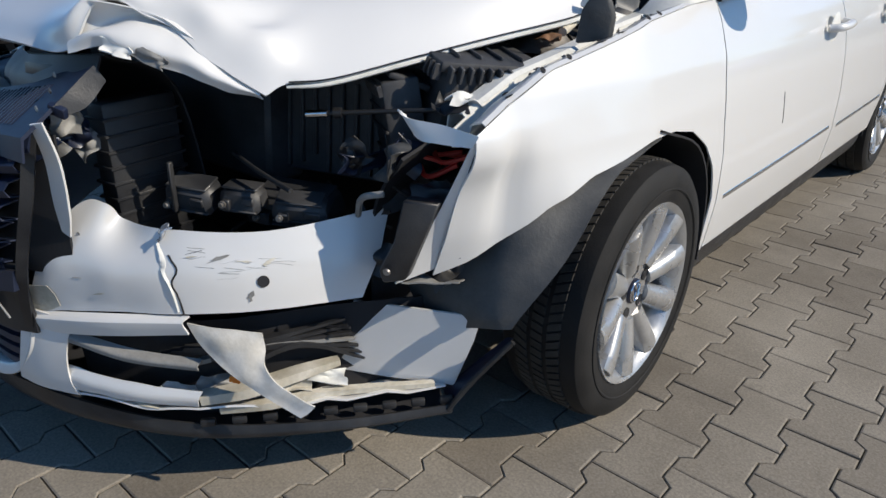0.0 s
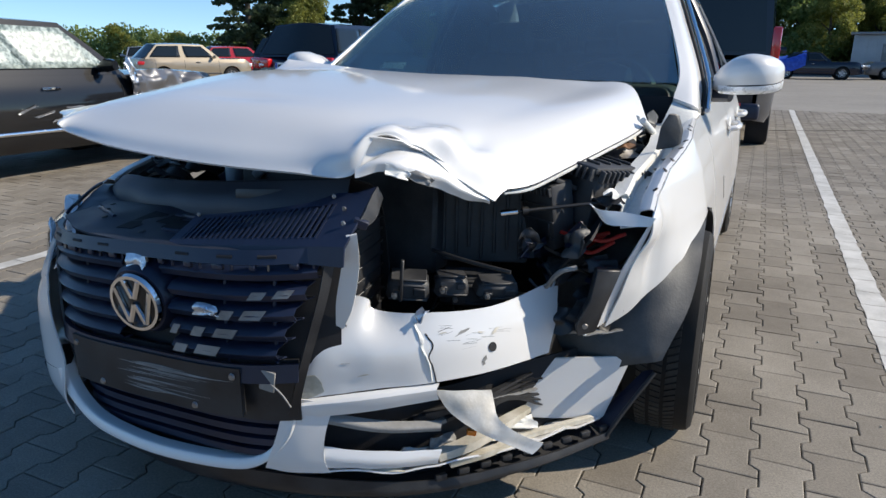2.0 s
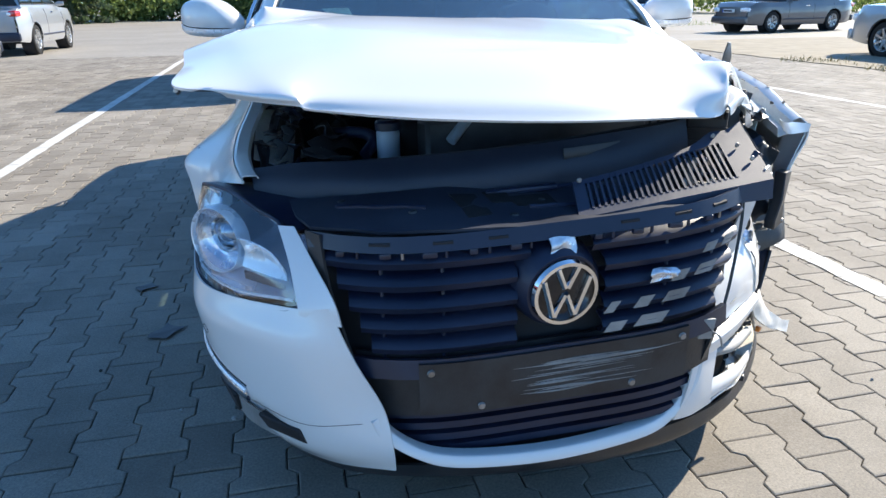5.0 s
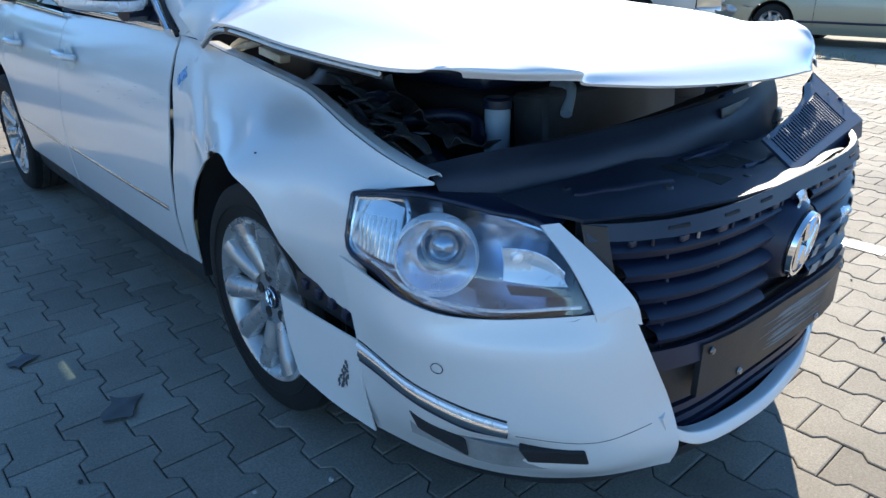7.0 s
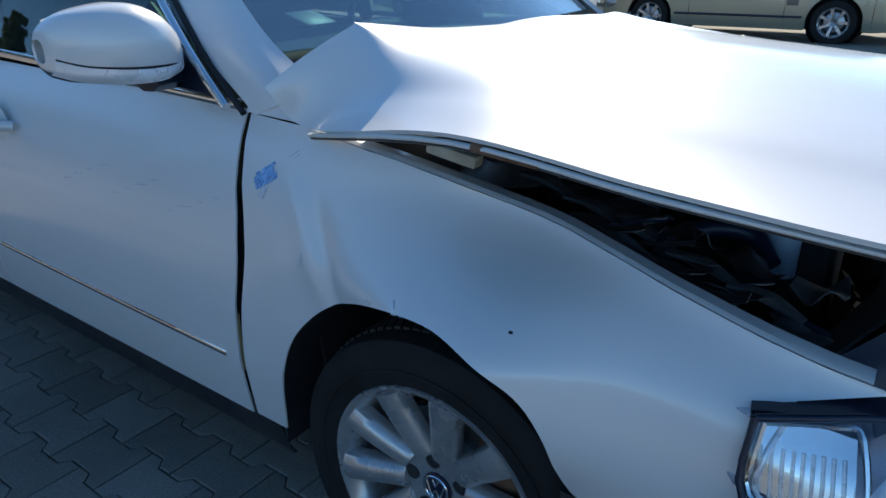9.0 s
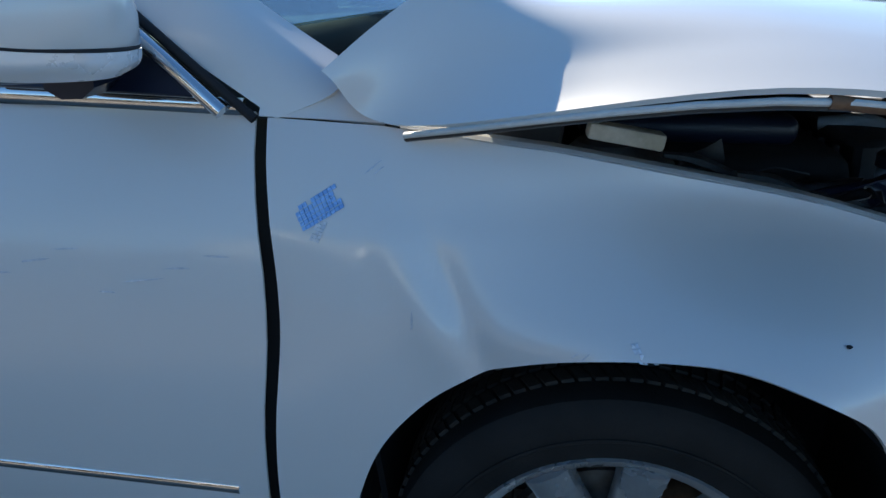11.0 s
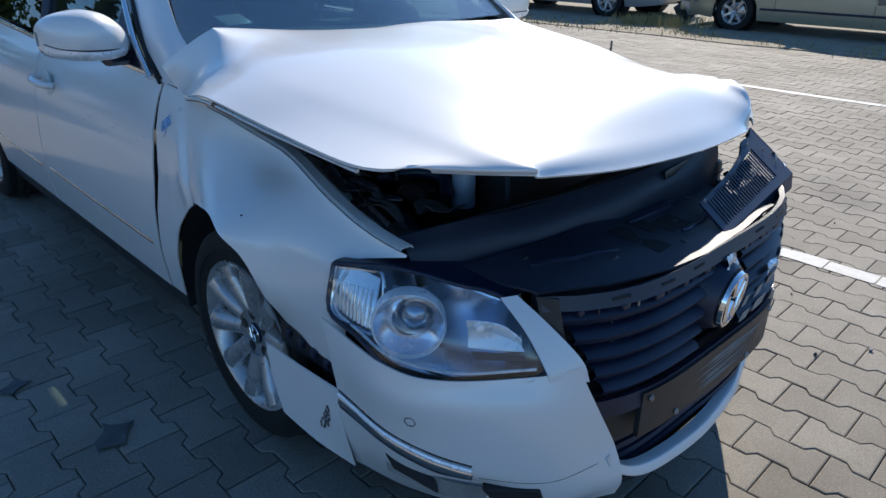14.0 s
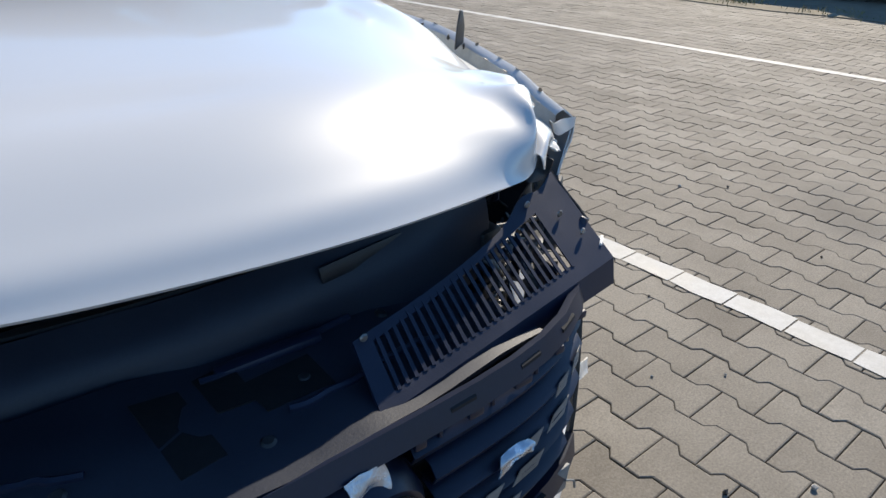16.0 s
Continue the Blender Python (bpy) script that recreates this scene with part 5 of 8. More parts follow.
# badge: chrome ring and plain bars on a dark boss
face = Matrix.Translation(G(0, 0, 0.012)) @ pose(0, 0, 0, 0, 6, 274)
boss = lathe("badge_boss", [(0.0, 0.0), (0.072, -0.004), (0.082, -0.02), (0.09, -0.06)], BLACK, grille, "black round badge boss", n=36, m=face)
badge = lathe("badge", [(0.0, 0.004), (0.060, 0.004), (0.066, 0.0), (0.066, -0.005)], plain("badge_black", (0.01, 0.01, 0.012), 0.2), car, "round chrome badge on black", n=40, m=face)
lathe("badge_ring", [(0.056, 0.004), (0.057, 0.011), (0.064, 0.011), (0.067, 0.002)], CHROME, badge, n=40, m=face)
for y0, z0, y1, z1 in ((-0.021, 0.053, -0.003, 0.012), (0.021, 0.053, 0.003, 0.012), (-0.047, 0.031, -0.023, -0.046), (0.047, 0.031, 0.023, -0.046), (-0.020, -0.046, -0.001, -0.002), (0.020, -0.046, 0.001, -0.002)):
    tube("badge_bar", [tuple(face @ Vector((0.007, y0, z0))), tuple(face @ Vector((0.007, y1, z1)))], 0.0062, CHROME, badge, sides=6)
torn("silver_tape", G(-0.005, 0.085, 0.014), (0.05, 0.035, 0.004), (74, 0, 6), SILVER_TAPE, grille, "piece of silver tape on the badge", 41)

# plate holder, empty, scraped
holder = band("plate_holder", -0.272, 0.272, -0.228, -0.118, BLACK_DUSTY, car, "empty scraped black number plate holder", d0=0.014, d1=0.014, thick=0.014)
for u, h in ((-0.25, -0.136), (0.255, -0.136), (-0.155, -0.216), (0.15, -0.216)):
    lathe("screw", [(0.0, 0.004), (0.006, 0.004), (0.008, 0.0)], DULL_METAL, holder, n=12, m=Matrix.Translation(G(u, h, 0.015)) @ pose(0, 0, 0, 0, 0, 270))
rsc = random.Random(21)
for k in range(30):
    mid, h = rsc.gauss(0.05, 0.045), rsc.uniform(-0.206, -0.140)
    ln = rsc.uniform(0.03, 0.13)
    wide = rsc.uniform(0.0006, 0.0022)
    strip_on("scrape", holder, [G(mid - ln, h, 0.05), G(mid, h + rsc.gauss(0, 0.0015), 0.05), G(mid + ln, h + rsc.gauss(0, 0.002), 0.05)], [0.0003, wide, wide * 1.2, wide * 0.6, 0.0003], GREY_PLASTIC, holder, "pale scrape mark", -0.0004, 1.0, steps=4)
band("number_panel", -0.385, 0.37, -0.25, -0.11, BLACK_DUSTY, car, "black panel behind the plate holder", d0=-0.02, d1=-0.02)
block("tow_cover", (0.035, 0.006, 0.045), G(0.325, -0.145, 0.006), GREY_PLASTIC, holder, "torn dangling clip", rot=(0, 8, 6), bevel=0.002)
tube("dangling_wire", [G(0.335, -0.15, 0.012), G(0.36, -0.17, 0.02), G(0.375, -0.20, 0.02)], 0.002, GREY_PLASTIC, holder, sides=6)
# lower grille
low = band("lower_grille", -0.40, 0.37, -0.40, -0.235, BLACK_MATT, car, "black lower grille with four bars", d0=-0.05, d1=-0.05)
for k in range(4):
    h = -0.255 - 0.027 * k
    w = 0.345 - 0.02 * k
    rows = [[G(-w + 2 * w * q / 14, h + dh, dd) for q in range(15)] for dh, dd in ((0.009, -0.06), (0.006, -0.03), (-0.006, -0.03), (-0.009, -0.06))]
    v, f = grid_mesh(np.array(rows), 0.002, -1)
    put_mesh("grille_bar", v, f, BLACK, low).data.set_sharp_from_angle(angle=radians(50))
# white lower lip below the lower grille, and its uprights
LIP = [(-0.560, -0.965, 0.345), (-0.535, -0.972, 0.300), (-0.46, -0.985, 0.252), (-0.36, -1.0, 0.238), (-0.20, -1.01, 0.236), (-0.02, -0.995, 0.243), (0.065, -0.975, 0.262), (0.115, -0.958, 0.32), (0.135, -0.945, 0.39)]
lip_rows = []
for dz, dy in ((0.006, 0.030), (0.007, 0.006), (0.003, 0.000), (-0.013, -0.006), (-0.017, 0.000), (-0.019, 0.030)):
    lip_rows.append([(x + (dz * 0.9 if k in (0, 1) else -dz * 0.9 if k > 6 else 0), y + dy, z + (dz if 1 < k < 7 else dz * 0.4)) for k, (x, y, z) in enumerate(LIP)])
sheet("lower_lip", lip_rows, WHITE, bumper, "white lower bumper lip", nu=6, nv=3, thick=0.003, inward=1)
spoiler = sheet("lip_spoiler", [[(-0.86, -0.46, 0.215), (-0.78, -0.70, 0.195), (-0.60, -0.908, 0.205), (-0.22, -1.0, 0.222), (0.10, -0.958, 0.222), (0.36, -0.80, 0.180), (0.56, -0.60, 0.175), (0.705, -0.392, 0.175)], [(-0.845, -0.45, 0.175), (-0.77, -0.69, 0.160), (-0.59, -0.885, 0.160), (-0.22, -0.982, 0.172), (0.10, -0.950, 0.170), (0.365, -0.80, 0.148), (0.565, -0.60, 0.152), (0.705, -0.395, 0.155)], [(-0.80, -0.45, 0.160), (-0.72, -0.67, 0.145), (-0.56, -0.845, 0.145), (-0.22, -0.935, 0.157), (0.09, -0.905, 0.155), (0.33, -0.77, 0.137), (0.52, -0.58, 0.142), (0.66, -0.38, 0.147)]], BLACK_DUSTY, car, "dusty black lip spoiler under the bumper", nu=6, nv=4, thick=0.006)
for k in range(9):
    t = k / 8
    block("spoiler_tab", (0.028, 0.012, 0.016), (0.40 + 0.29 * t, -0.765 + 0.37 * t, 0.182), BLACK_DUSTY, spoiler, rot=(0, 0, 52), bevel=0.003)

# ---- smashed side of the bumper ----
corner = sheet("bumper_corner", [[(0.168, -0.890, 0.550), (0.205, -0.838, 0.606), (0.243, -0.812, 0.606), (0.252, -0.788, 0.574), (0.353, -0.756, 0.571), (0.465, -0.625, 0.563), (0.553, -0.416, 0.577)], [(0.150, -0.922, 0.475), (0.188, -0.900, 0.50), (0.233, -0.872, 0.505), (0.29, -0.838, 0.503), (0.392, -0.756, 0.503), (0.476, -0.646, 0.495), (0.566, -0.455, 0.495)], [(0.135, -0.935, 0.395), (0.185, -0.906, 0.408), (0.235, -0.877, 0.413), (0.30, -0.835, 0.418), (0.40, -0.762, 0.423), (0.490, -0.646, 0.420), (0.560, -0.502, 0.414)]], WHITE, car, "cracked white bumper corner with scrapes and a sensor hole", nu=7, nv=10, thick=0.004, inward=-1, shape=lambda P: P + np.array((0.5, 0.5, 0.2)) * 0.012 * rough_noise(P, 8.0, 5.0) + np.array((0.4, 0.4, 0.1)) * 0.005 * rough_noise(P, 34.0, 2.0) - np.array((0.5, 0.4, 0)) * 0.016 * ball(P, (0.42, -0.70, 0.53), (0.05, 0.08, 0.06)))
decal("sensor_hole", corner, (0.51, -0.68, 0.485), 0.022, 0.022, 0, BLACK_MATT, corner, "round sensor hole", ragged=0.0, n=18)
strip_on("crack", corner, [(0.385, -0.80, 0.545), (0.400, -0.79, 0.515), (0.394, -0.80, 0.485), (0.408, -0.80, 0.455), (0.406, -0.79, 0.425)], 0.0018, BLACK_MATT, corner, "dark crack", 0.0)
torn("clip_remnant", (0.352, -0.768, 0.566), (0.022, 0.03, 0.008), (60, 0, -30), SILVER_TAPE, corner, "bent metal clip", 51)
strip_on("torn_lip", corner, [(0.352, -0.80, 0.565), (0.372, -0.80, 0.535), (0.376, -0.80, 0.505), (0.392, -0.80, 0.470), (0.400, -0.80, 0.430)], [0.002, 0.004, 0.003, 0.004, 0.002], WHITE_IN, corner, "raised torn white edge along the crack", -0.001, 1.6)
for k, (x, y, z, w, h, turn) in enumerate(((0.47, -0.70, 0.545, 0.050, 0.010, 15), (0.50, -0.66, 0.535, 0.045, 0.006, -10), (0.52, -0.62, 0.525, 0.030, 0.014, 30), (0.505, -0.66, 0.455, 0.030, 0.020, 60), (0.44, -0.74, 0.552, 0.030, 0.004, 5), (0.29, -0.86, 0.45, 0.035, 0.004, 8), (0.26, -0.88, 0.485, 0.022, 0.002, 0))):
    decal("dirty_scuff", corner, (x, y - 0.05, z), w, h, turn, CREAM if k % 3 else GREY_PLASTIC, corner, "dirty rubbed scuff", seed=20 + k, ragged=0.8, lift=0.0006)
r2 = random.Random(12)
for k in range(16):
    a = r2.uniform(0, 1)
    p0 = Vector((0.405 + 0.105 * a, -0.78 + 0.13 * a, 0.530 + r2.gauss(0, 0.022)))
    strip_on("scratch", corner, [p0, p0 + Vector((0.02 + 0.02 * a, 0.025, r2.uniform(-0.008, 0.012)))], r2.uniform(0.0001, 0.0005), BLACK_DUSTY if k % 3 else GREY_PLASTIC, corner, "", 0.0, steps=3, sides=5)
decal("paint_chip", corner, (0.186, -0.97, 0.428), 0.085, 0.075, 20, CREAM, corner, "bare cream patch without paint", seed=3, ragged=0.35, n=9)
sheet("lower_ledge", [[(0.140, -0.937, 0.400), (0.27, -0.862, 0.414), (0.396, -0.768, 0.419)], [(0.137, -0.957, 0.392), (0.27, -0.884, 0.404), (0.398, -0.785, 0.410)], [(0.140, -0.950, 0.362), (0.27, -0.876, 0.372), (0.399, -0.776, 0.383)]], WHITE, corner, nu=5, nv=3, thick=0.004)
sheet("corner_post", [[(0.125, -0.955, 0.41), (0.165, -0.935, 0.405), (0.212, -0.905, 0.392)], [(0.108, -0.968, 0.33), (0.150, -0.950, 0.32), (0.198, -0.922, 0.32)], [(0.090, -0.975, 0.275), (0.14, -0.956, 0.265), (0.196, -0.925, 0.262)], [(0.075, -0.974, 0.240), (0.13, -0.955, 0.232), (0.205, -0.918, 0.230)]], WHITE, bumper, nu=5, nv=5, thick=0.004)
sheet("broken_shelf", [[(0.17, -0.935, 0.235), (0.30, -0.86, 0.222), (0.42, -0.755, 0.215), (0.55, -0.59, 0.21), (0.68, -0.385, 0.20)], [(0.16, -0.905, 0.225), (0.28, -0.82, 0.212), (0.39, -0.72, 0.205), (0.50, -0.56, 0.20), (0.62, -0.36, 0.195)]], WHITE, bumper, "broken white bumper ledge", nu=6, nv=3, thick=0.004, shape=lambda P: P + np.array((0, 0, 1.0)) * 0.012 * rough_noise(P, 14.0, 9.0))
sheet("bumper_backing", [[(0.14, -0.88, 0.385), (0.36, -0.735, 0.38), (0.50, -0.53, 0.385), (0.62, -0.36, 0.385)], [(0.15, -0.87, 0.13), (0.36, -0.72, 0.125), (0.52, -0.53, 0.13), (0.63, -0.36, 0.14)]], BLACK_MATT, car, "dark inner backing of the bumper", nu=4, nv=4, thick=0.004)
sheet("lower_strip", [[(0.175, -0.922, 0.290), (0.24, -0.888, 0.280), (0.32, -0.838, 0.268), (0.405, -0.770, 0.258)], [(0.170, -0.936, 0.268), (0.24, -0.900, 0.260), (0.32, -0.850, 0.248), (0.402, -0.780, 0.240)], [(0.165, -0.934, 0.246), (0.24, -0.898, 0.240), (0.32, -0.846, 0.230), (0.398, -0.778, 0.224)]], WHITE, bumper, "broken white lower bumper strip", nu=5, nv=3, thick=0.004, shape=lambda P: P + np.array((0.3, 0.3, 0.6)) * 0.006 * rough_noise(P, 22.0, 3.0))
for k in range(6):
    torn("bumper_splinter", (0.30 + 0.045 * k, -0.84 + 0.055 * k, 0.225 + 0.012 * (k % 3)), (0.07, 0.03, 0.008), (20 + 15 * (k % 3), 10 * (k % 2), 38 + 10 * (k % 4)), (CREAM, WHITE_IN, GREY_PLASTIC, BLACK_DUSTY)[k % 4], car, "splintered piece of the bumper", 500 + k)
fog = sheet("foglight_trim", [[(0.205, -0.900, 0.366), (0.30, -0.835, 0.338), (0.398, -0.757, 0.322)], [(0.196, -0.918, 0.360), (0.30, -0.856, 0.330), (0.403, -0.772, 0.314)], [(0.198, -0.916, 0.347), (0.30, -0.854, 0.318), (0.402, -0.770, 0.303)]], GREY_PLASTIC, car, "broken grey foglight trim", nu=5, nv=4, thick=0.004)
for k in range(7):
    t = k / 6
    tube("trim_strand", [(0.32 + 0.12 * t, -0.80 + 0.09 * t, 0.318 - 0.02 * t + 0.012 * (k % 3)), (0.43 + 0.06 * t, -0.69 + 0.09 * t, 0.338 - 0.012 * t), (0.53 + 0.02 * t, -0.52 + 0.03 * t, 0.362 - 0.016 * k)], [0.006, 0.008, 0.003], GREY_PLASTIC if k == 3 else BLACK_DUSTY, fog, "splintered plastic strand", sides=4, flat=1.8)
ledge = tube("bumper_foam", [(0.39, -0.765, 0.235), (0.45, -0.70, 0.25), (0.50, -0.61, 0.268), (0.53, -0.54, 0.275)], [0.013, 0.015, 0.013, 0.009], CREAM, car, "dirty cream bumper foam", flat=1.6, sides=4)
tube("bumper_foam", [(0.41, -0.74, 0.205), (0.48, -0.67, 0.215), (0.54, -0.57, 0.22), (0.66, -0.40, 0.21)], [0.009, 0.010, 0.009, 0.007], CREAM, car, "dirty cream bumper foam", flat=1.4, sides=4)
flap = prism("bumper_side", [(0.500, -0.470, 0.372), (0.741, -0.355, 0.379), (0.722, -0.352, 0.315), (0.682, -0.362, 0.195), (0.58, -0.46, 0.218), (0.485, -0.553, 0.248), (0.478, -0.545, 0.275)], (-0.003, 0.005, 0), WHITE, car, "loose flat white bumper side panel", bevel=0.001)
block("panel_clip", (0.02, 0.01, 0.012), (0.728, -0.362, 0.386), CREAM, flap, rot=(0, 0, 25), bevel=0.003)
hang = sheet("torn_strip", [[(0.383, -0.768, 0.398), (0.42, -0.748, 0.396), (0.458, -0.71, 0.388), (0.486, -0.680, 0.380)], [(0.415, -0.760, 0.352), (0.45, -0.738, 0.354), (0.478, -0.708, 0.352), (0.495, -0.682, 0.352)], [(0.462, -0.742, 0.312), (0.482, -0.726, 0.312), (0.497, -0.705, 0.318), (0.508, -0.695, 0.325)], [(0.502, -0.722, 0.286), (0.518, -0.712, 0.288), (0.532, -0.70, 0.295), (0.540, -0.692, 0.30)], [(0.555, -0.698, 0.260), (0.566, -0.688, 0.264), (0.576, -0.680, 0.271), (0.582, -0.674, 0.277)], [(0.588, -0.682, 0.244), (0.595, -0.674, 0.250), (0.602, -0.667, 0.259), (0.606, -0.662, 0.267)]], surface("dirty_white_plastic", (0.55, 0.52, 0.46), (0.74, 0.73, 0.70), (0.4, 0.6), 12, 120, 0.2), car, "torn dirty white bumper strip hanging down", nu=4, nv=5, thick=0.004, shape=lambda P: P + np.array((0.4, -0.4, 0.3)) * 0.012 * rough_noise(P, 20.0, 4.0))
block("amber_marker", (0.022, 0.012, 0.014), (0.458, -0.728, 0.292), ORANGE, car, "amber side marker", rot=(0, 15, 40), bevel=0.003)
prism("splash_guard", [(0.795, -0.322, 0.330), (0.770, -0.31, 0.315), (0.66, -0.37, 0.175), (0.705, -0.400, 0.165)], (-0.006, 0.012, 0.004), BLACK, car, "black plastic splash guard", bevel=0.001)
tube("guard_edge", [(0.796, -0.322, 0.331), (0.74, -0.37, 0.24), (0.700, -0.40, 0.165)], 0.006, BLACK_DUSTY, car, sides=6)
sheet("white_sliver", [[(0.262, -0.912, 0.768), (0.279, -0.900, 0.772)], [(0.238, -0.895, 0.70), (0.272, -0.885, 0.70)], [(0.218, -0.890, 0.62), (0.252, -0.880, 0.612)], [(0.212, -0.885, 0.565), (0.225, -0.878, 0.555)]], WHITE, car, "narrow white torn trim sliver", nu=4, nv=5, thick=0.004)
for k, (x, y, z) in enumerate(((0.175, -0.885, 0.50), (0.19, -0.875, 0.455), (0.16, -0.89, 0.42), (0.20, -0.86, 0.53))):
    torn("clip_debris", (x, y, z), (0.06, 0.04, 0.012), (60 + 20 * k, 30 * k, 20), GREY_PLASTIC if k % 2 else BLACK_DUSTY, car, "broken clip and bracket debris", 60 + k)
# headlamp bracket beside the torn wing
bracket = prism("headlamp_bracket", [(0.665, -0.492, 0.635), (0.715, -0.455, 0.630), (0.690, -0.475, 0.55), (0.672, -0.495, 0.485), (0.635, -0.515, 0.475), (0.630, -0.52, 0.50), (0.655, -0.505, 0.56)], (-0.012, 0.03, 0), BLACK_DUSTY, car, "dark plastic headlamp bracket", bevel=0.003)
lathe("bracket_bolt", [(0.0, 0.004), (0.005, 0.004), (0.007, 0.0)], DULL_METAL, bracket, n=12, m=pose(0.652, -0.52, 0.505, 0, 0, -60))
sheet("broken_tray", [[(0.62, -0.50, 0.47), (0.66, -0.46, 0.465), (0.72, -0.40, 0.46)], [(0.60, -0.46, 0.455), (0.64, -0.42, 0.45), (0.70, -0.36, 0.445)]], GREY_PLASTIC, car, "broken grey plastic tray", thick=0.003, shape=lambda P: P + np.array((0, 0, 1.0)) * 0.02 * rough_noise(P, 20.0, 1.0))

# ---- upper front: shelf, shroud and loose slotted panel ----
shelf = sheet("radiator_shelf", [[G(-0.45, 0.126, -0.01), G(-0.2, 0.126, -0.008), G(0.05, 0.120, -0.012), G(0.30, 0.105, -0.02)], [(-0.680, -0.75, 0.695), (-0.42, -0.86, 0.718), (-0.15, -0.87, 0.715), (0.08, -0.85, 0.715)], [(-0.690, -0.665, 0.705), (-0.42, -0.74, 0.725), (-0.15, -0.76, 0.725), (0.08, -0.75, 0.73)]], SHELF_PLASTIC, car, "black plastic cover behind the grille, haze lifted into its tone", nu=6, nv=5, thick=0.006, shape=lambda P: P + np.array((0, 0, 1.0)) * 0.006 * rough_noise(P, 12.0, 2.0))
# Flat slabs: the shade inside the latch openings is put into their colour.
for k, (x0, x1, y0, y1) in enumerate(((-0.375, -0.325, -0.80, -0.92), (-0.305, -0.262, -0.79, -0.86), (-0.262, -0.175, -0.83, -0.885))):
    prism("latch_opening", [onto(shelf, (x, y, 0.80), 0.0015)[0] for x, y in ((x0, y0), (x1, y0), (x1 + 0.006, y1), (x0 + 0.004, y1))], (0, 0, -0.006), OPENING_SHADE, shelf, "flat black patch for the shade in a latch opening", bevel=0)
block("latch_bridge", (0.13, 0.02, 0.012), (-0.215, -0.80, 0.732), BLACK, shelf, "raised latch bridge", rot=(0, -4, -8), bevel=0.004)
for k in range(11):
    q = -0.40 + 0.078 * k
    block("rail_clip", (0.016 + 0.006 * (k % 3), 0.010, 0.012), G(q, 0.094, 0.004), BLACK, grille, rot=(0, 0, -3), bevel=0.003)
    tube("slat_web", [G(q + 0.03, 0.102, 0.003), G(q + 0.03, 0.086, 0.001)], 0.003, DULL_METAL if k % 4 == 1 else BLACK, grille, sides=6)
for x, y in ((-0.55, -0.80), (-0.47, -0.88), (-0.20, -0.86), (-0.05, -0.82), (-0.60, -0.74), (-0.28, -0.93)):
    at, way = onto(shelf, (x, y, 0.80), 0.0)
    lathe("cover_clip", [(0.0, 0.003), (0.006, 0.003), (0.009, 0.0)], BLACK_DUSTY, shelf, n=12, m=Matrix.Translation(at) @ way.to_track_quat("X", "Z").to_matrix().to_4x4())
for x0, y0, x1, y1 in ((-0.24, -0.90, -0.02, -0.88), (-0.62, -0.77, -0.44, -0.87), (-0.30, -0.80, -0.10, -0.80)):
    strip_on("cover_rib", shelf, [(x0, y0, 0.80), ((x0 + x1) / 2, (y0 + y1) / 2, 0.80), (x1, y1, 0.80)], 0.005, BLACK, shelf, "", 0.001, sides=6)
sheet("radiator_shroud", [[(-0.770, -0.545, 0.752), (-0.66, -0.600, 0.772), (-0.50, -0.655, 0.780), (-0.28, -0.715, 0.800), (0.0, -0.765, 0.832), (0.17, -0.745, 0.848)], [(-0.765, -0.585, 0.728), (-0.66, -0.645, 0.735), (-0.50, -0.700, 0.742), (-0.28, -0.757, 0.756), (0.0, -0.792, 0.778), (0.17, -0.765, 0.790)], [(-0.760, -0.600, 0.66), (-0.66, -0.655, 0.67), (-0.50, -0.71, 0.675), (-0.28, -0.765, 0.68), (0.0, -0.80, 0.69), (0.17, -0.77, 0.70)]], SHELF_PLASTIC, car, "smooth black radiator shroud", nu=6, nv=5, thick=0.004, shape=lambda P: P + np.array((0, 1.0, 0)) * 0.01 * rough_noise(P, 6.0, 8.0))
sheet("shroud_back", [[(-0.77, -0.541, 0.750), (-0.28, -0.711, 0.798), (0.17, -0.741, 0.846)], [(-0.74, -0.50, 0.70), (-0.28, -0.60, 0.74), (0.17, -0.62, 0.78)], [(-0.70, -0.47, 0.52), (-0.28, -0.54, 0.52), (0.17, -0.57, 0.52)]], BLACK_MATT, car, "black fan housing", nu=6, nv=6, thick=0.004)
rk = random.Random(61)
for k in range(16):
    q = rk.random()
    at = (-0.70 + rk.uniform(-0.05, 0.07), -0.54 + 0.42 * q, 0.735 + 0.10 * q + rk.uniform(-0.01, 0.015))
    torn("rim_debris", at, (rk.uniform(0.06, 0.15), rk.uniform(0.02, 0.04), rk.uniform(0.003, 0.008)), (rk.uniform(-25, 25), rk.uniform(-20, 20), 80 + rk.uniform(-14, 14)), rk.choice((BLACK, BAY_PLASTIC, BLACK_DUSTY, LINER if k % 4 == 0 else BLACK)), car, "broken plastic along the wing's inner rim", 400 + k)
for k in range(5):
    a = Vector((-0.71 + 0.02 * k, -0.50 + 0.09 * k, 0.76 + 0.018 * k))
    tube("torn_edge", [a, a + Vector((0.012, 0.05, 0.016)), a + Vector((0.0, 0.10, 0.026))], [0.004, 0.008, 0.004], LINER, car, "torn plastic edging", flat=2.0, sides=6)
for k in range(6):
    torn("shroud_bracket", (0.16 + 0.012 * (k % 3), -0.80 - 0.016 * k, 0.70 + 0.022 * (k % 4)), (0.05, 0.045, 0.014), (70, 20 * k - 40, 60), BLACK if k % 2 else GREY_PLASTIC, car, "snapped bracket beside the shroud", 430 + k)
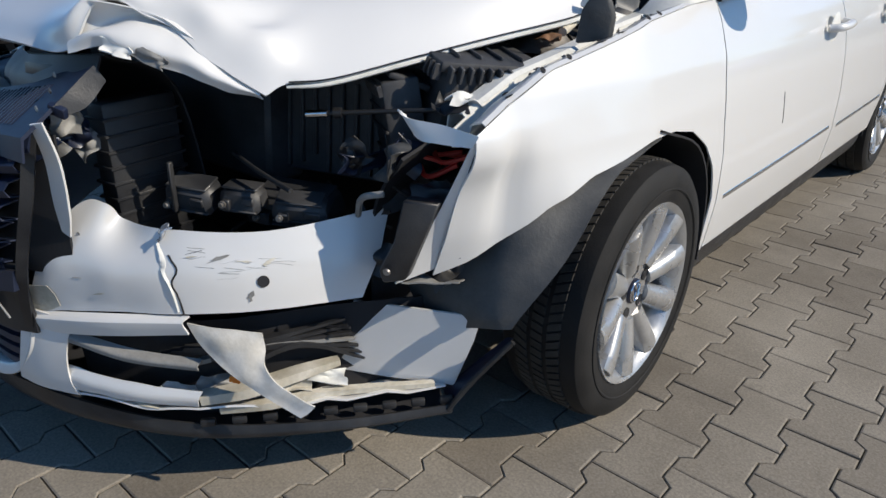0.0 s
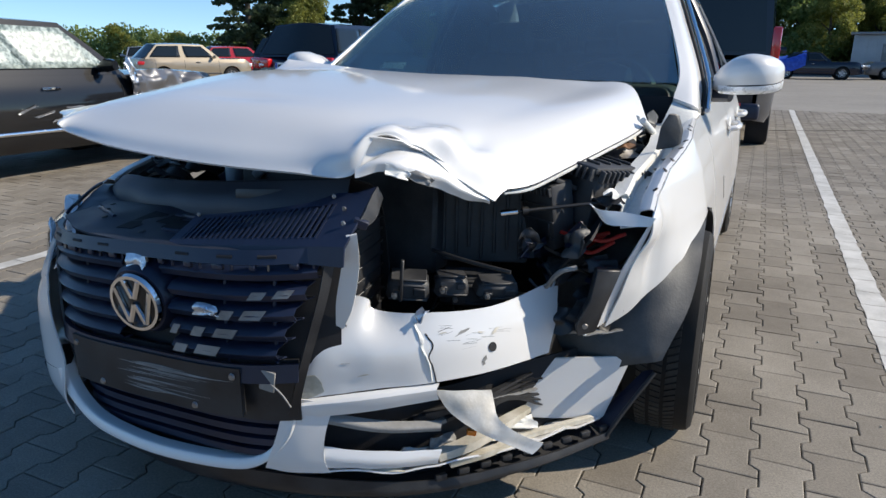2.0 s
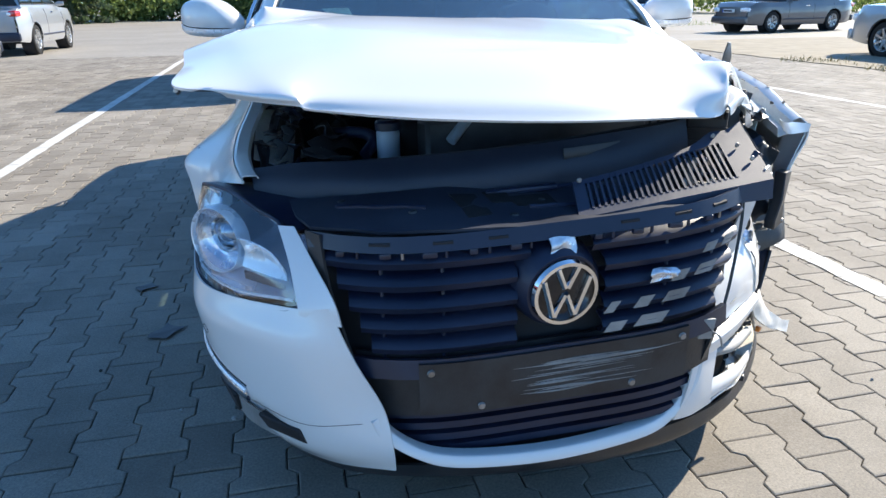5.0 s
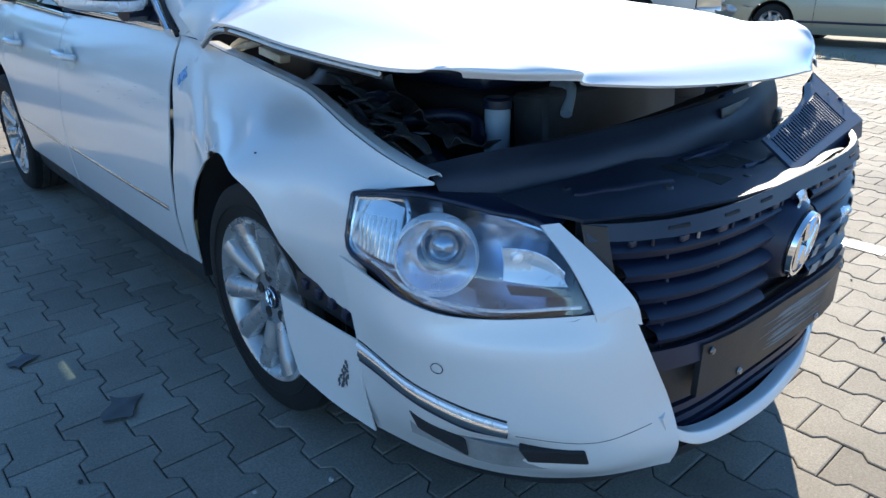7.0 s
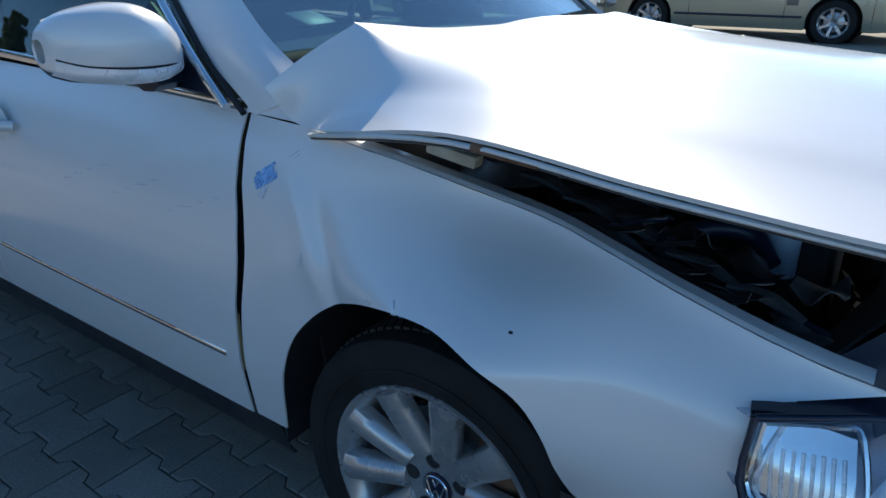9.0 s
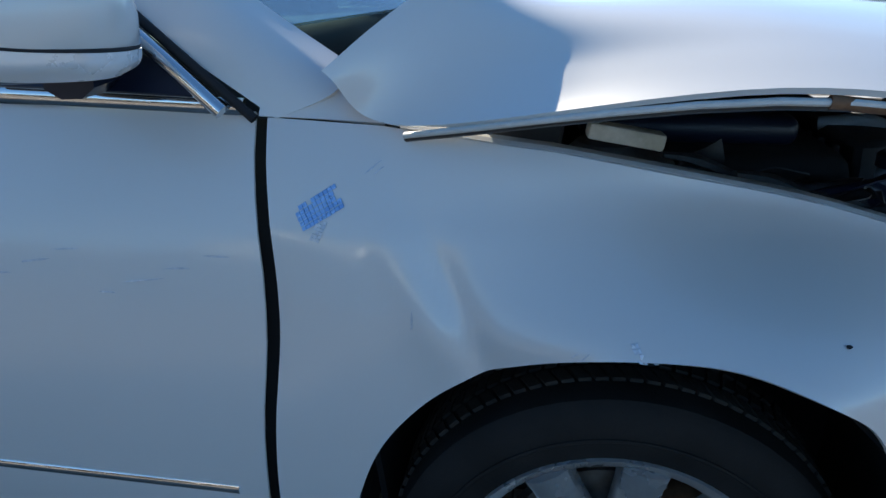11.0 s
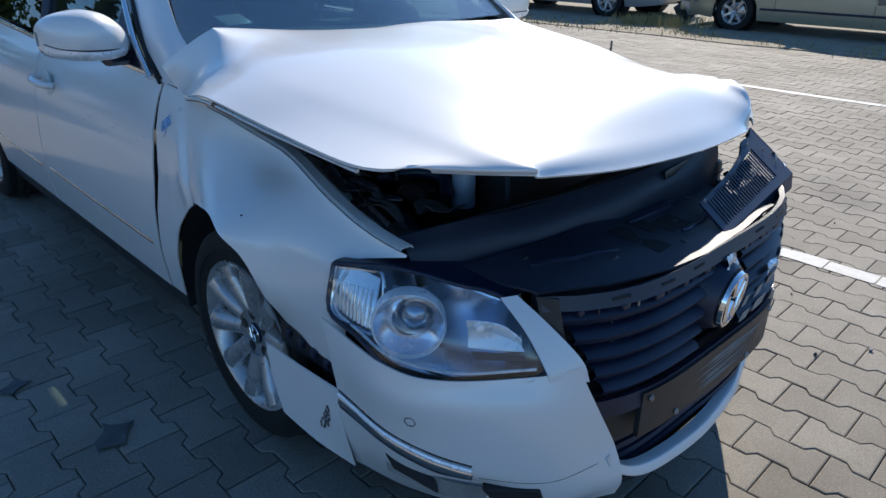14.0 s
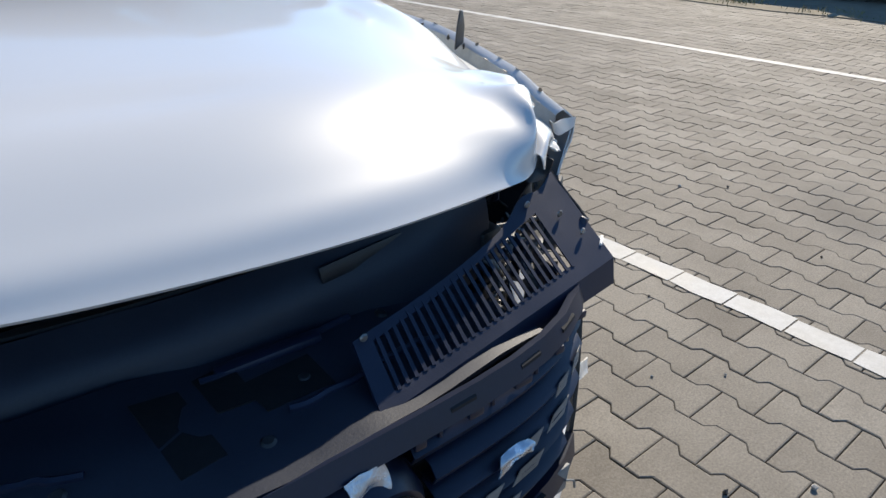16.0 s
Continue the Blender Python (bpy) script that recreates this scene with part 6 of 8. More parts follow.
block("label_plate", (0.13, 0.003, 0.022), (-0.06, -0.775, 0.800), BLACK_DUSTY, car, "dark label with unreadable print", rot=(-10, -4, 2), bevel=0.0008)
MA, MB = np.array((-0.165, -0.962, 0.714)), np.array((0.268, -0.930, 0.752))
MC, MD = np.array((0.266, -0.800, 0.848)), np.array((-0.145, -0.868, 0.770))


def slot_at(u, v):
    return MA * (1 - u) * (1 - v) + MB * u * (1 - v) + MC * u * v + MD * (1 - u) * v


slotted = sheet("slotted_panel", [[slot_at(0, 0.86), slot_at(0.35, 0.80), slot_at(0.65, 0.84), slot_at(0.8, 0.97), slot_at(0.9, 0.93), slot_at(1, 1.0)], [slot_at(0, 0.74), slot_at(0.35, 0.70), slot_at(0.65, 0.74), slot_at(0.8, 0.76), slot_at(0.9, 0.76), slot_at(1, 0.76)]], BLACK, car, "bent black slotted air duct panel", nu=4, nv=2, thick=0.006)
sheet("panel_edge", [[slot_at(0, 0.16), slot_at(0.5, 0.16), slot_at(1, 0.16)], [slot_at(0, 0), slot_at(0.5, 0), slot_at(1, 0)]], BLACK, slotted, nu=4, nv=2, thick=0.006)
sheet("panel_skirt", [[slot_at(0, 0), slot_at(0.5, 0), slot_at(1, 0)], [slot_at(0, 0) + np.array((0, -0.006, -0.020)), slot_at(0.5, 0) + np.array((0, -0.010, -0.026)), slot_at(1, 0) + np.array((0, -0.006, -0.040))]], BLACK, slotted, nu=4, nv=2, thick=0.004)
sheet("panel_edge", [[slot_at(0.83, 0.78), slot_at(1, 0.78)], [slot_at(0.83, 0.14), slot_at(1, 0.14)]], BLACK, slotted, nu=3, nv=3, thick=0.006)
sheet("panel_edge", [[slot_at(0.0, 0.78), slot_at(0.06, 0.78)], [slot_at(0.0, 0.14), slot_at(0.06, 0.14)]], BLACK, slotted, nu=3, nv=3, thick=0.006)
SLOT_UP = tuple(np.cross(MB - MA, MD - MA) / np.linalg.norm(np.cross(MB - MA, MD - MA)))
for k in range(25):
    u = 0.075 + 0.75 * k / 24
    a, b = slot_at(u, 0.14), slot_at(u, 0.74 - 0.02 * math.sin(k))
    tube("duct_slat", [a, b], 0.0018, BLACK, slotted, sides=4, flat=2.0, up=SLOT_UP)
for u, v in ((0.90, 0.62), (0.94, 0.36), (0.80, 0.88), (0.03, 0.82)):
    lathe("rivet", [(0.0, 0.002), (0.004, 0.002), (0.0055, 0.0)], DULL_METAL, slotted, n=12, m=Matrix.Translation(slot_at(u, v) + np.array((0, -0.004, 0.004))) @ pose(0, 0, 0, 0, -50, 0) @ pose(0, 0, 0, 0, 0, -90))
sheet("panel_flange", [[MC, MC * 0.72 + MB * 0.28, MC * 0.42 + MB * 0.58], [MC + np.array((0.004, 0.012, -0.026)), MC * 0.72 + MB * 0.28 + np.array((0.008, 0.010, -0.034)), MC * 0.42 + MB * 0.58 + np.array((0.006, 0.008, -0.018))]], BLACK_DUSTY, slotted, "scuffed grey end flange", nu=6, nv=4, thick=0.003, shape=lambda P: P + np.array((1.0, 0.2, 0)) * 0.006 * rough_noise(P, 22.0, 3.0))
block("panel_tab", (0.03, 0.012, 0.02), (0.268, -0.868, 0.785), BLACK, slotted, rot=(20, 20, 30), bevel=0.003)

# ---- engine bay ----
sheet("bulkhead", [[(-0.75, 0.40, 0.98), (0, 0.30, 1.0), (0.75, 0.40, 0.98)], [(-0.75, 0.32, 0.3), (0, 0.26, 0.3), (0.75, 0.32, 0.3)]], BLACK_MATT, car, "dark bulkhead", thick=0.01)
block("engine_bay_tray", (0.96, 0.9, 0.02), (-0.05, -0.15, 0.20), BLACK_MATT, car, "dark engine undertray")
# Unseen sheet added to keep sunlight out of the shadow below the bumper.
sheet("undertray", [[(-0.80, -0.46, 0.17), (-0.72, -0.69, 0.162), (-0.22, -0.955, 0.172), (0.345, -0.79, 0.150), (0.682, -0.385, 0.152)], [(-0.72, -0.40, 0.19), (-0.45, -0.42, 0.19), (-0.1, -0.45, 0.19), (0.3, -0.42, 0.18), (0.60, -0.34, 0.18)]], BLACK_MATT, car, "dark sheet added behind the spoiler to block sunlight", nu=5, nv=4, thick=0.005)
for side in (-1, 1):
    sheet("inner_wing", [[(side * 0.66, 0.32, 0.84), (side * 0.655, -0.1, 0.80), (side * 0.64, -0.47, 0.70)], [(side * 0.56, 0.32, 0.6), (side * 0.54, -0.1, 0.6), (side * 0.54, -0.45, 0.56)], [(side * 0.52, 0.32, 0.25), (side * 0.50, -0.1, 0.25), (side * 0.50, -0.42, 0.25)]], BLACK_MATT, car, "dark inner wing", thick=0.006)
block("engine", (0.62, 0.46, 0.50), (-0.10, -0.15, 0.56), BLACK_MATT, car, "dark engine block", bevel=0.04, seg=3)
# Filler added so that bright ground does not show through the bay.
cowl = block("fan_cowl", (0.60, 0.10, 0.27), (-0.06, -0.43, 0.69), BAY_PLASTIC, car, "black ribbed fan cowl added behind the radiator as a filler", rot=(-4, 0, 3), bevel=0.01, seg=1)
for k in range(10):
    block("cowl_rib", (0.010, 0.012, 0.24), (-0.33 + 0.060 * k, -0.375 + 0.003 * k, 0.69), BAY_PLASTIC, cowl, rot=(-4, 0, 3), bevel=0.002, seg=1)
block("engine_cover", (0.52, 0.36, 0.05), (-0.10, -0.12, 0.835), BLACK, car, "black engine cover", bevel=0.02, seg=3)
# Cover and battery box are added fillers too, blocking the view through.
plenum = block("plenum_cover", (1.16, 0.20, 0.16), (-0.02, 0.19, 0.875), BAY_PLASTIC, car, "black plastic cover added in front of the bulkhead as a filler", rot=(8, 0, 0), bevel=0.02, seg=2)
for k in range(9):
    block("cover_rib", (0.012, 0.205, 0.012), (-0.52 + 0.125 * k, 0.185, 0.955), BAY_PLASTIC, plenum, rot=(8, 0, 0), bevel=0.003, seg=1)
battery = block("battery", (0.26, 0.19, 0.20), (0.31, -0.02, 0.78), BAY_PLASTIC, car, "dark battery box added beside the engine as a filler", rot=(0, 0, -6), bevel=0.01, seg=2)
block("battery_lid", (0.24, 0.17, 0.03), (0.31, -0.02, 0.892), BLACK_DUSTY, battery, rot=(0, 0, -6), bevel=0.006, seg=1)
airbox = block("air_filter_box", (0.25, 0.22, 0.14), (0.545, -0.185, 0.765), BAY_PLASTIC, car, "black ribbed air filter box", rot=(-6, 8, -25), bevel=0.015)
box_m = pose(0.548, -0.185, 0.832, -6, 8, -25)
for k in range(13):
    block("box_rib", (0.007, 0.016, 0.030), tuple(box_m @ Vector((-0.120 + 0.020 * k, -0.120, 0))), BAY_PLASTIC, airbox, rot=(-16, 8, -25), bevel=0.0015, seg=1)
for k in range(11):
    block("box_rib", (0.016, 0.007, 0.030), tuple(box_m @ Vector((0.136, -0.10 + 0.020 * k, 0))), BAY_PLASTIC, airbox, rot=(-6, 18, -25), bevel=0.0015, seg=1)
for k in range(4):
    block("lid_rib", (0.20, 0.006, 0.008), tuple(box_m @ Vector((0, -0.07 + 0.045 * k, 0.024))), BAY_PLASTIC, airbox, rot=(-6, 8, -25), bevel=0.002, seg=1)
block("box_lid", (0.26, 0.23, 0.02), (0.548, -0.185, 0.843), BAY_PLASTIC, airbox, rot=(-6, 8, -25), bevel=0.006)
duct = block("air_duct", (0.11, 0.075, 0.17), (0.500, -0.335, 0.725), BAY_PLASTIC, car, "broken black air duct", rot=(8, 0, -30), bevel=0.008)
duct_m = pose(0.500, -0.335, 0.725, 8, 0, -30)
for k in range(8):
    block("duct_tooth", (0.007, 0.010, 0.022), tuple(duct_m @ Vector((-0.049 + 0.014 * k, -0.040, 0.068))), BAY_PLASTIC, duct, rot=(14, 0, -30), bevel=0.001, seg=1)
for k, dz in enumerate((-0.055, -0.01, 0.03)):
    block("duct_rib", (0.112, 0.006, 0.006), tuple(duct_m @ Vector((0, -0.039, dz))), BAY_PLASTIC, duct, rot=(8, 0, -30), bevel=0.001, seg=1)
block("duct_panel", (0.045, 0.006, 0.05), tuple(duct_m @ Vector((0.02, -0.039, -0.035))), BLACK_DUSTY, duct, rot=(8, 0, -30), bevel=0.002, seg=1)
block("duct_lid", (0.115, 0.085, 0.012), (0.50, -0.325, 0.808), BAY_PLASTIC, duct, rot=(-22, 6, -30), bevel=0.003)
for x, y, z, sx, sy, sz, rz, tip in ((0.262, -0.655, 0.590, 0.105, 0.07, 0.055, 28, 8), (0.345, -0.600, 0.588, 0.085, 0.065, 0.050, 34, -6), (0.435, -0.535, 0.575, 0.11, 0.06, 0.042, 40, 10), (0.36, -0.49, 0.55, 0.18, 0.12, 0.06, 30, 0)):
    b = block("control_box", (sx, sy, sz), (x, y, z), BAY_PLASTIC, car, "black plastic control box with a connector", rot=(6 + tip, 4, rz), bevel=0.011, taper=0.86, seg=1)
    turn_m = pose(x, y, z, 6 + tip, 4, rz)
    for dx, dy, dz, ex, ey, ez in ((0, 0, 0.5, 0.8, 0.75, 0.10), (-0.25, -0.52, -0.1, 0.18, 0.16, 0.42), (0.24, -0.5, 0.1, 0.26, 0.10, 0.30), (0.0, -0.5, -0.32, 0.86, 0.08, 0.08)):
        block("box_detail", (sx * ex, sy * ey, sz * ez), tuple(turn_m @ Vector((sx * dx, sy * dy, sz * dz))), BAY_PLASTIC, b, rot=(6 + tip, 4, rz), bevel=0.002, seg=1)
    at = turn_m @ Vector((-sx * 0.3, -sy * 0.62, -sz * 0.05))
    lathe("stud", [(0.0, 0.010), (0.004, 0.010), (0.0045, 0.004), (0.007, 0.004), (0.007, -0.006)], DULL_METAL, b, n=10, m=Matrix.Translation(at) @ pose(0, 0, 0, 0, 0, rz - 90))
tube("support_rod", [(0.285, -0.575, 0.658), (0.38, -0.585, 0.645), (0.492, -0.596, 0.636)], 0.005, BLACK_DUSTY, car, "thin dark metal rod")
cable = tube("bonnet_cable", [(0.43, -0.505, 0.748), (0.47, -0.48, 0.752), (0.54, -0.43, 0.758), (0.64, -0.37, 0.768)], 0.0045, WIRE, car, "loose bonnet release cable")
tube("cable_sleeve", [(0.431, -0.505, 0.748), (0.465, -0.483, 0.7515)], 0.0075, CHROME, cable, "shiny cable end")
tube("cable_stop", [(0.475, -0.477, 0.7525), (0.487, -0.468, 0.7535)], 0.010, WIRE, cable)
r3 = random.Random(8)
for k in range(6):
    a = Vector((0.50 + r3.uniform(0, 0.08), -0.30 + r3.uniform(-0.05, 0.05), 0.70 + r3.uniform(-0.03, 0.02)))
    tube("red_cable", [a, a + Vector((0.06, -0.04, -0.05 + 0.01 * k)), a + Vector((0.12, -0.02, -0.01))], 0.005, RED_WIRE, car, "red battery cable", sides=6)
for k in range(10):
    a = Vector((0.22 + r3.uniform(0, 0.25), -0.45 + r3.uniform(-0.10, 0.12), 0.46 + r3.uniform(-0.1, 0.12)))
    tube("wire", [a, a + Vector((r3.uniform(-0.05, 0.1), r3.uniform(-0.1, 0.05), r3.uniform(-0.08, 0.02))), a + Vector((r3.uniform(0.03, 0.12), r3.uniform(-0.04, 0.08), r3.uniform(-0.1, 0.0)))], r3.uniform(0.003, 0.007), WIRE, car, "black wiring", sides=6)
rj = random.Random(33)
for k in range(26):
    at = (rj.uniform(0.47, 0.66), rj.uniform(-0.46, -0.28), rj.uniform(0.46, 0.70))
    torn("broken_part", at, (rj.uniform(0.04, 0.11), rj.uniform(0.03, 0.07), rj.uniform(0.006, 0.022)), (rj.uniform(30, 110), rj.uniform(-40, 40), rj.uniform(0, 90)), rj.choice((BAY_PLASTIC, LINER, BLACK_DUSTY, BLACK, BLACK_DUSTY, DULL_METAL if k % 6 == 0 else BLACK)), car, "broken black engine bay part", 300 + k)
for k in range(9):
    a = Vector((rj.uniform(0.44, 0.62), rj.uniform(-0.50, -0.34), rj.uniform(0.48, 0.66)))
    b = a + Vector((rj.uniform(0.03, 0.10), rj.uniform(-0.03, 0.06), rj.uniform(-0.08, 0.08)))
    tube("bent_strut", [a, (a + b) / 2 + Vector((0, -0.02, rj.uniform(-0.01, 0.02))), b], rj.uniform(0.003, 0.008), rj.choice((BLACK_DUSTY, WIRE, LINER, GREY_PLASTIC)), car, "bent strut and loose hose", sides=6)
support = block("support_panel", (0.24, 0.02, 0.24), (0.33, -0.36, 0.70), BAY_PLASTIC, car, "black ribbed support panel behind the control boxes", rot=(-6, 0, 18), bevel=0.004, seg=1)
sup_m = pose(0.33, -0.36, 0.70, -6, 0, 18)
for k in range(7):
    block("panel_rib", (0.008, 0.014, 0.22 - 0.03 * (k % 3)), tuple(sup_m @ Vector((-0.10 + 0.033 * k, -0.012, -0.004 * (k % 2)))), BAY_PLASTIC, support, rot=(-6, 0, 18), bevel=0.002, seg=1)
fan = block("radiator_edge", (0.05, 0.16, 0.30), (0.16, -0.70, 0.62), BLACK_DUSTY, car, "black radiator side tank", rot=(0, 0, 10), bevel=0.01, seg=2)
for k in range(9):
    block("tank_rib", (0.056, 0.166, 0.006), (0.16, -0.70, 0.50 + 0.03 * k), BLACK_DUSTY, fan, rot=(0, 0, 10), bevel=0.001, seg=1)
block("bay_post", (0.008, 0.012, 0.10), (0.268, -0.70, 0.615), BLACK_DUSTY, car, "thin upright strip", rot=(3, 4, 20), bevel=0.002, seg=1)
block("crash_beam", (0.08, 0.10, 0.09), (0.40, -0.52, 0.45), BLACK_MATT, car, "dark end of the crash beam", rot=(0, 0, 40), bevel=0.01)
# strut top, reservoir and hinge parts on the raised side
lathe("washer_reservoir", [(0.0, 0.05), (0.024, 0.05), (0.029, 0.04), (0.029, -0.05), (0.0, -0.05)], RESERVOIR, car, "pale blue fluid reservoir", n=20, m=pose(-0.44, -0.42, 0.755, 0, -90, 0))
lathe("reservoir_cap", [(0.0, 0.012), (0.026, 0.012), (0.032, 0.006), (0.032, -0.012)], BLACK, car, "black reservoir cap", n=20, m=pose(-0.44, -0.42, 0.814, 0, -90, 0))
tube("hose", [(-0.50, -0.42, 0.74), (-0.47, -0.38, 0.77), (-0.50, -0.32, 0.78), (-0.58, -0.26, 0.77)], 0.016, BLACK, car, "black coolant hose")
tube("hose", [(-0.30, -0.50, 0.78), (-0.24, -0.46, 0.83), (-0.20, -0.38, 0.82)], 0.014, RESERVOIR, car, "pale curved hose")
for k in range(6):
    torn("bay_debris", (-0.60 + 0.02 * k, -0.50 + 0.10 * k, 0.76 + 0.012 * k), (0.10, 0.07, 0.015), (15 * k, 10, 30 * k), BAY_PLASTIC if k % 3 == 0 else BLACK_DUSTY, car, "loose plastic engine bay debris", 80 + k)
lathe("strut_top", [(0.0, 0.03), (0.05, 0.03), (0.07, 0.01), (0.09, 0.0)], DULL_METAL, car, "metal strut top", n=24, m=pose(-0.56, 0.02, 0.83, 0, -90, 0))
lathe("strut_top", [(0.0, 0.03), (0.05, 0.03), (0.07, 0.01), (0.09, 0.0)], DULL_METAL, car, "metal strut top", n=24, m=pose(0.57, 0.04, 0.83, 0, -90, 0))
for k in range(5):
    torn("cowl_debris", (0.60 + 0.012 * k, 0.05 + 0.05 * k, 0.86 + 0.012 * k), (0.09, 0.06, 0.015), (25 * k, 30, 20 * k), BLACK_DUSTY if k % 2 else GREY_PLASTIC, car, "broken cowl plastic", 95 + k)
prism("wing_stay", [(0.712, -0.060, 0.862), (0.768, -0.030, 0.872), (0.772, -0.030, 0.915), (0.758, -0.038, 0.958), (0.738, -0.050, 0.962), (0.720, -0.060, 0.925)], (0.006, 0.012, 0), LINER, car, "upright black plastic stay", bevel=0.003)
lathe("strut_tube", [(0.0, 0.05), (0.008, 0.05), (0.010, 0.045), (0.010, -0.05), (0.0, -0.05)], CREAM, car, "pale metal tube", n=14, m=pose(0.63, 0.06, 0.885, 0, -15, 100))

# ---- ground and paving ----
P_LEN, P_WID, AMP, GAP = 0.2086, 0.139, 0.0130, 0.0018
X0, Y0 = 1.063, 0.05
ground = put_mesh("ground", [(-400, -400, -0.014), (400, -400, -0.014), (400, 500, -0.014), (-400, 500, -0.014)], [(0, 1, 2, 3)], FAR_GROUND)
tagged(ground, "flat yard of grey-brown interlocking concrete paving", "ground", kind="structure")
bed = put_mesh("joint_bed", [(-9.5, -5, -0.0095), (12.5, -5, -0.0095), (12.5, 15, -0.0095), (-9.5, 15, -0.0095)], [(0, 1, 2, 3)], JOINT, ground, "dark sandy joint filling")


def paver_outline(shrink):
    right = [(0.0, 1), (0.20, 1), (0.30, -1), (0.70, -1), (0.80, 1), (1.0, 1)]
    w = P_WID / 2
    pts = [(w + AMP * s - shrink, min(max(f * P_LEN, shrink), P_LEN - shrink)) for f, s in right]
    pts += [(-x, y) for x, y in pts[::-1]]
    return pts


def paver_mesh():
    low, top = paver_outline(GAP), paver_outline(GAP + 0.0035)
    n = len(low)
    v = [(x, y - P_LEN / 2, -0.010) for x, y in low] + [(x, y - P_LEN / 2, -0.002) for x, y in low] + [(x, y - P_LEN / 2, 0.0) for x, y in top]
    f = [tuple(range(2 * n, 3 * n))]
    for k in range(n):
        j = (k + 1) % n
        f += [(k, j, n + j, n + k), (n + k, n + j, 2 * n + j, 2 * n + k)]
    return v, f


pv, pf = paver_mesh()


# ---- surroundings ----
def bearing(az, d):
    """A place on the ground at a bearing and distance from the front of the white car."""
    return 0.65 + d * math.cos(radians(az)), -2.1 + d * math.sin(radians(az))


def wheel_simple(parent, where, turn, r=0.32, mat=ALLOY, spokes=7):
    w = new("wheel")
    w.parent = parent
    w.matrix_local = pose(*where, 0, 0, turn)
    k = r / 0.32
    lathe("tyre", [(0.19 * k, -0.08), (0.25 * k, -0.1), (0.30 * k, -0.09), (0.32 * k, -0.06), (0.32 * k, 0.06), (0.30 * k, 0.09), (0.25 * k, 0.1), (0.205 * k, 0.088)], RUBBER, w, "dusty black tyre", n=36)
    rim = lathe("rim", [(0.0, 0.02), (0.05, 0.05), (0.06, 0.03), (0.18 * k, 0.0), (0.185 * k, 0.06), (0.2 * k, 0.085), (0.212 * k, 0.092), (0.212 * k, 0.08)], mat, w, "alloy rim", n=36)
    for i in range(spokes):
        a = 2 * math.pi * i / spokes
        rows = [[(x, rr * math.cos(a + s * wd / rr), rr * math.sin(a + s * wd / rr)) for s in (-1, 0, 1)] for rr, wd, x in ((0.05, 0.02, 0.065), (0.12 * k, 0.018, 0.075), (0.198 * k, 0.024, 0.082))]
        sheet("spoke", rows, mat, w, nu=1, nv=2, thick=0.015, inward=-1)
    lathe("hub_back", [(0.0, 0.012), (0.185 * k, 0.01), (0.186 * k, 0.0)], BLACK_MATT, w, n=24)
    return w


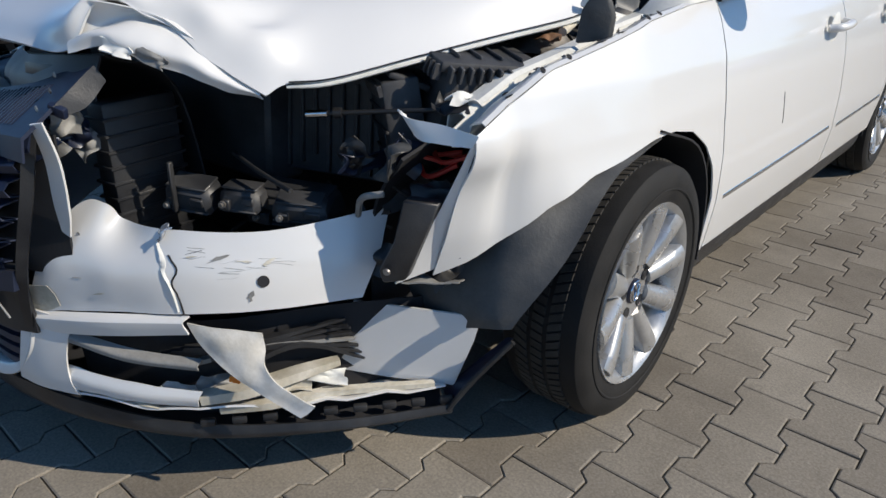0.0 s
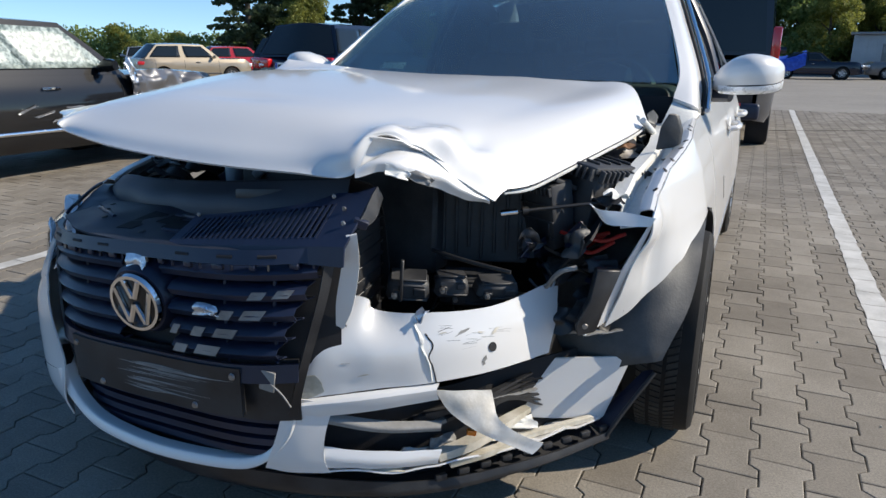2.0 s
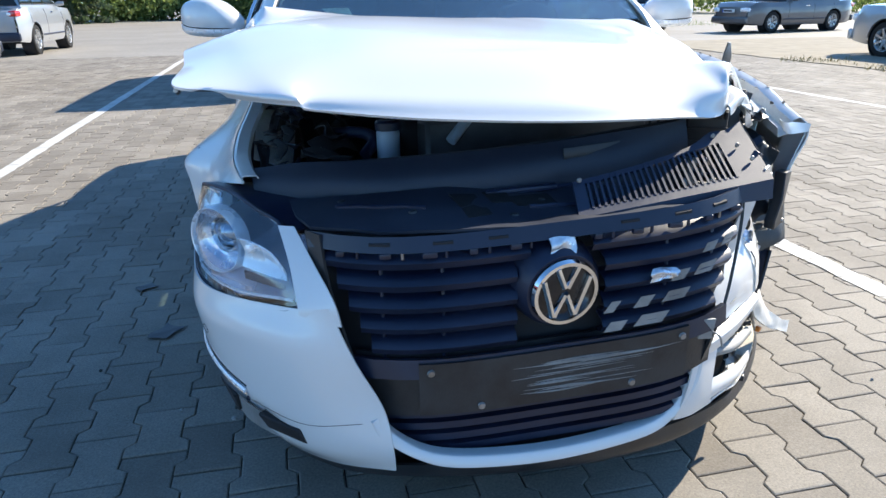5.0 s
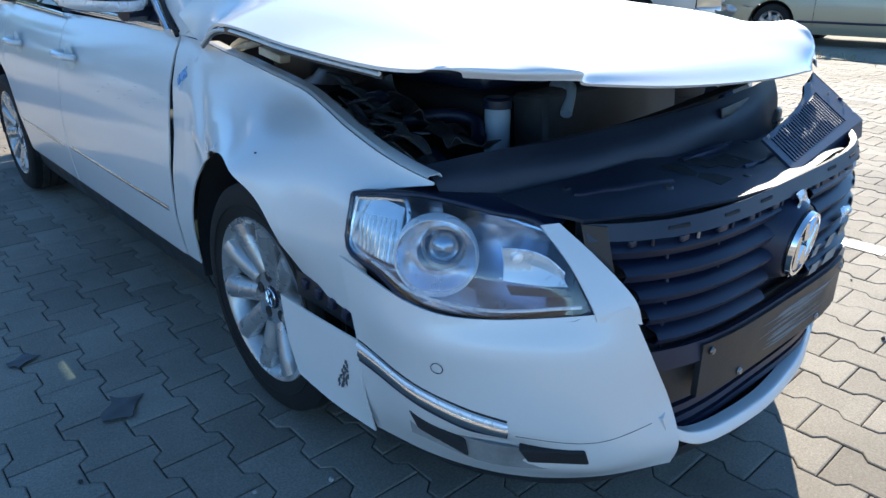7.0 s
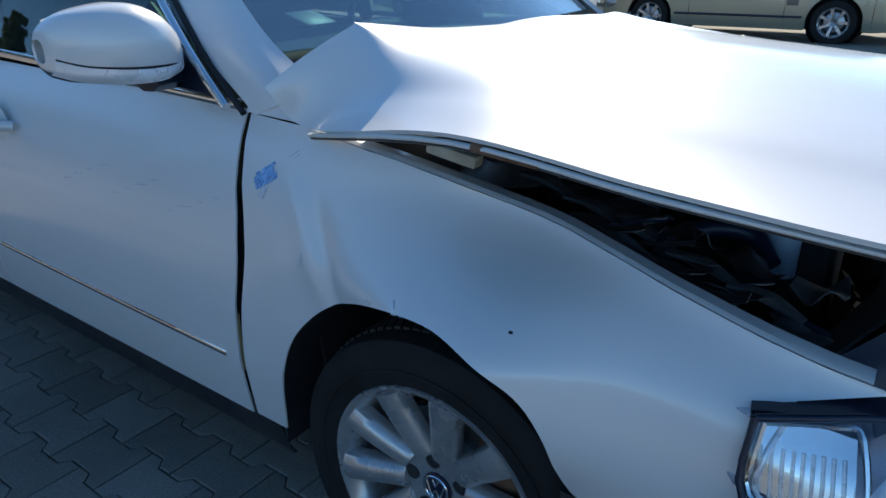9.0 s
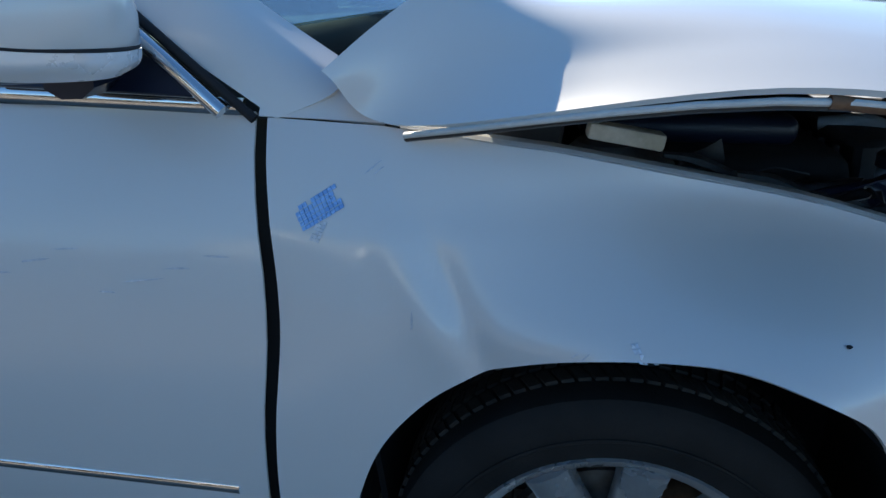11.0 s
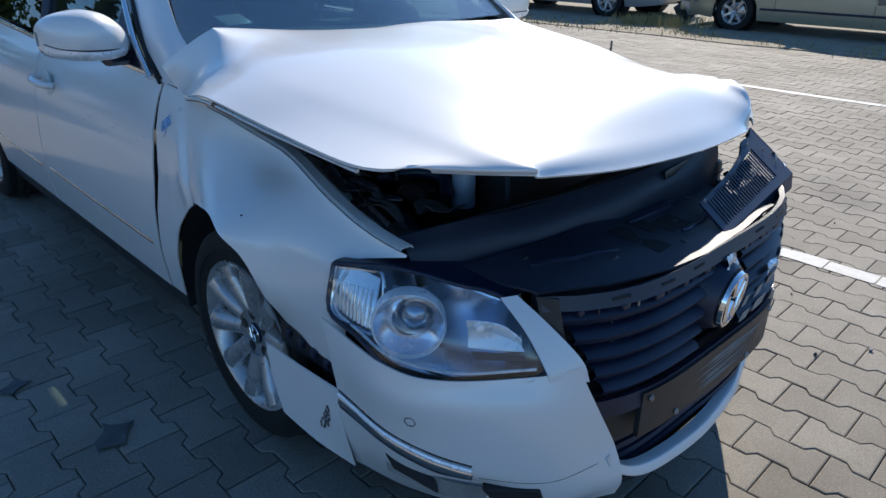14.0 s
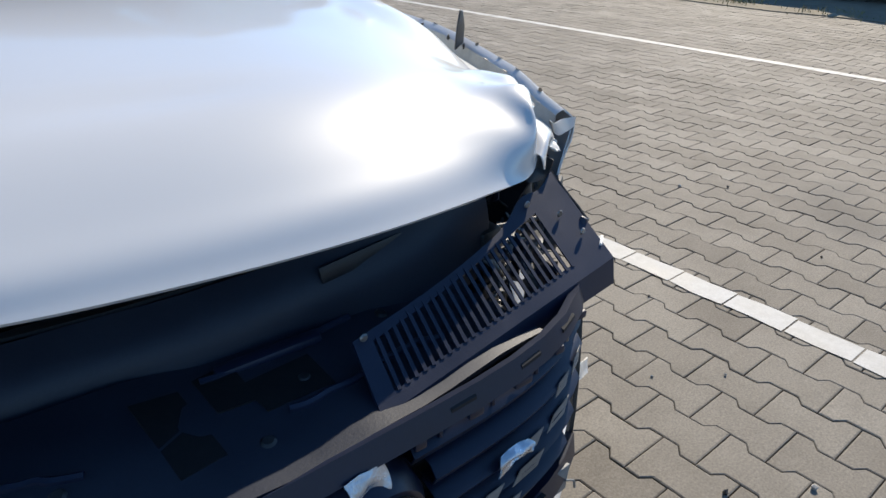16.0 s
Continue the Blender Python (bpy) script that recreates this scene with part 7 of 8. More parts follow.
def vehicle(name, label, where, turn, paint, spec, pane=CAR_PANE, wheel_turn=0.0):
    """A parked vehicle; local +y is its front. spec: length, width, belt, top, nose and tail of the glasshouse, wheelbase and axle."""
    L, W, belt_z, top = spec["length"], spec["width"], spec["belt"], spec["top"]
    hood, deck = spec["hood"], spec["deck"]
    y_front, y_rear = L / 2, -L / 2
    ax_f, ax_r, R = y_front - spec["overhang"], y_front - spec["overhang"] - spec["base"], spec.get("wheel", 0.32)
    v = thing(name, label, spec["kind"], where, turn)
    cw0, cw1, cr1, cr0 = spec["screen"]  # windscreen base, roof front, roof rear, rear screen base
    low = spec.get("low", 0.22)

    def shoulder(y):
        return float(np.interp(y, [y_rear, y_rear + 0.12, cr0, cw0, y_front - 0.25, y_front], [deck - 0.06, deck, belt_z, belt_z - 0.02, hood, hood - 0.16]))

    def plan(y):
        e = abs(y) / (L / 2)
        return 1.0 - 0.20 * max(0.0, (e - 0.72) / 0.28) ** 2.2

    def width(y, z):
        s = (z - low) / max(shoulder(y) - low, 0.1)
        return W / 2 * plan(y) * float(np.interp(s, [0, 0.12, 0.5, 0.8, 1.0], [0.93, 0.975, 1.0, 0.985, 0.93]))

    def floor_line(y):
        z = low + 0.06 * max(0.0, (abs(y) - L / 2 + 0.5) / 0.5)
        for c in (ax_f, ax_r):
            z = max(z, arch(y, c, R + 0.055, z, R))
        return z

    ys = sorted(set([y_rear + (L) * k / 60 for k in range(61)] + [c + s * (R + 0.055) * q for c in (ax_f, ax_r) for s in (-1, 1) for q in (1.0, 0.999, 0.96, 0.8, 0.5, 0.2)]))
    rows = []
    for s in range(9):
        rows.append([(width(y, z), y, z) for y in ys for z in (shoulder(y) + (floor_line(y) - shoulder(y)) * s / 8,)])
    body = new("body")
    body.parent = v
    for side in (-1, 1):
        P = np.array(rows) * np.array((side, 1, 1))
        vv, ff = grid_mesh(P, 0.01, side)
        ob = put_mesh("side_panel", vv, ff, paint, body)
        ob.data.set_sharp_from_angle(angle=radians(45))
    deck_rows = [[(width(y, shoulder(y)) * q, y, shoulder(y) + 0.035 * (1 - q * q)) for q in (-1, -0.6, 0, 0.6, 1)] for y in ys]
    vv, ff = grid_mesh(np.array(deck_rows), 0.01, -1)
    put_mesh("deck", vv, ff, paint, body).data.set_sharp_from_angle(angle=radians(45))
    for end, y in ((1, y_front), (-1, y_rear)):
        zt = shoulder(y)
        P = np.array([[(width(y, zt) * q, y + end * 0.10 * (1 - q * q) * (0.4 + 0.6 * math.sin(math.pi * min(1, t + 0.2))), zt + (floor_line(y) - zt) * t + (0.03 * (1 - q * q) if t == 0 else 0)) for q in (-1, -0.7, -0.3, 0, 0.3, 0.7, 1)] for t in (0, 0.25, 0.5, 0.75, 1)])
        vv, ff = grid_mesh(P, 0.01, -end)
        put_mesh("end_panel", vv, ff, paint, body).data.set_sharp_from_angle(angle=radians(45))
        block("bumper", (W * 0.84, 0.10, 0.20), (0, y + end * 0.045, low + 0.17), spec.get("bumper", paint), v, "bumper", bevel=0.04, seg=3)
        plate = block("number_plate", (0.52, 0.012, 0.11), (0, y + end * 0.112, low + spec.get("plate", 0.45)), PLATE, v, "white number plate with dark bars", bevel=0.003)
        block("plate_band", (0.04, 0.003, 0.10), (-0.235 * end * -1, y + end * 0.119, low + spec.get("plate", 0.45)), BLUE_MARK, plate, bevel=0.0)
        block("plate_bar", (0.36, 0.003, 0.05), (0.02 * end, y + end * 0.119, low + spec.get("plate", 0.45)), DARK_BAR, plate, bevel=0.0)
    # glasshouse
    wb, wt = W / 2 * 0.90, W / 2 * spec.get("tuck", 0.70)
    zb = belt_z
    for side in (-1, 1):
        rows_g = [[(side * wt, y, z) for y, z in ((cw1, top - 0.05), ((cw1 + cr1) / 2, top - 0.03), (cr1, top - 0.05))], [(side * (wt * 0.5 + wb * 0.5), y, (zb + top) / 2 - 0.02) for y in ((cw0 + cw1) / 2, (cw1 + cr1) / 2, (cr0 + cr1) / 2)], [(side * wb, y, zb - 0.02) for y in (cw0, (cw0 + cr0) / 2, cr0)]]
        sheet("cabin_side", rows_g, paint, body, nu=8, nv=4, thick=0.02, inward=-side)
        full = curve_through(rows_g, 4)
        full = curve_through(full.transpose(1, 0, 2), 12).transpose(1, 0, 2)
        n_pane = spec.get("panes", 2)
        for q in range(n_pane):
            a, b = round(24 * (q + 0.06) / n_pane), round(24 * (q + 0.94) / n_pane)
            cells = full[1:8, a + (1 if q == 0 else 0) : b + 1] + np.array((side * 0.012, 0, 0.006))
            vv, ff = grid_mesh(cells, 0.004, side)
            put_mesh("side_window", vv, ff, pane, v, "dark side window")
    sheet("roof", [[(-wt, cw1, top - 0.05), (0, cw1 + 0.05, top - 0.01), (wt, cw1, top - 0.05)], [(-wt, (cw1 + cr1) / 2, top - 0.03), (0, (cw1 + cr1) / 2, top + 0.015), (wt, (cw1 + cr1) / 2, top - 0.03)], [(-wt, cr1, top - 0.05), (0, cr1 - 0.03, top - 0.01), (wt, cr1, top - 0.05)]], paint, body, nu=6, nv=6, thick=0.02)
    for nm, ya, yb in (("windscreen", cw1, cw0), ("rear_window", cr1, cr0)):
        s = 1 if nm == "windscreen" else -1
        sheet("screen_frame", [[(-wt, ya, top - 0.05), (0, ya + s * 0.06, top - 0.01), (wt, ya, top - 0.05)], [(-wb, yb, zb - 0.02), (0, yb + s * 0.10, zb - 0.01), (wb, yb, zb - 0.02)]], paint, body, nu=5, nv=5, thick=0.02, inward=-s)
        sheet(nm, [[(-wt * 0.9, ya + s * 0.012 + (yb - ya) * 0.08, top - 0.07), (0, ya + s * 0.075 + (yb - ya) * 0.08, top - 0.035), (wt * 0.9, ya + s * 0.012 + (yb - ya) * 0.08, top - 0.07)], [(-wb * 0.92, yb + s * 0.012 - (yb - ya) * 0.06, zb + 0.03), (0, yb + s * 0.112 - (yb - ya) * 0.06, zb + 0.03), (wb * 0.92, yb + s * 0.012 - (yb - ya) * 0.06, zb + 0.03)]], pane, v, "dark " + nm.replace("_", " "), nu=5, nv=5, thick=0.004, inward=s)
    for side in (-1, 1):
        for c in (ax_f, ax_r):
            wheel_simple(v, (side * (W / 2 - 0.12), c, R), (0 if side > 0 else 180) + (wheel_turn if c == ax_f else 0), R)
            lathe("wheel_well", [(0.0, 0.0), (R + 0.05, 0.0), (R + 0.05, 0.25)], BLACK_MATT, body, n=24, m=pose(side * (W / 2 - 0.30), c, R, 0, 0, 0 if side > 0 else 180))
        tube("door_mirror", [(side * wb, cw0 - 0.30, belt_z + 0.03), (side * (wb + 0.10), cw0 - 0.28, belt_z + 0.07), (side * (wb + 0.22), cw0 - 0.28, belt_z + 0.075)], [0.03, 0.07, 0.05], paint, v, "door mirror", flat=0.7)
        zl = shoulder(y_rear) - spec.get("lamp_drop", 0.12)
        if spec["kind"] == "van":
            continue
        block("tail_lamp", (0.17, 0.24, 0.13), (side * W / 2 * 0.76, y_rear + 0.055, zl), RED_LENS, v, "red tail lamp", rot=(0, 0, side * -12), bevel=0.03, seg=3)
        block("reversing_lamp", (0.09, 0.10, 0.06), (side * W / 2 * 0.66, y_rear - 0.03, zl - 0.01), CLEAR_LAMP, v, "clear reversing lamp", bevel=0.02)
        block("headlamp", (0.30, 0.22, 0.13), (side * W / 2 * 0.66, y_front - 0.03, hood - 0.22), CLEAR_LAMP, v, "clear headlamp", rot=(0, 0, side * -24), bevel=0.04, seg=3)
        tube("door_handle", [(side * (W / 2 * 0.985), 0.05, belt_z - 0.13), (side * (W / 2 * 1.0), -0.02, belt_z - 0.128), (side * (W / 2 * 0.985), -0.12, belt_z - 0.13)], 0.014, CHROME, v, sides=6)
        tube("side_trim", [(side * (W / 2 + 0.002), ax_f - R - 0.1, low + 0.18), (side * (W / 2 + 0.002), ax_r + R + 0.1, low + 0.18)], 0.016, spec.get("trim", BLACK), v, "side trim strip", flat=0.5, sides=6)
        flank_y = (cw0 + cr0) / 2
        for yy in (cw0 - 0.10, flank_y, cr0 + 0.35):
            pts = [(side * (width(yy, z) + 0.001), yy, z) for z in np.linspace(max(floor_line(yy) + 0.04, low + 0.05), belt_z - 0.04, 6)]
            tube("door_gap", pts, 0.004, BLACK_MATT, v, sides=5, n=2)
    block("underbody", (W * 0.8, L * 0.86, 0.05), (0, 0, low + 0.03), BLACK_MATT, body)
    return v


SUV = dict(kind="car", length=4.3, width=1.80, belt=1.08, top=1.63, hood=1.02, deck=1.02, overhang=0.90, base=2.67, screen=(0.95, 0.30, -1.75, -2.0), wheel=0.345, low=0.26, plate=0.66, tuck=0.66, panes=3, lamp_drop=0.02, bumper=BLACK)
SALOON = dict(kind="car", length=4.65, width=1.80, belt=0.93, top=1.44, hood=0.92, deck=0.98, overhang=0.92, base=2.70, screen=(0.85, 0.25, -1.0, -1.6), wheel=0.32, panes=2)
WAGON = dict(kind="car", length=4.60, width=1.76, belt=0.92, top=1.43, hood=0.90, deck=0.92, overhang=0.92, base=2.66, screen=(0.85, 0.30, -1.75, -2.1), wheel=0.31, low=0.24, panes=3)
HATCH = dict(kind="car", length=4.2, width=1.75, belt=0.93, top=1.47, hood=0.92, deck=0.95, overhang=0.86, base=2.58, screen=(0.85, 0.25, -1.45, -1.95), wheel=0.31, panes=2)
VAN = dict(kind="van", length=4.9, width=1.93, belt=1.15, top=1.96, hood=1.10, deck=1.12, overhang=0.90, base=3.1, screen=(1.5, 1.0, -2.38, -2.44), wheel=0.33, low=0.30, panes=3, tuck=0.84, plate=0.30, lamp_drop=-0.3, bumper=BLACK)

# wrecked black car standing alongside
black_car = vehicle("parked_car", "black estate car with a torn-off front end and starred window", (-5.80, 2.32, 0), 0, BLACK_PAINT, dict(WAGON, trim=CHROME), pane=STARRED)
sheet("torn_wing", [[(0.86, 0.86, 0.93), (0.90, 1.15, 0.95), (0.84, 1.45, 0.93), (0.88, 1.75, 0.90), (0.80, 1.98, 0.84)], [(0.91, 0.87, 0.80), (0.95, 1.10, 0.82), (0.88, 1.40, 0.80), (0.95, 1.70, 0.78), (0.86, 1.95, 0.76)], [(0.90, 0.88, 0.62), (0.93, 1.02, 0.64), (0.92, 1.38, 0.71), (0.93, 1.70, 0.66), (0.88, 1.88, 0.68)]], GREY_PAINT, black_car, "crumpled scraped dark wing", nu=7, nv=7, thick=0.006, inward=-1, shape=lambda P: P + np.array((1.0, 0.3, 0.3)) * 0.07 * rough_noise(P, 6.0, 2.0) + np.array((0.6, 0, 0.6)) * 0.03 * rough_noise(P, 15.0, 4.0))
for k in range(4):
    torn("torn_edge", (0.93, 0.82 + 0.03 * k, 0.93 - 0.14 * k), (0.07, 0.22, 0.03), (85, 8 * k - 12, 88), SILVER_TAPE if k % 2 == 0 else GREY_PAINT, black_car, "torn silvery edge of the door post", 130 + k)
for k in range(5):
    torn("hanging_wire", (0.90, 1.10 + 0.16 * k, 0.74 - 0.03 * (k % 3)), (0.14, 0.05, 0.03), (80, 30 * k, 90), BLACK_DUSTY if k % 2 else SILVER_TAPE, black_car, "loose scrap of trim", 140 + k)
for k in range(8):
    torn("body_scrape", (0.888, -0.3 + 0.16 * k, 0.62 - 0.05 * (k % 3)), (0.20, 0.02, 0.002), (90, 6 * k - 20, 90), GREY_PAINT, black_car, "pale scrape along the door", 170 + k)
suv = vehicle("parked_car", "dark blue sport utility car with red tail lamps", (-6.22, 9.75, 0), 0, DEEP_BLUE, SUV)
for side in (-1, 1):
    big = block("tail_lamp", (0.44, 0.12, 0.15), (side * 0.60, -2.175, 0.975), RED_LENS, suv, "wide red tail lamp with an amber tip", rot=(0, side * -3, side * 14), bevel=0.03, seg=3)
    block("lamp_tip", (0.15, 0.012, 0.045), (side * 0.68, -2.222, 0.985), ORANGE, big, rot=(0, side * -3, side * 14), bevel=0.004)
    block("lamp_window", (0.12, 0.012, 0.035), (side * 0.56, -2.250, 0.94), CLEAR_LAMP, big, rot=(0, side * -3, side * 14), bevel=0.004)
    block("rear_reflector", (0.20, 0.02, 0.035), (side * 0.62, -2.285, 0.52), RED_LENS, suv, "red reflector", bevel=0.008)
block("badge", (0.07, 0.01, 0.06), (0, -2.27, 0.93), CHROME, suv, "small chrome badge", bevel=0.01)
block("fog_lamp", (0.10, 0.02, 0.05), (0, -2.27, 0.46), RED_LENS, suv, "red rear fog lamp", bevel=0.01)
vehicle("parked_car", "dark off-road car parked among the others", (-12.8, 17.5, 0), 0, BLACK_PAINT, SUV)
vehicle("parked_car", "silver grey people carrier with roof rails", (-7.2, 18.3, 0), 0, SILVER_PAINT, SUV)
vehicle("parked_car", "beige hatchback seen side-on", (*bearing(133.8, 28.5), 0), -25, BRONZE_PAINT, HATCH)
vehicle("parked_car", "red hatchback seen side-on", (*bearing(130.2, 36), 0), -35, RED_PAINT, HATCH)
vehicle("parked_car", "white hatchback far across the yard", (*bearing(137.5, 42), 0), 50, SILVER_PAINT, HATCH)
van = vehicle("parked_van", "blue-black panel van seen from behind", (0.12, 9.75, 0), 0, BROWN_VAN, VAN)
for side in (-1, 1):
    block("tall_lamp", (0.10, 0.08, 0.42), (side * 0.90, -2.44, 1.25), RED_LENS, van, "tall red tail lamp", bevel=0.02)
    block("marker_lamp", (0.10, 0.04, 0.13), (side * 0.89, -2.47, 0.86), CLEAR_LAMP, van, "clear lamp", bevel=0.01)
block("lettering_bar", (0.30, 0.006, 0.035), (0.42, -2.56, 1.02), CHROME, van, "chrome lettering bar", bevel=0.002)
block("reflector", (0.10, 0.01, 0.035), (0.55, -2.57, 0.56), RED_LENS, van, "red reflector", bevel=0.005)
block("towing_plate", (0.26, 0.02, 0.16), (0.42, -2.50, 0.32), CREAM, van, "pale plate below the bumper", bevel=0.005)
# far side of the yard
vehicle("parked_car", "dark blue saloon parked on the far verge", (11.6, 21.3, 0), 135, DEEP_BLUE, SALOON)
vehicle("parked_car", "silver saloon with its nose to the yard", (16.0, 19.0, 0), 100, GREY_PAINT, SALOON)
vehicle("parked_car", "black saloon parked in the far row", (*bearing(77.6, 43), 0), 40, BLACK_PAINT, SALOON)
vehicle("parked_car", "grey hatchback parked in the far row", (*bearing(81.0, 46), 0), 100, GREY_PAINT, HATCH)
vehicle("parked_car", "dark saloon parked in the far row", (*bearing(70.0, 44), 0), 110, DEEP_BLUE, SALOON)
tarp_car = vehicle("parked_car", "car half covered by a blue tarpaulin", (*bearing(72.0, 31), 0), 120, GREY_PAINT, SALOON)
sheet("tarpaulin", [[(-0.98, -0.6, 0.45), (-0.97, 0.4, 0.40), (-0.95, 1.6, 0.5)], [(-0.80, -0.6, 1.25), (-0.80, 0.4, 1.2), (-0.8, 1.6, 1.0)], [(0, -0.6, 1.52), (0, 0.4, 1.5), (0, 1.7, 1.1)], [(0.80, -0.6, 1.25), (0.80, 0.4, 1.2), (0.8, 1.6, 1.0)], [(0.98, -0.6, 0.40), (0.97, 0.4, 0.45), (0.95, 1.6, 0.5)]], TARP, tarp_car, "crumpled blue tarpaulin", nu=8, nv=6, thick=0.01, inward=-1, shape=lambda P: P + np.array((0.3, 0.3, 1.0)) * 0.06 * rough_noise(P, 4.0, 2.0))
tarp_far = vehicle("parked_car", "dark saloon half covered by a blue tarpaulin", (*bearing(86.7, 44), 0), 270, DEEP_BLUE, SALOON)
sheet("tarpaulin", [[(-0.95, -2.3, 0.5), (-0.97, -1.2, 0.45), (-0.95, -0.4, 0.6)], [(-0.80, -2.3, 1.0), (-0.80, -1.2, 1.1), (-0.72, -0.4, 1.35)], [(0, -2.35, 1.05), (0, -1.2, 1.25), (0, -0.4, 1.50)], [(0.80, -2.3, 1.0), (0.80, -1.2, 1.1), (0.72, -0.4, 1.35)], [(0.95, -2.3, 0.45), (0.97, -1.2, 0.4), (0.95, -0.4, 0.7)]], TARP, tarp_far, "crumpled blue tarpaulin", nu=6, nv=5, thick=0.01, inward=-1, shape=lambda P: P + np.array((0.3, 0.3, 1.0)) * 0.06 * rough_noise(P, 4.0, 8.0))
# cars across the lane, beyond the second line
gold = vehicle("parked_car", "dirty pale gold estate car without its front bumper", (10.65, 2.12, 0), 0, GOLD_PAINT, dict(WAGON, trim=BLACK, low=0.19))
for k in range(4):
    torn("hanging_panel", (-0.80 + 0.05 * k, 1.95 + 0.1 * k, 0.42 - 0.04 * k), (0.5, 0.35, 0.05), (75, 15 * k, 85), SILVER_PAINT if k < 2 else BLACK_DUSTY, gold, "hanging broken front panel", 150 + k)
block("fuel_flap", (0.01, 0.16, 0.15), (-0.875, -0.72, 0.60), GREY_PAINT, gold, "dark hole of the missing fuel flap", bevel=0.003)
vehicle("parked_car", "silver saloon parked nose to tail", (11.0, 7.4, 0), 0, SILVER_PAINT, SALOON)
vehicle("parked_car", "white sport utility car on the verge", (10.45, -3.95, 0), 0, car_paint("white_suv_paint", (0.72, 0.72, 0.71), 0.2), dict(SUV, bumper=BLACK))

# parking lines laid over the rows of paving
def line_strip(name, x, y0, y1, w, label):
    verts, faces = [], []
    y, r = y0, random.Random(int(x * 100))
    while y < y1:
        n = P_LEN - 0.006
        a = [(x - w / 2 + r.uniform(-0.004, 0.004), y), (x + w / 2 + r.uniform(-0.006, 0.006), y), (x + w / 2 + r.uniform(-0.008, 0.006), y + n * 0.5), (x + w / 2 + r.uniform(-0.006, 0.006), y + n), (x - w / 2 + r.uniform(-0.004, 0.004), y + n), (x - w / 2 + r.uniform(-0.008, 0.008), y + n * 0.5)]
        b = len(verts)
        verts += [(px, py, 0.0032) for px, py in a]
        faces.append(tuple(range(b, b + 6)))
        y += P_LEN
    return tagged(put_mesh(name, verts, faces, LINE_PAINT, None, "", False), label, "road marking", kind="structure")


line_strip("road_marking_left", 1.545, -4.5, 14.9, 0.105, "worn white painted parking line on paving")
line_strip("road_marking_right", -2.65, -4.5, 14.9, 0.105, "worn white painted parking line on paving")
line_strip("road_marking_lane", 5.39, -4.5, 14.9, 0.10, "thin white painted lane line on paving")
drain = prism("drain_channel", [(0.5, 9.72, 0.001), (9.0, 13.93, 0.001), (9.0, 13.99, 0.001), (0.5, 9.78, 0.001)], (0, 0, 0.003), JOINT, None, "", bevel=0)
tagged(drain, "dark drain joint across the paving", "drain", kind="structure")
# sandy verge with dry grass under the far cars
verge_rows = []
for k in range(40):
    y = -4.8 + 19.6 * k / 39
    verge_rows.append([(8.35 + 0.25 * noise.noise(Vector((y * 0.7, 1.0, 0))), y, 0.002), (8.9, y, 0.012 + 0.004 * noise.noise(Vector((y, 2, 0)))), (10.5, y, 0.012), (14.5, y, 0.006)])
sheet("verge", [verge_rows[k] for k in (0, 5, 10, 15, 20, 25, 30, 35, 39)], SAND, None, "", nu=6, nv=4, thick=0.01, shape=lambda P: P + np.array((1.0, 0, 0.02)) * 0.12 * rough_noise(P, 1.7, 5.0))
tagged(bpy.data.objects["verge"], "sandy verge with dry weeds below the far cars", "verge", kind="structure")


def tufts(name, label, spots, seed, mat):
    r = random.Random(seed)
    verts, faces = [], []
    for cx, cy, n, h, spread in spots:
        for _ in range(n):
            x, y = cx + r.gauss(0, spread), cy + r.gauss(0, spread)
            a, t, hh = r.uniform(0, 6.28), r.uniform(0.1, 0.7), h * r.uniform(0.4, 1.2)
            dx, dy = math.cos(a), math.sin(a)
            b, w = len(verts), 0.006
            verts += [(x - dy * w, y + dx * w, 0.004), (x + dy * w, y - dx * w, 0.004), (x + dx * t * hh * 0.5 + dy * w, y + dy * t * hh * 0.5 - dx * w, hh * 0.6), (x + dx * t * hh, y + dy * t * hh, hh), (x + dx * t * hh * 0.5 - dy * w, y + dy * t * hh * 0.5 + dx * w, hh * 0.6)]
            faces.append((b, b + 1, b + 2, b + 3, b + 4))
    return tagged(put_mesh(name, verts, faces, mat, None, "", False), label, "grass", kind="stuff")


rg = random.Random(5)
spots = [(rg.uniform(8.3, 9.3), rg.uniform(-4.5, 9), rg.randint(15, 45), rg.uniform(0.03, 0.11), 0.16) for _ in range(70)]
spots += [(rg.uniform(9.0, 9.9), rg.uniform(4.0, 5.2), 70, 0.20, 0.2) for _ in range(8)] + [(rg.uniform(10.0, 12.5), rg.uniform(-1.9, -0.6), 60, 0.22, 0.3) for _ in range(14)]
tufts("dry_grass", "dry yellow weeds and grass along the verge", spots, 6, DRY_GRASS)
spots = [(rg.uniform(6.0, 18.0), rg.uniform(24.5, 31.0), 40, 0.16, 0.5) for _ in range(60)]
tufts("green_weeds", "weeds along the far row of cars", spots, 7, LEAF)


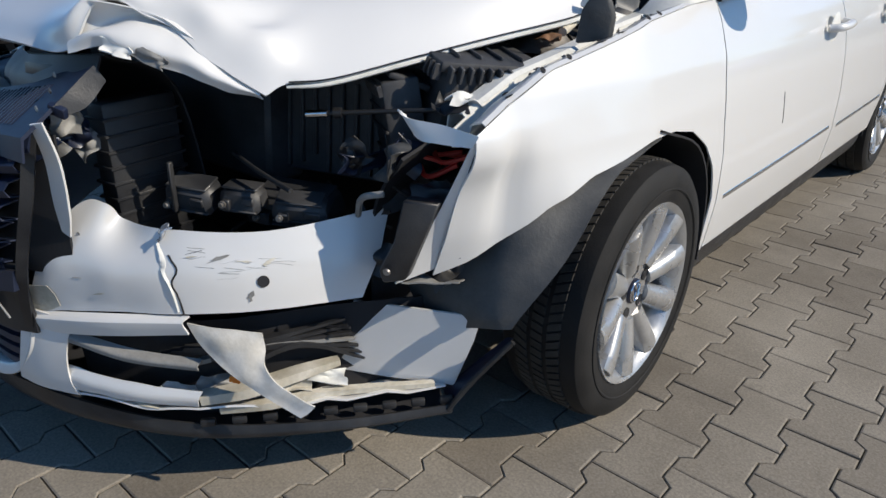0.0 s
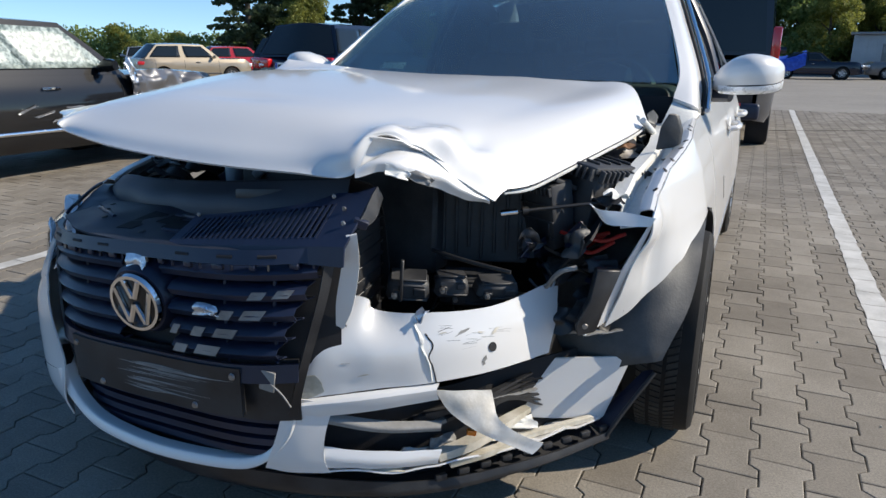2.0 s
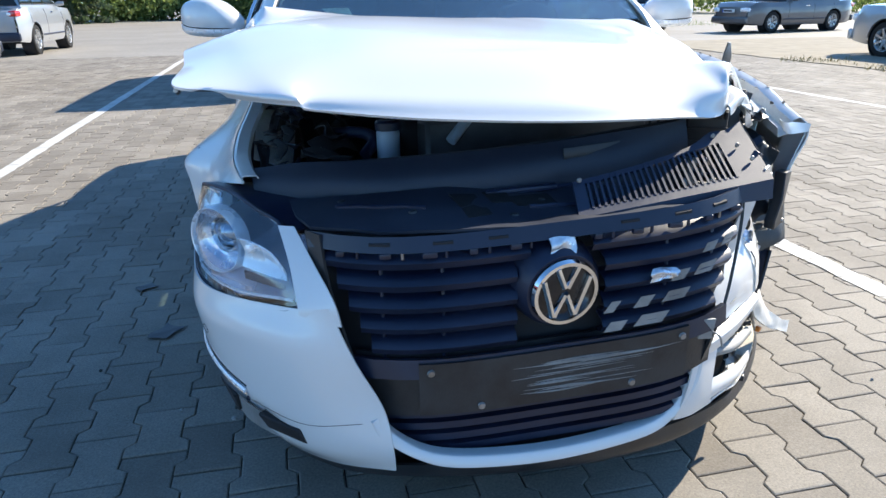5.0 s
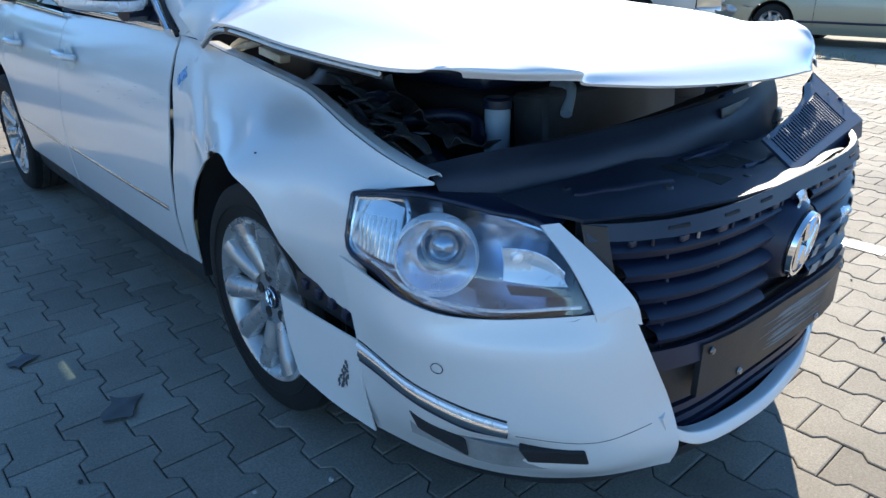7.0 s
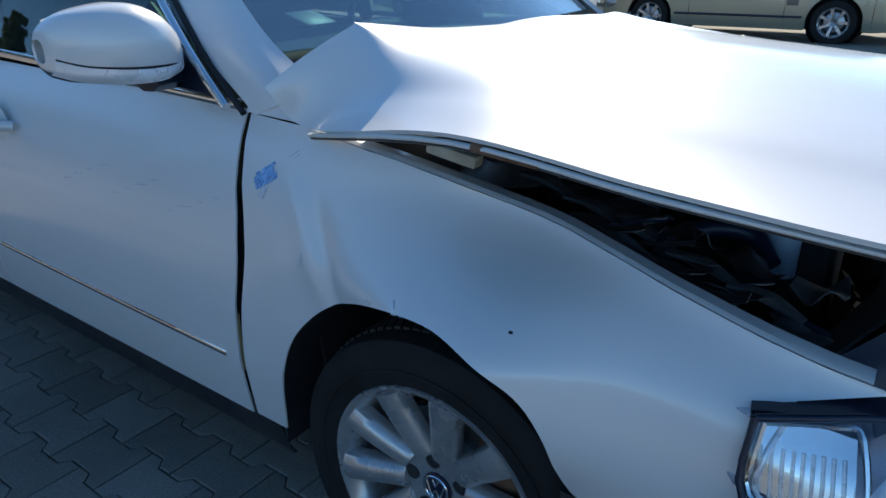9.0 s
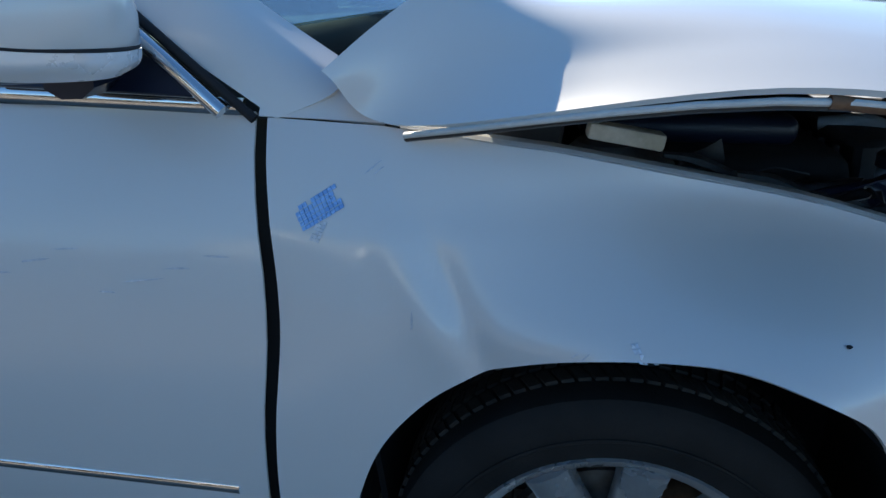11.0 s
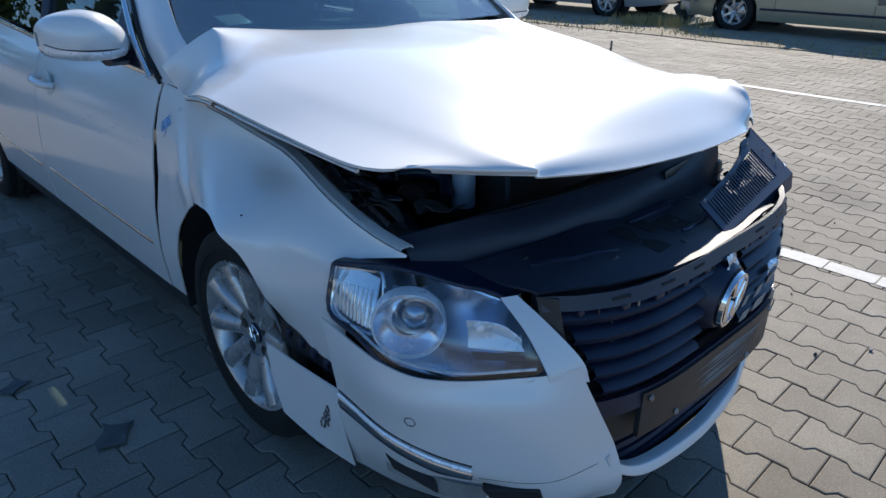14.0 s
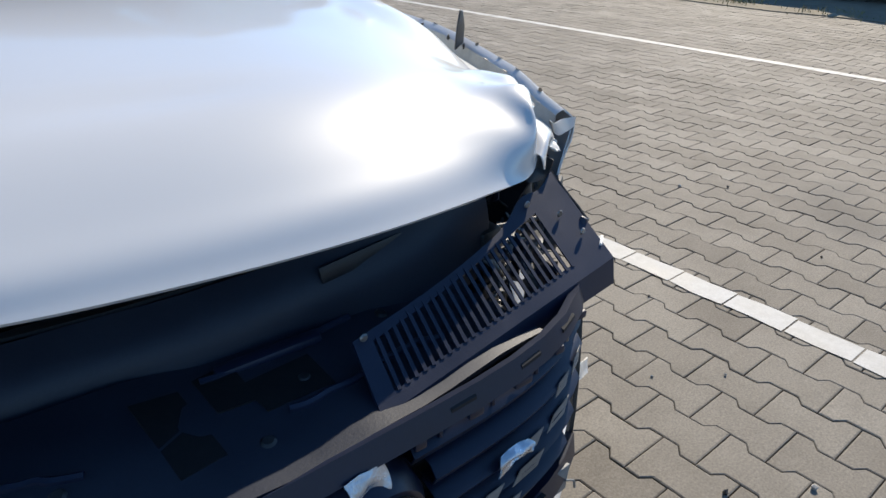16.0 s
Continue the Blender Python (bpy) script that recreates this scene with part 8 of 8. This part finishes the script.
# ---- trees, pole and buildings in the distance ----
def leaf_cloud(name, mat, parent, blobs, count, size, seed):
    r = random.Random(seed)
    verts, faces = [], []
    for _ in range(count):
        cx, cy, cz, rx, ry, rz = r.choice(blobs)
        while True:
            q = Vector((r.uniform(-1, 1), r.uniform(-1, 1), r.uniform(-1, 1)))
            if 0.45 < q.length < 1:
                break
        p = Vector((cx + q.x * rx, cy + q.y * ry, cz + q.z * rz))
        m = Euler((r.uniform(0, 6.3), r.uniform(0, 6.3), r.uniform(0, 6.3))).to_matrix()
        s, b = size * r.uniform(0.5, 1.3), len(verts)
        for x, y, z in ((-0.5, -0.3, 0), (0.5, -0.35, 0.1), (0.6, 0.3, 0), (0, 0.6, -0.1), (-0.55, 0.35, 0.1)):
            verts.append(p + m @ Vector((x * s, y * s, z * s)))
        faces.append((b, b + 1, b + 2, b + 3, b + 4))
    return put_mesh(name, verts, faces, mat, parent, "", False)


def tree(label, h, mat, seed, spread=1.0, where=(0, 0, 0)):
    t = thing("tree", label, "tree", where, 0, "trees round the yard")
    r = random.Random(seed)
    tube("trunk", [(0, 0, -0.1), (0.05, 0, h * 0.3), (r.uniform(-0.2, 0.2), r.uniform(-0.2, 0.2), h * 0.75)], [h * 0.028, h * 0.02, h * 0.006], BARK, t)
    for k in range(6):
        a, z = r.uniform(0, 6.28), h * r.uniform(0.25, 0.6)
        tube("limb", [(0, 0, z), (math.cos(a) * h * 0.12, math.sin(a) * h * 0.12, z + h * 0.1), (math.cos(a) * h * 0.24, math.sin(a) * h * 0.24, z + h * 0.22)], [h * 0.01, h * 0.006, h * 0.002], BARK, t, sides=6)
    blobs = []
    for k in range(40):
        a, z = r.uniform(0, 6.28), r.uniform(0.06, 0.93)
        rad = spread * h * 0.30 * math.sin(math.pi * min(1.0, z * 0.80 + 0.18)) * r.uniform(0.3, 1.0)
        blobs.append((math.cos(a) * rad, math.sin(a) * rad, z * h, h * r.uniform(0.08, 0.15), h * r.uniform(0.08, 0.15), h * r.uniform(0.06, 0.11)))
    leaf_cloud("crown", mat, t, blobs, 15000, h * 0.018, seed + 1)
    return t


def spruce(label, h, seed, where=(0, 0, 0)):
    t = thing("tree", label, "tree", where, 0, "trees round the yard")
    tube("trunk", [(0, 0, -0.1), (0, 0, h * 0.5), (0, 0, h * 0.97)], [h * 0.02, h * 0.012, h * 0.002], BARK, t)
    r = random.Random(seed)
    blobs = []
    for k in range(30):
        z = 0.05 + 0.92 * k / 30
        reach = h * 0.20 * (1 - z) ** 0.85 + 0.12
        for q in range(9):
            a, f_ = r.uniform(0, 6.28), r.choice((0.3, 0.55, 0.8, 0.95)) * r.uniform(0.85, 1.1)
            rad = reach * f_
            blobs.append((math.cos(a) * rad, math.sin(a) * rad, h * z - 0.10 * rad, reach * 0.24, reach * 0.24, h * 0.012))
    leaf_cloud("crown", NEEDLES, t, blobs, 16000, h * 0.015, seed + 1)
    return t


hedge_r = random.Random(77)
hedge_blobs = []
for k in range(300):
    x, y = bearing(158 - 0.375 * k + hedge_r.uniform(-0.3, 0.3), hedge_r.uniform(54, 62))
    top = 2.9 + 0.8 * noise.noise(Vector((k * 0.085, 3.0, 0)))
    hedge_blobs.append((x, y, top * 0.5, 1.3, 1.3, top * 0.5 * hedge_r.uniform(0.85, 1.12)))
tagged(leaf_cloud("tree_line", LEAF, None, hedge_blobs, 90000, 0.17, 5), "far line of green bushes round the yard", "trees", kind="stuff")
t_a = tree("low leafy green broadleaf bush", 4.2, LEAF_YELLOW, 11, 1.35, (*bearing(139.0, 55), -0.9))
t_b = tree("yellowing broadleaf tree with a ragged crown", 5.6, LEAF_YELLOW, 23, 1.0, (*bearing(125.2, 48), 0))
t_c = tree("tall dense green broadleaf tree", 11.0, LEAF, 37, 0.95, (*bearing(96.0, 62), 0))
t_d = spruce("tall dark green spruce tree", 13.0, 41, (*bearing(129.6, 50), 0))
rt = random.Random(17)
for az, d in ((135.0, 58), (147.0, 58)):
    copy_thing(t_a, pose(*bearing(az, d), -1.2, 0, 0, rt.uniform(0, 360)))
for az, d in ((127.3, 53), (125.7, 54), (120.9, 52), (118.6, 50), (116.4, 51), (114.0, 50), (111.5, 53), (109.0, 50), (106.0, 52)):
    copy_thing(t_d, pose(*bearing(az, d), rt.uniform(-1.5, 0), 0, 0, rt.uniform(0, 360)))
for az, d in ((117.0, 46), (83.0, 60), (80.5, 62), (78.2, 61), (76.3, 60), (86.0, 56)):
    copy_thing(t_b, pose(*bearing(az, d), 0 if az > 90 else 0.6, 0, 0, rt.uniform(0, 360)))
for az, d in ((101.0, 60), (92.5, 60), (89.6, 63), (87.0, 60), (84.6, 64), (81.5, 68), (79.0, 70), (77.0, 70)):
    copy_thing(t_c, pose(*bearing(az, d), rt.uniform(-1.0, 0), 0, 0, rt.uniform(0, 360)))
pole = thing("utility_pole", "tall grey concrete utility pole", "pole", (-17.2, 37.5, 0))
tube("pole_shaft", [(0, 0, -0.2), (0, 0, 5), (0, 0, 11)], [0.15, 0.12, 0.09], CONCRETE, pole)
block("cross_arm", (1.4, 0.08, 0.10), (0, 0, 10.4), DULL_METAL, pole)
for x, y in ((9.5, 58), (24.0, 60), (27.0, 62)):
    copy_thing(pole, pose(x, y, 0, 0, 0, 30))
shed = thing("low_building", "long low grey sheet-clad building", "building", (10.2, 51.5, 0), -6)
hall = block("wall", (8.6, 6.0, 2.5), (0, 0, 1.25), SHEET_WALL, shed, bevel=0.02)
block("roof", (9.0, 6.4, 0.18), (0, 0, 2.59), GREY_PAINT, shed, "dark roof edge", bevel=0.02)
for k in range(17):
    block("wall_rib", (0.05, 0.03, 2.46), (-4.0 + 0.5 * k, -3.015, 1.25), SHEET_WALL, hall, bevel=0.0)
block("gate", (2.2, 0.05, 2.0), (-1.6, -3.045, 1.0), GREY_PLASTIC, shed, "pale roller gate", bevel=0.01)

# small litter on the paving
def litter(name, label, x, y, size, mat, seed, z=0.006):
    ob = torn(name, (0, 0, 0), (size, size * 0.7, size * 0.02), (0, 0, 30 * seed), mat, None, "", 200 + seed)
    ob.matrix_world = pose(x, y, z + size * 0.02)
    return tagged(ob, label, "debris")


litter("leaf_litter", "dry dark leaf lying on the paving", -1.30, 0.70, 0.07, BLACK_DUSTY, 1)
litter("film_scrap", "piece of clear film lying on the paving", -1.16, 0.25, 0.11, LINER, 2)
for k, (x, y, s) in enumerate(((-1.33, 0.02, 0.014), (-0.90, -0.36, 0.018), (-1.05, -0.28, 0.012), (0.744, -0.984, 0.018), (0.914, -1.107, 0.02), (2.326, 0.163, 0.018), (2.486, 0.008, 0.016), (1.15, -0.75, 0.012), (0.98, -0.62, 0.010), (1.35, -0.35, 0.012), (1.28, 0.95, 0.010), (1.42, 0.30, 0.01), (2.1, -0.6, 0.012), (1.9, 0.9, 0.012))):
    bm = bmesh.new()
    bmesh.ops.create_icosphere(bm, subdivisions=1, radius=s / 2)
    rs = random.Random(k)
    for vv in bm.verts:
        vv.co *= rs.uniform(0.6, 1.1)
    ob = part("pebble", bm, CONCRETE if k % 3 else BLACK_DUSTY, None, "", False)
    ob.matrix_world = pose(x, y, s * 0.3)
    tagged(ob, "small loose stone on the paving", "stone", "loose stones")

# ---- paving stones, last ----
near, far_v, far_f, count = [], [], [], 0
pme = bpy.data.meshes.new("paver")
pme.from_pydata(pv, [], pf)
pme.materials.append(PAVER)
rp = random.Random(9)
nv_ = len(pv)
base_v = np.array(pv)
cells = []
for i in range(-76, 60):
    x = X0 + (i - 0.5) * P_WID
    if not -9.4 < x < 8.75:
        continue
    for j in range(-26, 73):
        y = Y0 + (j + 0.5) * P_LEN + (P_LEN / 2 if i % 2 else 0.0)
        if -4.9 < y < 14.9:
            cells.append((x, y))
for x, y in cells:
    dz, tx, ty = rp.uniform(-0.0012, 0.0012), rp.gauss(0, 0.35), rp.gauss(0, 0.35)
    if 0.80 < x < 2.05 and -1.35 < y < 1.0 and len(near) < 280:
        ob = bpy.data.objects.new("paving_stone", pme)
        scene.collection.objects.link(ob)
        ob.parent = ground
        ob.matrix_world = pose(x, y, dz, tx, ty, rp.gauss(0, 0.15))
        near.append(ob)
    else:
        q = base_v + np.array((x, y, dz))
        q[:, 2] += (base_v[:, 0] * math.tan(radians(ty)) + base_v[:, 1] * math.tan(radians(tx)))
        o = count * nv_
        far_v.append(q)
        far_f += [tuple(o + k for k in f) for f in pf]
        count += 1
rest = put_mesh("paving", np.concatenate(far_v), far_f, PAVER_FAR, ground, "joined field of interlocking concrete pavers", False)
tagged(rest, kind="stuff")
